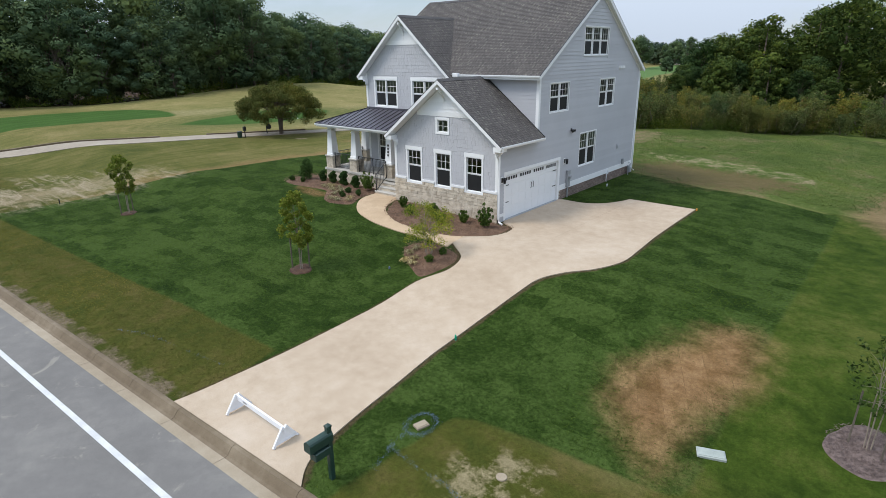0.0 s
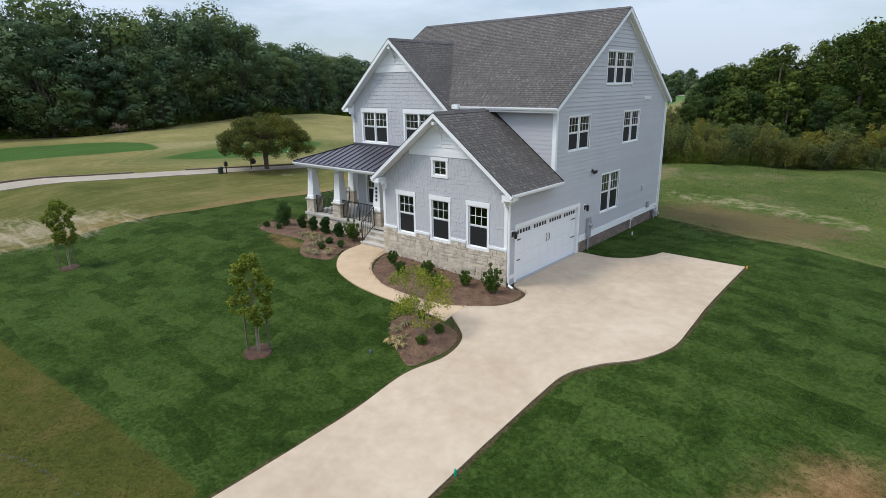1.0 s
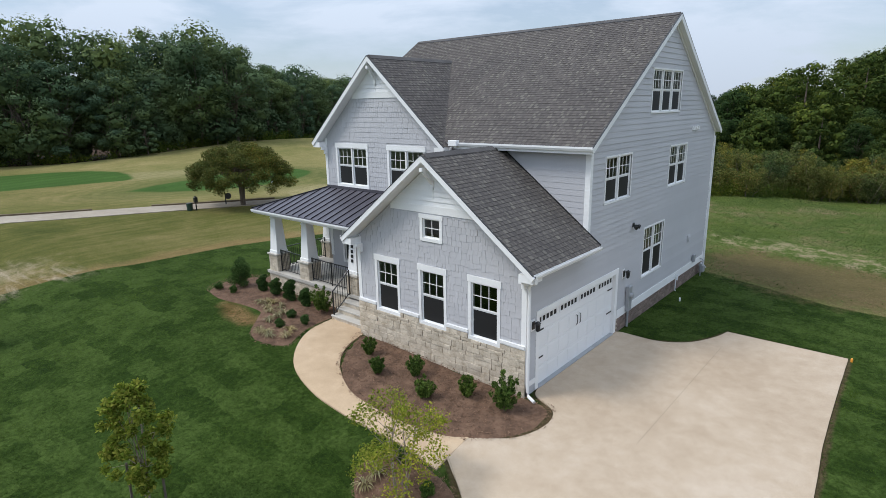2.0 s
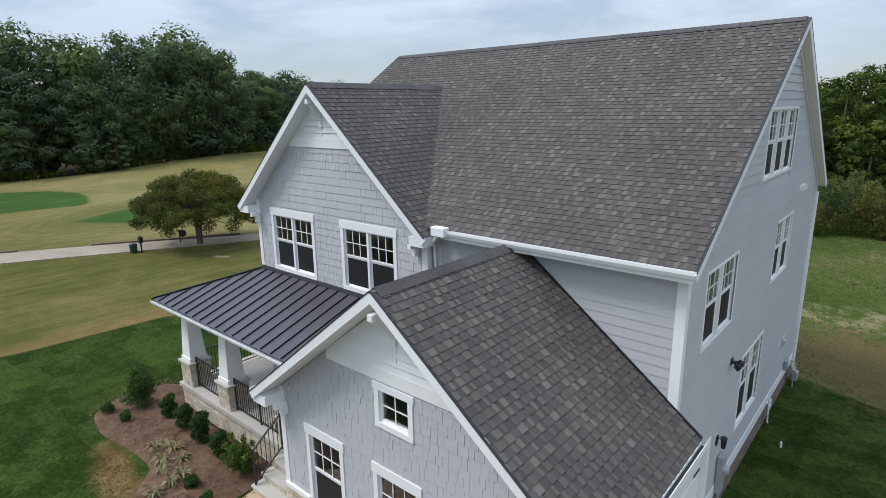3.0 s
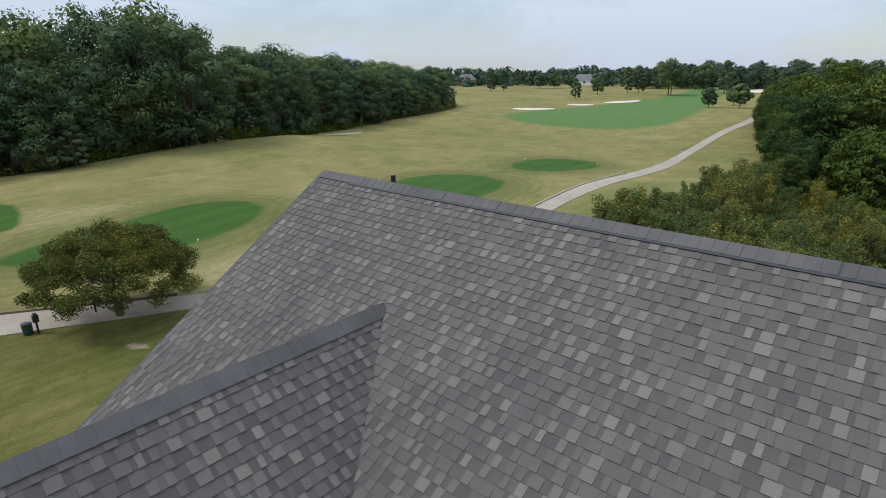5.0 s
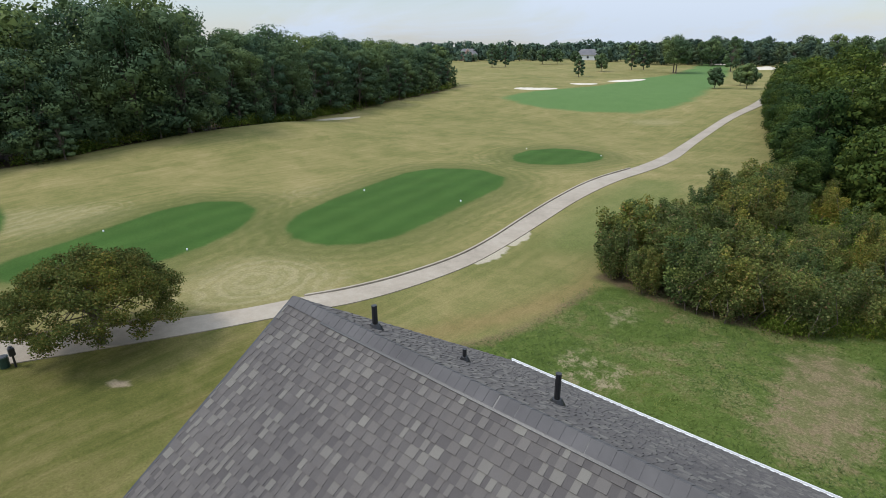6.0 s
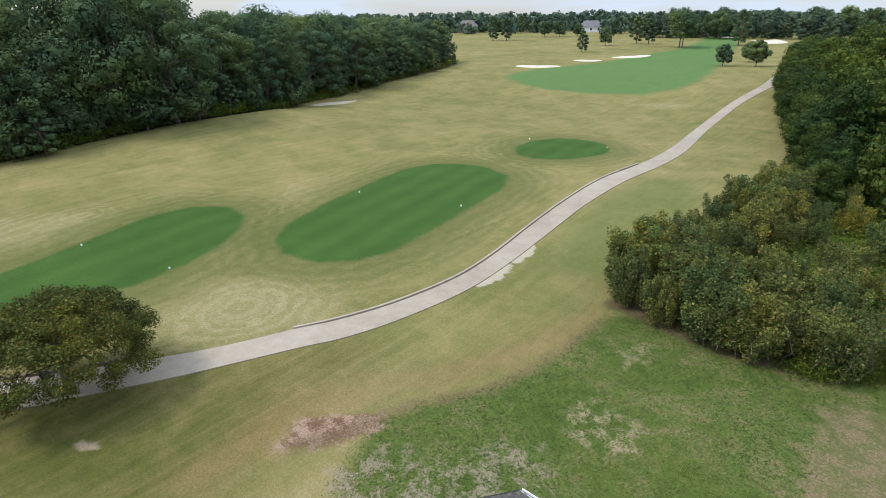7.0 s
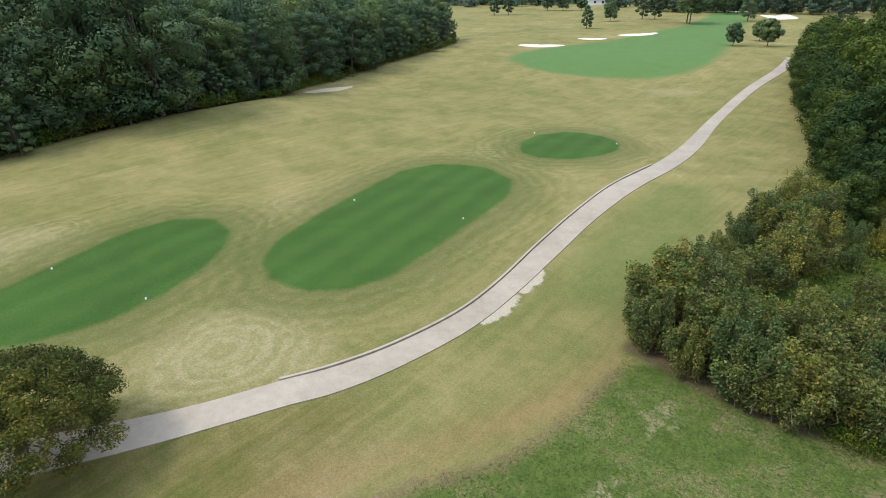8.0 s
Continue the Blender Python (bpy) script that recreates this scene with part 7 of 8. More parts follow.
def tree_shapes():
    shapes = {"broad": [], "pine": [], "bush": [], "tall": []}
    rng = np.random.default_rng(7)
    for k in range(4):
        bl = lumps(rng, 32, 0.38, 0.10, 0.94, 0.128)
        shapes["broad"].append((bl, 4600))
    for k in range(4):
        bl = []
        for i in range(24):
            z = 0.12 + 0.82 * (i + 0.5) / 24
            r = 0.25 * (1 - ((z - 0.42) / 0.62) ** 2) if z > 0.42 else 0.25 * (0.72 + 0.28 * z / 0.42)
            a = i * 2.399
            bl.append((math.cos(a) * r * rng.uniform(0.45, 0.95), math.sin(a) * r * rng.uniform(0.45, 0.95), z, 0.085 * rng.uniform(0.8, 1.3), 0.65))
        shapes["pine"].append((bl, 4600))
    for k in range(5):
        # upright sprays on bare stems, uneven in height
        bl = []
        for i in range(9):
            a, r = i * 2.399 + k, 0.30 * math.sqrt((i + 0.4) / 9)
            top = rng.uniform(0.62, 1.02) - 0.45 * r
            foot = rng.uniform(0.10, 0.24)
            for j in range(4):
                f = (j + 0.5) / 4
                bl.append((math.cos(a) * r * (0.7 + 0.5 * f) + rng.normal(0, 0.02), math.sin(a) * r * (0.7 + 0.5 * f) + rng.normal(0, 0.02), foot + (top - foot) * f, rng.uniform(0.095, 0.135) * (1.15 - 0.5 * f), 1.15))
        shapes["bush"].append((bl, 2600))
    return shapes


SHAPES = tree_shapes()


def scaled(blobs, s):
    return [(x * s, y * s, z * s, r * s, f) for x, y, z, r, f in blobs]


def woodland(kind, material, spots, label, category, group, base, seed, bark=None, size=0.50, leaves=None, feet=((0.0, 0.0),)):
    """Stand of trees: a few built, the rest copies turned and scaled. spots: (x, y, height)."""
    rng = random.Random(seed)
    built = []
    for k, (bl, n) in enumerate(SHAPES[kind]):
        r = make_tree("tree", material, bark or M_BARK, scaled(bl, base), leaves or n, size, (base * (0.014 if len(feet) == 1 else 0.006), list(feet)), seed * 10 + k, label, category, limbs=kind != "bush")
        tagged(r, group=group)
        built.append(r)
    used = set()
    for i, (x, y, h) in enumerate(spots):
        k = rng.randrange(len(built))
        s = h / base
        m = Matrix.LocRotScale((x, y, gz(x, y)), Euler((rng.uniform(-0.04, 0.04), rng.uniform(-0.04, 0.04), rng.uniform(0, 6.28))), (s * rng.uniform(0.9, 1.25), s * rng.uniform(0.9, 1.25), s))
        if k not in used:
            used.add(k)
            built[k].matrix_basis = m
        else:
            c = copy_thing(built[k], Matrix())
            c.matrix_basis = m
    for k, r in enumerate(built):
        if k not in used:
            r.matrix_basis = pose(-118 - 3 * k, 70 + 5 * k, 0)


def along(points, gap, rng, jitter):
    out = []
    P = catmull(points, 12)
    left = 0.0
    for a, b in zip(P, P[1:]):
        d = float(np.linalg.norm(b - a))
        while left < d:
            q = a + (b - a) * left / d
            out.append((q[0] + rng.uniform(-jitter, jitter), q[1] + rng.uniform(-jitter, jitter)))
            left += gap * rng.uniform(0.75, 1.3)
        left -= d
    return out


# the wood along the far side of the golf course
TREELINE = [(-150, -62), (-128, -36), (-107, -10), (-97, 6), (-87.5, 20), (-87, 32), (-87.5, 48), (-91.5, 60), (-97.5, 70), (-100.5, 82), (-113.5, 114), (-124, 143)]


def wood_height(y):
    return float(np.interp(y, [-60, 0, 12, 22, 28, 35, 42, 50, 58, 72, 90, 110, 145], [21.8, 21.8, 21.5, 20.7, 20.0, 22.6, 19.8, 18.2, 16.8, 16.2, 15.4, 14.0, 13.0]))


def wood_mass(name, spots, leaves, size, material, seed, label, inner=44):
    """Trees behind the first row, which show as one body of foliage: lumps of leaves and a stem each."""
    g = np.random.default_rng(seed)
    pts, bm, cores = [], bmesh.new(), []
    for x, y, h in spots:
        bl = SHAPES["pine" if g.random() < 0.35 else "broad"][g.integers(4)][0]
        p = blob_points(g, scaled(bl, h), leaves)
        a = g.uniform(0, 6.28)
        c, s_ = math.cos(a), math.sin(a)
        w = g.uniform(0.95, 1.25)
        cores += [((u * c - v * s_) * h * w + x, (u * s_ + v * c) * h * w + y, q * h + gz(x, y), r * h, f) for u, v, q, r, f in bl]
        pts.append(np.stack([(p[:, 0] * c - p[:, 1] * s_) * w + x, (p[:, 0] * s_ + p[:, 1] * c) * w + y, p[:, 2] + gz(x, y), p[:, 3] * c - p[:, 4] * s_, p[:, 3] * s_ + p[:, 4] * c, p[:, 5]], 1))
        tube(bm, [(x, y, gz(x, y) - 0.2), (x, y, gz(x, y) + h * 0.45), (x, y, gz(x, y) + h * 0.85)], [h * 0.016, h * 0.012, h * 0.004], 5)
    pts = np.concatenate(pts)
    ob = new(name, leaf_mesh(name, leaf_cards(pts, size, g, 0.35, 0.6), material, leafy_cores(cores, inner, seed), pts[:, 3:] + g.normal(0, 0.12, (len(pts), 3))))
    tagged(ob, label, "woods", kind="stuff")
    st = part("stems", bm, M_BARK, ob)
    return ob


rng = random.Random(3)
front_row, pines, mass, mass_far = [], [], [], []
for row, (gap, back) in enumerate(((4.4, 0.0), (5.2, 5.5), (5.4, 11.5))):
    for x, y in along([(px - back, py - back * 0.15) for px, py in TREELINE], gap, rng, 1.7):
        h = wood_height(y) * (rng.uniform(0.55, 0.84) if row == 0 else rng.uniform(0.84, 1.0))
        if row:
            (mass if rng.random() < 0.5 else mass_far).append((x, y, h))
        else:
            (pines if rng.random() < (0.55 if y > 35 else 0.35) else front_row).append((x, y, h))
woodland("broad", LEAF_DARK, front_row, "tall dense dark green woodland tree", "tree", "woodland edge", 17.0, 1, size=0.36, leaves=6000)
woodland("pine", LEAF_PINE, pines, "tall dark green pine in the woodland edge", "pine tree", "woodland edge", 17.0, 2, size=0.34, leaves=6000)
wood_mass("woodland", mass, 3300, 0.46, LEAF_DARK, 21, "deep dark green wood behind the golf course")
wood_mass("woodland", mass_far, 3300, 0.46, LEAF_PINE, 22, "deep dark pine wood behind the golf course")
low_row = [(x + 1.5, y, rng.uniform(3.0, 7.5)) for x, y in along([(px + 1.2, py) for px, py in TREELINE[2:]], 12.0, rng, 2.5)]
dense = [(x, y, rng.uniform(7.0, 11.0)) for x, y in along([(px - 5, py) for px, py in TREELINE], 4.5, rng, 1.5)]
wood_mass("undergrowth", dense, 900, 0.7, LEAF_DARK, 24, "dense shaded undergrowth deep in the wood", 14)
woodland("pine", LEAF_DARK, low_row, "low dark green tree at the foot of the wood", "tree", "woodland undergrowth", 5.0, 3, size=0.30, leaves=2200)



def edge_brush():
    """Low brush and seedlings along the foot of the wood, too many to count."""
    g = np.random.default_rng(31)
    line = np.array(catmull(TREELINE[3:], 40))
    n = 900
    spot = line[g.integers(0, len(line), n)] + np.stack([g.uniform(-1.5, 2.6, n), g.normal(0, 0.8, n)], 1)
    stand = 0.5 + 0.5 * np.sin(spot[:, 1] * 0.41) * np.sin(spot[:, 1] * 0.17 + 1.0)
    spot = spot[g.random(n) < 0.15 + 0.85 * stand]
    tall_ = g.uniform(0.5, 1.9, len(spot))
    base = np.stack([spot[:, 0], spot[:, 1], ground_z(spot[:, 0], spot[:, 1])], 1)
    many = np.repeat(base, 46, 0)
    up = np.repeat(tall_, 46)
    many = many + np.stack([g.normal(0, 0.5, len(many)), g.normal(0, 0.5, len(many)), g.uniform(0, 1, len(many)) ** 0.8 * up], 1)
    ob = new("edge_brush", leaf_mesh("edge_brush", leaf_cards(many, 0.30, g, 0.7, 0.45), LEAF_WEED))
    tagged(ob, "low green brush along the foot of the wood", "brush", kind="stuff")


edge_brush()

# woods and thicket on the other side
rng = random.Random(5)
thicket, young, tall = [], [], []
EDGE = [(-18.4, 36.2), (-15.5, 35.6), (-12.4, 35.4), (-10.0, 35.9), (-8.0, 36.4), (-4, 39.6), (1, 43.6), (6.5, 47.6), (14, 50), (24, 50.5), (40, 49.5)]
for x, y in along(EDGE[:5], 1.25, rng, 0.5):
    thicket.append((x, y, rng.uniform(2.8, 4.5)))
for x, y in along([(px - 0.3, py + 2.2) for px, py in EDGE[:5]], 1.5, rng, 0.7):
    thicket.append((x, y, rng.uniform(3.4, 5.2)))
for x, y in along([(px - 0.4, py + 4.8) for px, py in EDGE[:5]], 1.9, rng, 0.9):
    thicket.append((x, y, rng.uniform(3.2, 5.0)))
for x, y in along([(-18.2, 37), (-18.4, 42), (-18.0, 48), (-17.4, 55), (-16.6, 63)], 1.8, rng, 0.7):
    thicket.append((x, y, rng.uniform(2.8, 4.6)))
for x, y in along([(-15.6, 46), (-15.0, 55), (-14.6, 63)], 2.4, rng, 1.0):
    thicket.append((x, y, rng.uniform(3.0, 5.0)))
for x, y in along(EDGE[4:], 2.1, rng, 0.9):
    thicket.append((x, y, rng.uniform(2.2, 4.0)))
for x, y in along([(px, py + 3.5) for px, py in EDGE[5:]], 2.8, rng, 1.4):
    thicket.append((x, y, rng.uniform(2.8, 5.0)))
for _ in range(46):
    thicket.append((rng.uniform(-13, 5), rng.uniform(42.5, 58), rng.uniform(2.2, 4.0)))
for _ in range(14):
    thicket.append((rng.uniform(-16, 30), rng.uniform(50, 72), rng.uniform(1.6, 3.2)))


def wood_rise(x, y):
    """The wood is low along the course and rises behind it."""
    top = float(np.interp((x - 11) / (y + 17), [-0.325, -0.289, -0.279, -0.264, -0.243, -0.203, -0.188, -0.172, -0.158, -0.137, -0.116, -0.092, 0.09], [5.5, 7.8, 10.8, 12.8, 13.6, 14.0, 13.8, 17.4, 18.2, 16.0, 14.8, 16.6, 17.0]))
    return 7.6 + 1.09 * (top - 7.4) * math.hypot(x - 11, y + 17) / 120.0



WOOD_EDGE = [(-14.5, 61), (-16.6, 70), (-20.2, 86), (-25.8, 106), (-30.8, 126), (-34.2, 146), (-36, 165)]
for k, (back, gap) in enumerate(((2.2, 3.1), (6.5, 3.8), (12, 4.8))):
    for x, y in along([(px + back, py) for px, py in WOOD_EDGE], gap, rng, 0.9):
        h = rng.uniform(8.0, 11.5) * (0.85 + 0.15 * k) * (1.0 if y > 74 else 0.58)
        h = min(h, wood_rise(x, y) * rng.uniform(0.85, 1.0))
        (tall if k else young).append((x, y, h))
for _ in range(58):
    x, y = rng.uniform(-8, 75), rng.uniform(74, 150)
    tall.append((x, y, wood_rise(x, y) * rng.uniform(0.78, 1.02)))
for x, y in along([(22, 64), (32, 59), (44, 57), (60, 52), (74, 46)], 4.0, rng, 2.0):
    tall.append((x, y, rng.uniform(8, 12)))
for _ in range(30):
    young.append((rng.uniform(1, 46), rng.uniform(57, 76), rng.uniform(4.5, 7.5)))
for _ in range(7):
    young.append((rng.uniform(-13, 0), rng.uniform(68, 80), rng.uniform(5.0, 7.0)))
woodland("bush", LEAF_BUSH, thicket, "dense green thicket bush with bare lower stems", "bush", "thicket", 4.0, 4, M_BARK, size=0.14, leaves=5200, feet=((0.1, 0.0), (-0.5, 0.3), (0.45, 0.4), (0.3, -0.55), (-0.4, -0.45), (0.7, -0.1)))
woodland("broad", LEAF_MID, young, "young green broad-leaved tree beside the path", "tree", "young woodland", 9.0, 5, size=0.27, leaves=5200)
wood_mass("young_wood", tall, 2000, 0.40, LEAF_MID, 23, "tall green broad-leaved wood beyond the meadow")


def weeds():
    """Rank weeds of the unmown meadow, too many to count."""
    g = np.random.default_rng(9)
    pts = []
    n = 6600
    x, y = g.uniform(-19, 42, n), g.uniform(36, 76, n)
    keep = y > np.interp(x, [p[0] for p in EDGE], [p[1] for p in EDGE]) + np.where(x < -9, 3.0, 0.0)
    x, y = x[keep], y[keep]
    h = g.uniform(0.5, 1.5, len(x))
    z = ground_z(x, y)
    c = np.stack([x, y, z], 1)
    every = np.repeat(c, 12, 0)
    hh = np.repeat(h, 12)
    m = len(every)
    every = every + np.stack([g.normal(0, 0.42, m), g.normal(0, 0.42, m), g.uniform(0, 1, m) * hh], 1)
    p = leaf_cards(every, 0.26, g, 0.9, 0.34)
    # rank growth at the foot of the thicket
    foot = np.array(catmull(EDGE[:8], 60))
    foot = foot[foot[:, 0] > -9.5]
    foot = foot[g.integers(0, len(foot), 900)] + g.normal(0, 0.35, (900, 2)) + np.array([0.0, -0.7])
    tall_ = np.repeat(np.interp(foot[:, 0], [-18, -11, -8, 2], [0.12, 0.15, 1.1, 1.1]) * g.uniform(0.5, 1.2, 900), 14)
    low = np.repeat(np.stack([foot[:, 0], foot[:, 1], ground_z(foot[:, 0], foot[:, 1])], 1), 14, 0)
    low = low + np.stack([g.normal(0, 0.16, len(low)), g.normal(0, 0.16, len(low)), g.uniform(0, 1, len(low)) * tall_], 1)
    p = np.concatenate([p, leaf_cards(low, 0.15, g, 1.1, 0.3)])
    ob = new("meadow_weeds", leaf_mesh("meadow_weeds", p, LEAF_WEED))
    tagged(ob, "rank yellow-green meadow weeds before the wood", "weeds", kind="stuff")


weeds()


def far_woods():
    """Woods on the horizon: clumps of foliage on rising stems, too many to count."""
    g = np.random.default_rng(12)
    blobs = []
    for ring, (dist, height, gap) in enumerate(((372, 9.0, 5.0), (395, 10.0, 6.0), (430, 10.0, 8.0), (520, 11.0, 10.0), (660, 12.5, 13.0))):
        a = -0.85
        while a < 1.15:
            r = dist * g.uniform(0.95, 1.06)
            x, y = -r * math.sin(a + 0.66 - 0.02), r * math.cos(a + 0.66 - 0.02)
            h = height * g.uniform(0.6, 1.15)
            for _ in range(8):
                blobs.append((x + g.normal(0, 2.4), y + g.normal(0, 2.4), gz(x, y) + h * g.uniform(0.05, 0.85), h * 0.26, 0.8))
            a += gap / dist * g.uniform(0.7, 1.2)
    p = leaf_cards(blob_points(g, blobs, len(blobs) * 10), 2.5, g, 0.3, 0.7)
    tagged(new("far_woods", leaf_mesh("far_woods", p, LEAF_HAZED, leafy_cores(blobs, 14))), "distant dark woods along the horizon", "woods", kind="stuff")
    blobs = []
    for dist, height, gap in ((820, 12, 15), (1050, 13, 19), (1400, 15, 26)):
        a = -0.9
        while a < 1.2:
            r = dist * g.uniform(0.95, 1.06)
            x, y = -r * math.sin(a + 0.64), r * math.cos(a + 0.64)
            h = height * g.uniform(0.75, 1.15)
            for _ in range(5):
                blobs.append((x + g.normal(0, 6), y + g.normal(0, 6), gz(x, y) + h * g.uniform(0.05, 0.8), h * 0.32, 0.8))
            a += gap / dist * g.uniform(0.7, 1.2)
    p = leaf_cards(blob_points(g, blobs, len(blobs) * 16), 5.0, g, 0.3, 0.7)
    tagged(new("horizon_woods", leaf_mesh("horizon_woods", p, LEAF_HAZED, leafy_cores(blobs, 14))), "woods on the horizon, haze put into their leaf colour", "woods", kind="stuff")


far_woods()

# unseen woods that close the place to the right and behind the road
# added to darken the reflections in the panes and dim the side light
rng = random.Random(17)
around = []
for i in range(96):
    a = radians(18 + 208 * (i + rng.random()) / 96)
    d = rng.uniform(105, 140)
    around.append((math.sin(a) * d + 8, math.cos(a) * d, rng.uniform(14, 20)))
wood_mass("surrounding_wood", around, 420, 1.7, LEAF_DARK, 29, "unseen green woods added around the road and the side yards", 12)

# single trees standing on the golf course
rng = np.random.default_rng(31)
single = [(-56.6, 179.0, 7.5, 0), (-55.0, 198.0, 8.0, 0), (-49.5, 184.0, 9.0, 0), (-113.1, 204.0, 9.5, 1), (-118.0, 232.0, 9.5, 0), (-176.0, 234.0, 13.0, 1), (-171.0, 238.0, 12.0, 1), (-174.0, 276.0, 11.0, 0), (-168.0, 281.0, 11.0, 0), (-161.0, 287.0, 9.0, 0), (-112.0, 248.0, 13.0, 1), (-108.0, 251.0, 12.0, 1), (-92.2, 243.0, 19.0, 2), (-90.4, 241.0, 18.0, 2), (-94.5, 296.0, 16.0, 2), (-101.0, 304.0, 15.0, 2), (-76.0, 261.5, 16.0, 1), (-62.0, 334.0, 17.0, 2), (-50.0, 326.0, 18.0, 2), (-40.0, 314.0, 18.0, 2), (-30.0, 302.0, 17.0, 2), (-131.0, 326.0, 14.0, 2), (-205.0, 300.0, 12.0, 1), (-214.0, 288.0, 11.0, 0)]
for i, (x, y, h, kind) in enumerate(single):
    bl = SHAPES["pine" if kind == 1 else "broad"][i % 4][0]
    h *= (0.76, 0.86, 0.74)[kind]
    if kind == 0:
        bl = [(a * 1.35, b * 1.35, 0.16 + c * 0.80, r, f) for a, b, c, r, f in bl]
    if kind == 2:
        bl = [(a * 1.3, b * 1.3, 0.26 + c * 0.74, r, f) for a, b, c, r, f in bl]
    t = make_tree("tree", LEAF_PINE if kind == 1 else LEAF_DARK, M_BARK, scaled(bl, h), 1500, 0.62, (h * 0.016, [(0.0, 0.0)]), 400 + i, "lone dark green tree standing on the golf course", "tree")
    tagged(t, group="golf course trees")
    t.location = (x, y, gz(x, y))

# the grove at the far end of the course
rng = random.Random(61)
grove = [(x, y, rng.uniform(8.0, 11.5)) for x, y in along([(-128, 296), (-108, 304), (-90, 309), (-76, 312), (-62, 313), (-48, 308)], 4.2, rng, 3.5)]
grove += [(x, y, rng.uniform(9.5, 13.5)) for x, y in along([(-126, 310), (-96, 322), (-70, 326), (-44, 320)], 6.5, rng, 4.0)]
woodland("broad", LEAF_HAZED, grove, "distant dark tree at the end of the golf course", "tree", "far grove", 14.0, 6, size=0.8, leaves=1300)

# the spreading tree beside the cart path
rng = np.random.default_rng(33)
blobs = []
for i in range(130):
    a, r = i * 2.399, 3.85 * math.sqrt((i + 0.5) / 130) * rng.uniform(0.9, 1.08)
    drop = rng.uniform(0.0, 1.0) ** 1.6
    blobs.append((math.cos(a) * r, math.sin(a) * r, 4.9 - 0.145 * r * r - drop * (1.6 - 0.2 * r), rng.uniform(0.40, 0.74), 0.75))
for i in range(26):
    a = i * 0.2417 + rng.uniform(-0.1, 0.1)
    blobs.append((math.cos(a) * rng.uniform(2.9, 3.7), math.sin(a) * rng.uniform(2.9, 3.7), rng.uniform(1.4, 2.6), rng.uniform(0.38, 0.62), 0.9))
path_tree = make_tree("tree", LEAF_MYRTLE, M_BARK, blobs, 64000, 0.12, (0.10, [(-0.09, 0.03), (0.08, 0.06), (0.02, -0.10), (-0.03, 0.11), (0.11, -0.05)]), 77, "spreading bronze-green tree beside the cart path", "tree")
path_tree.location = (-34.2, 11.8, gz(-34.2, 11.8))


def sapling(x, y, h, seed, ring, pale=False):
    """A staked young tree in its ring of mulch."""
    g = np.random.default_rng(seed)
    bl = []
    for i in range(42):
        f = (i + 0.5) / 42
        z = h * (0.36 + 0.62 * f) + g.normal(0, 0.06)
        r = 0.70 * math.sin(math.pi * (0.16 + 0.78 * f)) * g.uniform(0.35, 1.08)
        a = i * 2.399 + g.uniform(-0.3, 0.3)
        bl.append((math.cos(a) * r, math.sin(a) * r, z, g.uniform(0.10, 0.20), 1.1))
    t = make_tree("sapling", LEAF_MID if pale else LEAF_LIME, M_PALEBARK, bl, 700 if pale else 4600, 0.10, (0.016, [(0.0, 0.0), (0.07, 0.03), (-0.05, 0.06)]), seed, "nearly bare staked young tree" if pale else "staked young tree with yellow-green leaves", "sapling")
    tagged(t, group="lawn saplings")
    t.location = (x, y, gz(x, y))
    loop = [(x + math.cos(a) * ring * (1 + 0.1 * math.sin(3 * a + seed)), y + math.sin(a) * ring * (1 + 0.1 * math.cos(2 * a + seed))) for a in np.linspace(0, 6.283, 13)[:-1]]
    tagged(bed("mulch_ring", loop, 0.06, M_PALECHIP if pale else M_DARKMULCH, seed, rough=0.04), "round mulch ring at the foot of a sapling", "mulch ring", "mulch rings")
    for k in range(2):
        a = seed + k * 2.6
        px, py = x + math.cos(a) * 0.36, y + math.sin(a) * 0.36
        z = gz(px, py)
        sb = bmesh.new()
        beam(sb, (px, py, z - 0.2), (px + 0.03, py, z + 1.45), 0.04, 0.04, (0, 1, 0))
        st = part("stake", sb, M_STAKE, None)
        tagged(st, "weathered wooden stake beside a sapling", "stake", "sapling stakes")
        wb = bmesh.new()
        tube(wb, [(px + 0.02, py, z + 1.2), (x, y, z + 1.25)], [0.008, 0.008], 5)
        part("tie", wb, M_STAKE, st)


sapling(-3.85, -8.3, 3.2, 1, 0.50)
sapling(-18.6, -9.05, 3.2, 2, 0.45)
sapling(14.85, -6.7, 3.0, 3, 0.85, True)


def myrtle_bush():
    """Open multi-stemmed shrub with thin yellow-green foliage."""
    g = np.random.default_rng(50)
    bl = []
    for i in range(46):
        a, r = i * 2.399, 0.98 * math.sqrt((i + 0.5) / 46)
        bl.append((math.cos(a) * r, math.sin(a) * r, 1.75 - 0.35 * r + g.uniform(-0.85, 0.50), g.uniform(0.14, 0.28), 1.1))
    t = make_tree("shrub", LEAF_LIME, M_PALEBARK, bl, 5200, 0.062, (0.018, [(-0.14, 0.0), (0.1, 0.1), (0.06, -0.14), (-0.05, 0.12), (0.16, -0.03)]), 51, "open multi-stemmed shrub with yellowing leaves", "shrub")
    t.location = (-0.1, -4.7, gz(-0.1, -4.7) + 0.05)


myrtle_bush()


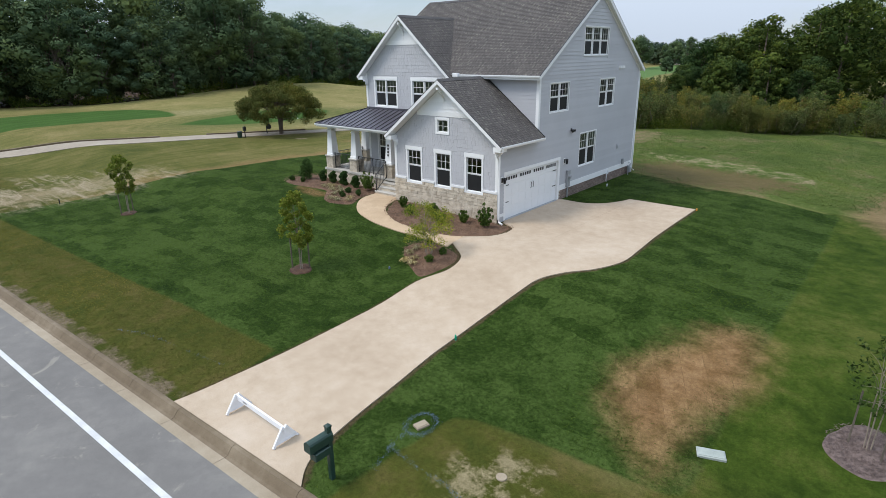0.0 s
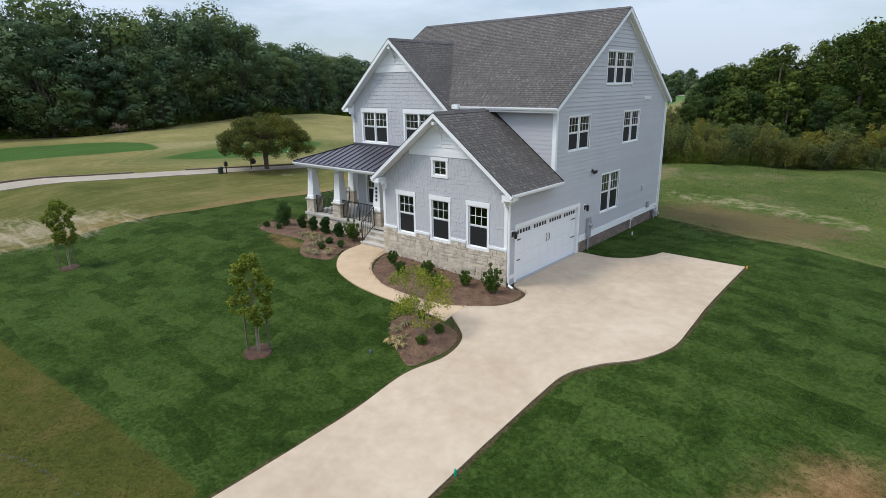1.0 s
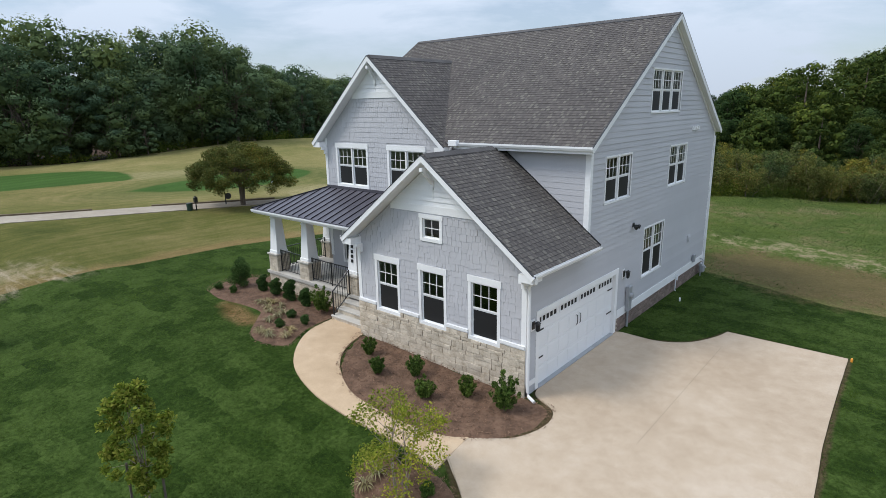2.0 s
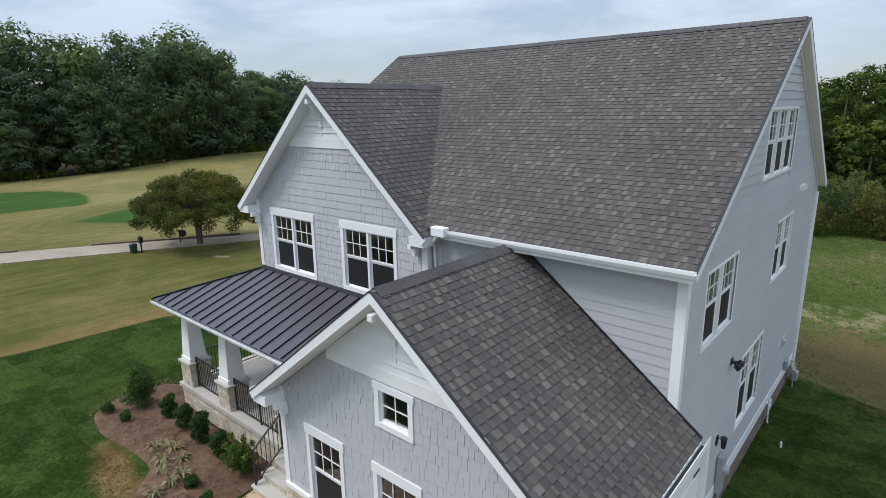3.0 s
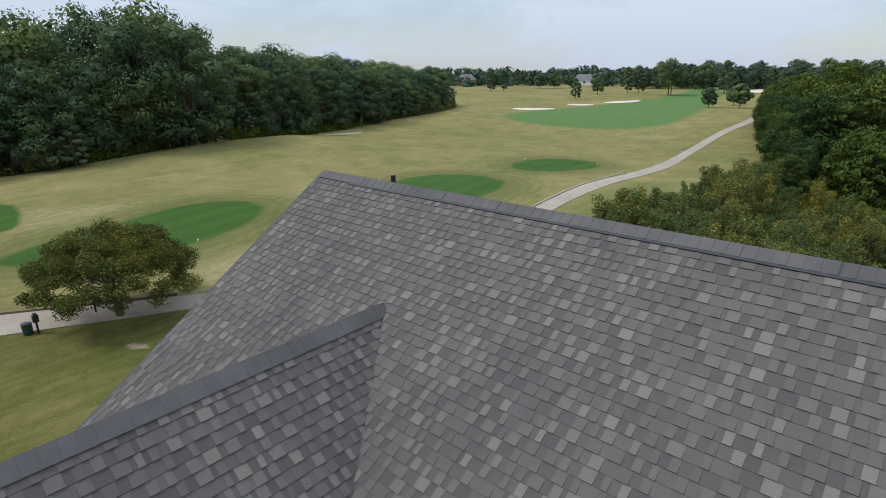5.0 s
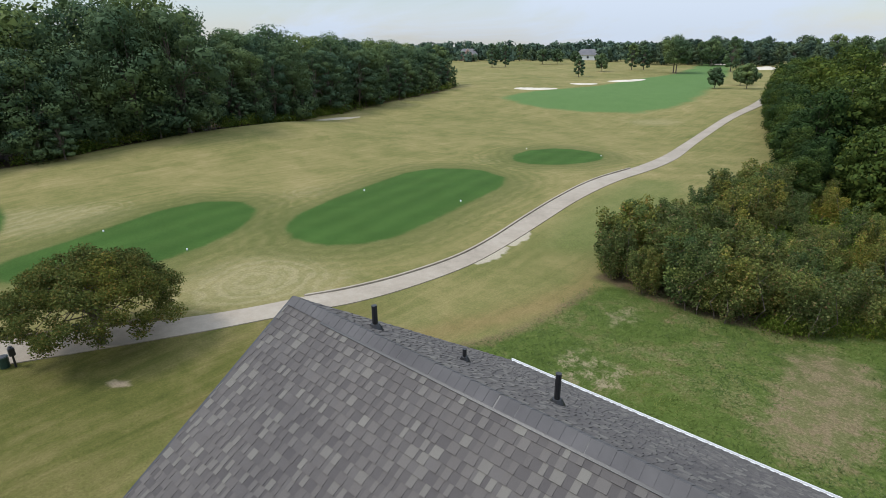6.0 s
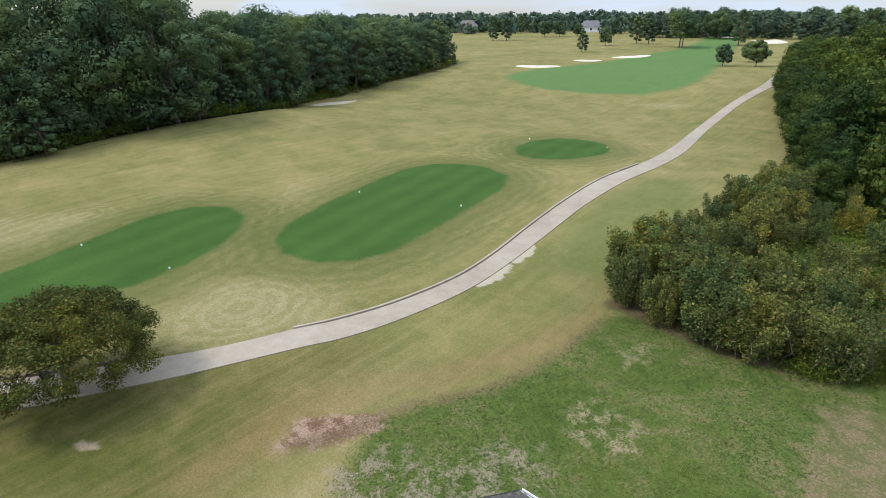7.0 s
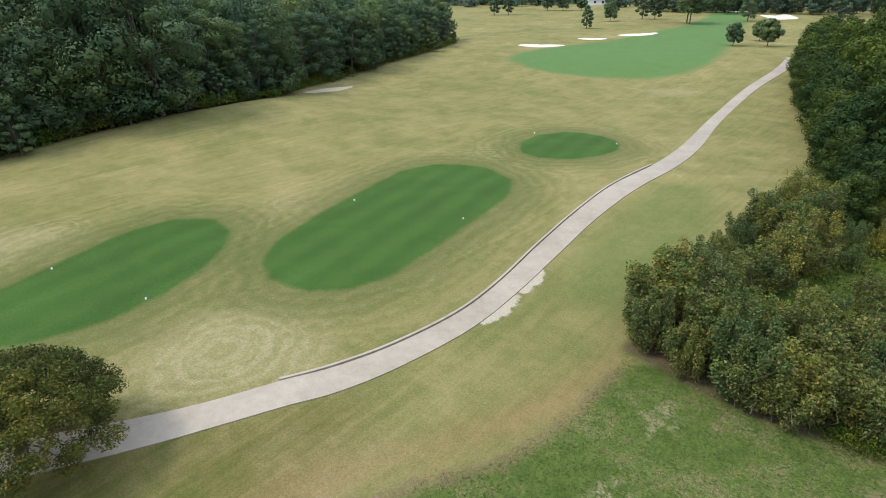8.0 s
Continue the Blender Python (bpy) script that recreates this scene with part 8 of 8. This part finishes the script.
def evergreen(kinds):
    made = {}
    for x, y, w, h, kind, seed in kinds:
        g = np.random.default_rng(seed)
        bl = lumps(g, 12, 0.55, 0.12, 0.90, 0.24)
        bl = [(a * w, b * w, c * h, r * (w + h) / 2, f) for a, b, c, r, f in bl]
        if kind == "spiky":
            # loose upright sprays that part towards their tips
            bl = []
            for k in range(16):
                a, f = k * 2.399 + seed, (k + 0.5) / 16
                lean, tall = 0.62 * w * math.sqrt(f), h * g.uniform(0.75, 1.15) * (1.05 - 0.45 * f)
                for q in (0.35, 0.62, 0.9):
                    bl.append((math.cos(a) * lean * q, math.sin(a) * lean * q, tall * q, 0.11 * w * (1.35 - 0.6 * q), 1.5))
        label = {"tall": "upright dark evergreen shrub in the mulch bed", "low": "low rounded evergreen shrub in the mulch bed", "spiky": "spiky green shrub in the mulch bed"}[kind]
        t = make_tree("shrub", LEAF_SPRAY if kind == "spiky" else LEAF_SHRUB, M_BARK, bl, {"tall": 5200, "low": 2600, "spiky": 2600}[kind], {"tall": 0.06, "low": 0.035, "spiky": 0.10}[kind], (0.015, [(0.0, 0.0)]), seed, label, "shrub", 0.9 if kind == "spiky" else 0.45, 0.28 if kind == "spiky" else 0.5)
        tagged(t, group="bed shrubs")
        t.location = (x, y, gz(x, y) + 0.04)


evergreen([
    (-14.6, 0.15, 0.75, 1.35, "tall", 201), (-13.35, 0.45, 0.42, 0.70, "tall", 202), (-12.35, 0.45, 0.42, 0.75, "tall", 203), (-11.35, 0.45, 0.42, 0.85, "tall", 204), (-10.3, 0.40, 0.42, 0.70, "tall", 205), (-9.2, 0.35, 0.80, 1.05, "spiky", 206),
    (-14.1, -0.5, 0.34, 0.30, "low", 207), (-15.0, -0.65, 0.36, 0.32, "low", 208), (-15.3, 0.35, 0.40, 0.35, "low", 209), (-9.7, -0.65, 0.36, 0.32, "low", 210), (-8.75, -0.75, 0.36, 0.32, "low", 211), (-9.25, -1.5, 0.36, 0.32, "low", 212),
    (-5.05, -1.0, 0.42, 0.55, "spiky", 213), (-3.95, -1.7, 0.42, 0.55, "spiky", 214), (-3.05, -1.05, 0.50, 0.62, "spiky", 215), (-2.0, -1.8, 0.50, 0.60, "spiky", 216), (-1.2, -1.0, 0.46, 0.58, "spiky", 217), (0.0, -0.95, 0.72, 1.05, "spiky", 218),
    (0.4, -5.2, 0.36, 0.32, "low", 219), (0.45, -4.4, 0.34, 0.30, "low", 220), (-0.65, -4.05, 0.34, 0.32, "low", 221),
])


def straw_clump(x, y, seed):
    """A rosette of arching pale blades."""
    g = random.Random(seed)
    verts, faces = [], []
    z = gz(x, y) + 0.05
    for i in range(34):
        a, L, w = g.uniform(0, 6.28), g.uniform(0.18, 0.34), g.uniform(0.010, 0.018)
        dx, dy = math.cos(a), math.sin(a)
        px, py = -dy * w, dx * w
        up = g.uniform(0.06, 0.20)
        k = len(verts)
        for t, hgt, ww in ((0.05, 0.0, 0.8), (0.45, up, 1.0), (0.8, up * 0.8, 0.7), (1.0, up * 0.35, 0.12)):
            verts += [(x + dx * L * t + px * ww, y + dy * L * t + py * ww, z + hgt), (x + dx * L * t - px * ww, y + dy * L * t - py * ww, z + hgt)]
        for r in range(3):
            faces.append((k + 2 * r, k + 2 * r + 1, k + 2 * r + 3, k + 2 * r + 2))
    tagged(to_object("ornamental_grass", verts, faces, LEAF_STRAW), "rosette of pale variegated grass blades in mulch", "ornamental grass", "bed grasses")


for i, (x, y) in enumerate([(-12.0, -0.55), (-11.5, -0.25), (-11.2, -0.7), (-10.75, -0.9), (-10.9, -0.35), (-10.3, -0.6), (-10.0, -1.4), (-10.1, -0.95), (-8.3, -1.85), (-9.1, -2.1), (-8.6, -1.5), (-9.4, -2.2), (-8.75, -2.2), (-11.8, -0.3), (-0.3, -5.3), (-0.85, -5.0), (-0.5, -5.6), (-0.9, -4.6), (-0.15, -5.65)]):
    straw_clump(x, y, 300 + i)


def grass_tufts():
    """Short bent blades over the lawn that the flight passes nearest, too many to count."""
    g = np.random.default_rng(70)
    for name, zone, count, mat, h in (("lawn_grass", "sod", 300000, LEAF_GRASS, 0.030), ("verge_grass", None, 34000, LEAF_OLDGRASS, 0.035), ("yard_grass", "yard", 110000, LEAF_YARD, 0.06)):
        if zone == "yard":
            x, y = g.uniform(-22, 14, count), g.uniform(14, 46, count)
            keep = (signed_distance(ZONES["yard"], x, y) > 0.3 * g.normal(size=count)) & (signed_distance(ZONES["sandyspot"], x, y) < 0.4 * g.normal(size=count)) & (signed_distance(ZONES["drybrown"], x, y) < 1.0 * g.normal(size=count)) & (signed_distance(BARELINE, x, y) < 0.5 * g.normal(size=count))
        elif zone:
            x, y = g.uniform(-25, 12.1, count), g.uniform(-16, 15, count)
            keep = signed_distance(ZONES["sod"], x, y) > 0.02
        else:
            x, y = g.uniform(-26, 1.0, count), g.uniform(-16.5, -12.5, count)
            keep = (signed_distance(ZONES["sod"], x, y) < 0.0) & (y > KERB_Y + ROAD_TURN * x + 0.08)
        paved = [DRIVE_L + DRIVE_R[::-1], BED_GARAGE, BED_MYRTLE, BED_PORCH, [(-13.9, 1.0), (-8.5, 1.0), (-8.5, 0.15), (-6.5, 0.15), (-6.5, -0.05), (0.05, -0.05), (0.05, 15.3), (-11.8, 15.3), (-11.8, 4.7), (-13.9, 4.7)], [(0.1, -3.75), (-1.9, -3.62), (-4.7, -3.5), (-6.3, -2.95), (-7.5, -1.95), (-8.2, -0.9), (-8.42, 0.22), (-6.5, 0.2), (-5.7, -1.6), (-3.8, -2.85), (0, -2.45)]]
        for poly in paved:
            keep &= signed_distance([tuple(p) for p in catmull(poly, 3, True)] if poly in (BED_GARAGE, BED_MYRTLE, BED_PORCH) else poly, x, y) < -0.02
        keep &= signed_distance(ZONES["clay"], x, y) < 0.1 + 0.35 * g.normal(size=len(x))
        for sx, sy, sr in ((-3.85, -8.3, 0.5), (-18.6, -9.05, 0.45)):
            keep &= np.hypot(x - sx, y - sy) > sr
        keep &= y > KERB_Y + ROAD_TURN * x + 0.05
        x, y = x[keep], y[keep]
        n = len(x)
        a = g.uniform(0, 6.283, n)
        H, w = h * g.uniform(0.5, 1.3, n), g.uniform(0.008, 0.015, n) * (2.0 if zone == "yard" else 1.0)
        lean = g.normal(0, 0.14 if zone == "yard" else 0.085, (n, 2))
        z = ground_z(x, y)
        p0 = np.stack([x - np.cos(a) * w, y - np.sin(a) * w, z - 0.01], 1)
        p1 = np.stack([x + np.cos(a) * w, y + np.sin(a) * w, z - 0.01], 1)
        p2 = np.stack([x + lean[:, 0], y + lean[:, 1], z + H], 1)
        me = bpy.data.meshes.new(name)
        me.vertices.add(3 * n)
        me.vertices.foreach_set("co", np.stack([p0, p1, p2], 1).ravel())
        me.loops.add(3 * n)
        me.loops.foreach_set("vertex_index", np.arange(3 * n))
        me.polygons.add(n)
        me.polygons.foreach_set("loop_start", np.arange(0, 3 * n, 3))
        me.update(calc_edges=True)
        me.materials.append(mat)
        tagged(new(name, me), {"sod": "short mown grass blades of the lawn", "yard": "coarse weedy grass of the back yard"}.get(zone, "tired yellowing grass of the verge"), "grass", kind="stuff")


grass_tufts()

# ---- loose things by the road and on the lawn ----
def mailbox(x, y):
    z = gz(x, y)
    root = part("mailbox", boxes((x - 0.055, x + 0.055, y - 0.055, y + 0.055, z - 0.2, z + 1.32), bevel=0.01), M_MAILBOX, None)
    tagged(root, "dark green mailbox on a square post by the driveway", "mailbox")
    pb = bmesh.new()
    tube(pb, [(x, y, z + 1.32), (x, y, z + 1.35), (x, y, z + 1.40)], [0.085, 0.085, 0.01], 4)
    part("post_cap", pb, M_MAILBOX, root)
    bb = bmesh.new()
    prof = [(-0.10, 0), (0.10, 0), (0.10, 0.14)] + [(0.10 * math.cos(a), 0.14 + 0.10 * math.sin(a)) for a in np.linspace(0.25, math.pi - 0.25, 7)] + [(-0.10, 0.14)]
    A = [bb.verts.new((x + u - 0.02, y - 0.52, z + 0.98 + v)) for u, v in prof]
    B = [bb.verts.new((x + u - 0.02, y + 0.06, z + 0.98 + v)) for u, v in prof]
    for i in range(len(prof)):
        j = (i + 1) % len(prof)
        bb.faces.new((A[i], A[j], B[j], B[i]))
    bb.faces.new(A)
    bb.faces.new(B[::-1])
    box_ = part("box", bb, M_MAILBOX, root)
    db = bmesh.new()
    D = [db.verts.new((x + u * 1.06 - 0.02, y - 0.535, z + 0.975 + v * 1.04)) for u, v in prof]
    E2 = [db.verts.new((x + u * 1.06 - 0.02, y - 0.515, z + 0.975 + v * 1.04)) for u, v in prof]
    for i in range(len(prof)):
        j = (i + 1) % len(prof)
        db.faces.new((D[i], D[j], E2[j], E2[i]))
    db.faces.new(D)
    db.faces.new(E2[::-1])
    part("door", db, M_MAILBOX, box_)
    part("arm", boxes((x - 0.05, x + 0.02, y - 0.48, y + 0.05, z + 0.90, z + 0.98), bevel=0.008), M_MAILBOX, root)
    part("paper_holder", boxes((x - 0.13, x + 0.09, y - 0.42, y - 0.02, z + 0.70, z + 0.90), bevel=0.02), M_MAILBOX, root)


mailbox(6.2, -14.9)


def barrier():
    """White plastic barricade: a hollow rail on two triangular trestles."""
    x0, x1, y = 2.42, 4.45, -14.85
    z0, z1 = gz(x0, y) + 0.035, gz(x1, y) + 0.035
    bb = bmesh.new()
    beam(bb, (x0 - 0.05, y, z0 + 0.36), (x1 + 0.05, y - 0.02, z1 + 0.36), 0.05, 0.13)
    root = part("barrier_rail", bb, M_PVC, None)
    tagged(root, "white plastic barrier standing across the driveway", "barrier")
    for x, z in ((x0, z0), (x1, z1)):
        lb = bmesh.new()
        for s in (-1, 1):
            beam(lb, (x, y + s * 0.34, z), (x, y + s * 0.03, z + 0.44), 0.06, 0.05, (1, 0, 0))
        beam(lb, (x, y - 0.30, z + 0.07), (x, y + 0.30, z + 0.07), 0.045, 0.05)
        lb2 = [lb.verts.new(q) for q in ((x - 0.012, y - 0.30, z + 0.07), (x - 0.012, y + 0.30, z + 0.07), (x - 0.012, y, z + 0.42), (x + 0.012, y - 0.30, z + 0.07), (x + 0.012, y + 0.30, z + 0.07), (x + 0.012, y, z + 0.42))]
        lb.faces.new(lb2[:3])
        lb.faces.new(lb2[5:2:-1])
        for a, b in ((0, 1), (1, 2), (2, 0)):
            lb.faces.new((lb2[a], lb2[a + 3], lb2[b + 3], lb2[b]))
        part("trestle", lb, M_PVC, root)
    for k in range(3):
        u = x0 + 0.3 + k * 0.7
        t = (u - x0) / (x1 - x0)
        z = z0 + (z1 - z0) * t
        part("marking", boxes((u, u + 0.22, y - 0.030, y - 0.026, z + 0.335, z + 0.385)), M_GREYBOX, root, "plain grey bar")


barrier()


def lid(name, x, y, w, d, turn, material, label, category, h=0.05):
    bm = boxes((-w / 2, w / 2, -d / 2, d / 2, -0.15, h), bevel=0.012)
    root = part(name, bm, material, None)
    root.matrix_basis = Matrix.Translation((x, y, gz(x, y))) @ Matrix.Rotation(radians(turn), 4, "Z")
    tagged(root, label, category)
    part("lid", boxes((-w / 2 + 0.03, w / 2 - 0.03, -d / 2 + 0.03, d / 2 - 0.03, h - 0.01, h + 0.012)), material, root)
    return root


lid("utility_box", 12.15, -8.7, 0.62, 0.34, 22, M_GUM, "pale grey utility box lid set in the lawn", "utility box")
lid("water_meter_box", 6.55, -12.45, 0.34, 0.24, 75, M_GUTTER, "concrete water meter lid ringed with blue paint", "meter box")
mb = bmesh.new()
zz = gz(9.0, -12.6)
tube(mb, [(9.0, -12.6, zz - 0.1), (9.0, -12.6, zz + 0.025), (9.0, -12.6, zz + 0.03)], [0.12, 0.12, 0.10], 16)
tagged(part("sewer_cap", mb, M_GUTTER, None), "round grey sewer clean-out cap in bare soil", "cap")


def paint_run(points, wide, seed):
    """Broken spray-paint dashes lying on the grass."""
    g = random.Random(seed)
    P_ = catmull(points, 14)
    verts, faces = [], []
    for a, b in zip(P_, P_[1:]):
        dense = g.choice((0, 1, 3, 6, 9))
        for _ in range(dense):
            c = a + (b - a) * g.random() + np.array([g.gauss(0, wide), g.gauss(0, wide)])
            t, s = g.uniform(0, 3.14), g.uniform(0.006, 0.017)
            u = np.array([math.cos(t), math.sin(t)]) * s
            v = np.array([-u[1], u[0]]) * g.uniform(0.3, 0.7)
            k = len(verts)
            for q in (c - u, c + v, c + u, c - v):
                verts.append((q[0], q[1], gz(*q) + 0.045 + g.uniform(0, 0.025)))
            faces.append((k, k + 1, k + 2, k + 3))
    return tagged(to_object("paint_marking", verts, faces, M_BLUE), "broken blue utility paint on the grass", "paint marking", kind="stuff")


paint_run([(6.55 + 0.34 * math.cos(a), -12.45 + 0.42 * math.sin(a)) for a in np.linspace(0, 6.283, 10)], 0.045, 1)
paint_run([(6.45, -12.9), (6.5, -13.35), (6.65, -13.8), (6.75, -14.25)], 0.045, 2)
paint_run([(6.6, -13.5), (7.1, -13.55), (7.6, -13.6), (8.4, -13.6), (8.9, -13.9)], 0.04, 3)
paint_run([(-4.6, -15.1), (-3.2, -14.6), (-1.4, -14.3), (0.2, -14.0)], 0.025, 4)

for name, x, y, h, mat, label in (("marker_post", 6.5, 7.95, 0.12, M_ORANGE, "orange capped marker at the driveway corner"), ("marker_flag", 4.62, -8.75, 0.18, M_GREENFLAG, "small green marker beside the driveway"), ("cleanout_pipe", 0.67, 10.3, 0.16, M_PVC, "white plastic clean-out pipe in the lawn"), ("marker_flag", -24.3, -10.7, 0.32, M_BLACK, "small dark stub in the grass"), ("marker_flag", -0.75, -6.3, 0.10, M_BLUE, "small blue marker in the grass")):
    bm = bmesh.new()
    z = gz(x, y)
    tube(bm, [(x, y, z - 0.05), (x, y, z + h * 0.7), (x, y, z + h)], [0.03, 0.034, 0.02], 8)
    ob = tagged(part(name, bm, mat, None), label, "marker")

# joints in the paving
for pts in ([(3.2, -0.2), (3.2, 6.6)], [(1.25, -4.2), (-0.3, -3.0)]):
    (xa, ya), (xb, yb) = pts
    n = 12
    verts, faces = [], []
    d = Vector((xb - xa, yb - ya, 0)).normalized()
    s = Vector((-d.y, d.x, 0)) * 0.006
    for i in range(n + 1):
        x, y = xa + (xb - xa) * i / n, ya + (yb - ya) * i / n
        for k in (-1, 1):
            verts.append((x + s.x * k, y + s.y * k, gz(x, y) + 0.0385))
    for i in range(n):
        faces.append((2 * i, 2 * i + 2, 2 * i + 3, 2 * i + 1))
    to_object("joint", verts, faces, M_GUTTER, drive)

# ---- on the golf course ----
zb = gz(-35.3, 8.2)
bin_ = bmesh.new()
tube(bin_, [(-35.4, 8.0, zb), (-35.4, 8.0, zb + 0.02), (-35.4, 8.0, zb + 0.54), (-35.4, 8.0, zb + 0.57)], [0.19, 0.21, 0.24, 0.24], 14)
bin_ob = tagged(part("litter_bin", bin_, M_MAILBOX, None), "dark green litter bin beside the cart path", "litter bin")
tube_b = bmesh.new()
tube(tube_b, [(-35.4, 8.0, zb + 0.572), (-35.4, 8.0, zb + 0.59)], [0.21, 0.19], 14)
part("liner", tube_b, M_BLACK, bin_ob)
bw = bmesh.new()
tube(bw, [(-35.05, 8.35, zb), (-35.05, 8.35, zb + 0.80)], [0.05, 0.045], 8)
washer = tagged(part("ball_washer", bw, M_BLACK, None), "dark ball washer on a post by the path", "ball washer")
bw = boxes((-35.18, -34.92, 8.22, 8.48, zb + 0.62, zb + 1.02), bevel=0.04)
part("tank", bw, M_BLACK, washer)
bw = bmesh.new()
tube(bw, [(-35.05, 8.35, zb + 1.02), (-35.05, 8.35, zb + 1.06), (-35.05, 8.35, zb + 1.07), (-35.05, 8.35, zb + 1.10)], [0.025, 0.025, 0.09, 0.09], 8)
part("plunger", bw, M_BLACK, washer)
zs = gz(-35.3, 11.4)
sg = bmesh.new()
tube(sg, [(-35.6, 11.1, zs), (-35.6, 11.1, zs + 0.95)], [0.05, 0.05], 8)
sign = tagged(part("tee_sign", sg, M_BLACK, None), "dark oval tee sign on a post under the tree", "sign")
sg = bmesh.new()
tube(sg, [(-35.42, 11.25, zs + 0.72), (-35.35, 11.19, zs + 0.72)], [0.25, 0.25], 18)
part("panel", sg, M_BLACK, sign)

for x, y in ((-47.3, 40.6), (-36.9, 43.3), (-52.4, 18.2), (-43.9, 20.8), (-49.2, 72.8), (-38.8, 75.1)):
    bm = bmesh.new()
    bmesh.ops.create_icosphere(bm, subdivisions=2, radius=0.065, matrix=Matrix.Translation((x, y, gz(x, y) + 0.08)))
    bmesh.ops.create_cube(bm, size=0.09, matrix=Matrix.Translation((x, y, gz(x, y) - 0.02)))
    tagged(part("tee_marker", bm, M_PVC, None), "white tee marker ball on the mown tee", "tee marker", "tee markers")

BUNKERS = [
    [(-103.5, 147.6), (-101, 150.5), (-98, 150.0), (-95.5, 154.2), (-93.0, 155.4), (-93.6, 151.0), (-96, 146.8), (-100, 146.0)],
    [(-98.4, 171.5), (-95.5, 174.8), (-91.4, 177.4), (-92.0, 173.4), (-95.5, 170.6)],
    [(-93.2, 186.6), (-90.5, 191.2), (-87.5, 192.6), (-84.8, 198.4), (-84.6, 192.0), (-88.5, 186.2)],
    [(-102.5, 317), (-100.3, 328), (-96, 324), (-92.6, 328), (-92.5, 319), (-95.5, 312)],
    [(-81.8, 299), (-75.8, 296), (-74.4, 312), (-68, 300), (-63.8, 288.3), (-66.9, 279.3), (-72, 279.3)],
]
for i, loop in enumerate(BUNKERS):
    tagged(bed("bunker", loop, 0.25, M_SAND, 90 + i, rough=0.12), "pale sand golf bunker with a shaped edge", "bunker", "bunkers", "structure")


def far_house(x, y, turn, w, d, h, wall_mat, label, dormer):
    root = new("house")
    root.matrix_basis = Matrix.Translation((x, y, gz(x, y))) @ Matrix.Rotation(radians(turn), 4, "Z")
    tagged(root, label, "house", "houses beyond the course")
    part("wall", boxes((-w / 2, w / 2, -d / 2, d / 2, 0, h)), wall_mat, root)
    bm = bmesh.new()
    r = d * 0.36
    vs = [bm.verts.new(q) for q in ((-w / 2 - 0.5, -d / 2 - 0.5, h), (w / 2 + 0.5, -d / 2 - 0.5, h), (w / 2 + 0.5, d / 2 + 0.5, h), (-w / 2 - 0.5, d / 2 + 0.5, h), (-w / 2 + d * 0.3, 0, h + r), (w / 2 - d * 0.3, 0, h + r))]
    for f in ((0, 1, 5, 4), (1, 2, 5), (2, 3, 4, 5), (3, 0, 4), (3, 2, 1, 0)):
        bm.faces.new([vs[i] for i in f])
    part("roof", bm, M_ROOFFAR, root)
    if dormer:
        gb = bmesh.new()
        gv = [gb.verts.new(q) for q in ((-3, -d / 2 - 1.2, 0), (3, -d / 2 - 1.2, 0), (3, -d / 2 - 1.2, h), (0, -d / 2 - 1.2, h + 3.4), (-3, -d / 2 - 1.2, h), (-3, 0, 0), (3, 0, 0), (3, 0, h), (0, 0, h + 3.4), (-3, 0, h))]
        for f in ((0, 1, 2, 3, 4), (9, 8, 7, 6, 5), (0, 5, 6, 1), (1, 6, 7, 2), (2, 7, 8, 3), (3, 8, 9, 4), (4, 9, 5, 0)):
            gb.faces.new([gv[i] for i in f])
        part("gable", gb, wall_mat, root)
    k = int(w // 4)
    for i in range(k):
        u = -w / 2 + (i + 0.5) * w / k
        win = part("window", boxes((u - 0.7, u + 0.7, -d / 2 - 0.08, -d / 2 - 0.02, 1.0, 2.4)), M_WHITE, root)
        part("pane", boxes((u - 0.6, u + 0.6, -d / 2 - 0.10, -d / 2 - 0.08, 1.1, 2.3)), M_SCREEN, win)


far_house(-240, 294, 40, 12, 9, 3.6, M_WALLFAR, "far brick house with a gable beyond the golf course", True)
far_house(-177, 331, 30, 13, 9, 3.0, M_PALEFAR, "far low white house with a dark roof", False)
far_house(-112, 358, 18, 24, 9, 3.0, M_PALEFAR, "far long white building among trees", False)
far_house(-152, 366, 15, 14, 9, 2.8, M_PALEFAR, "far small white building among trees", False)
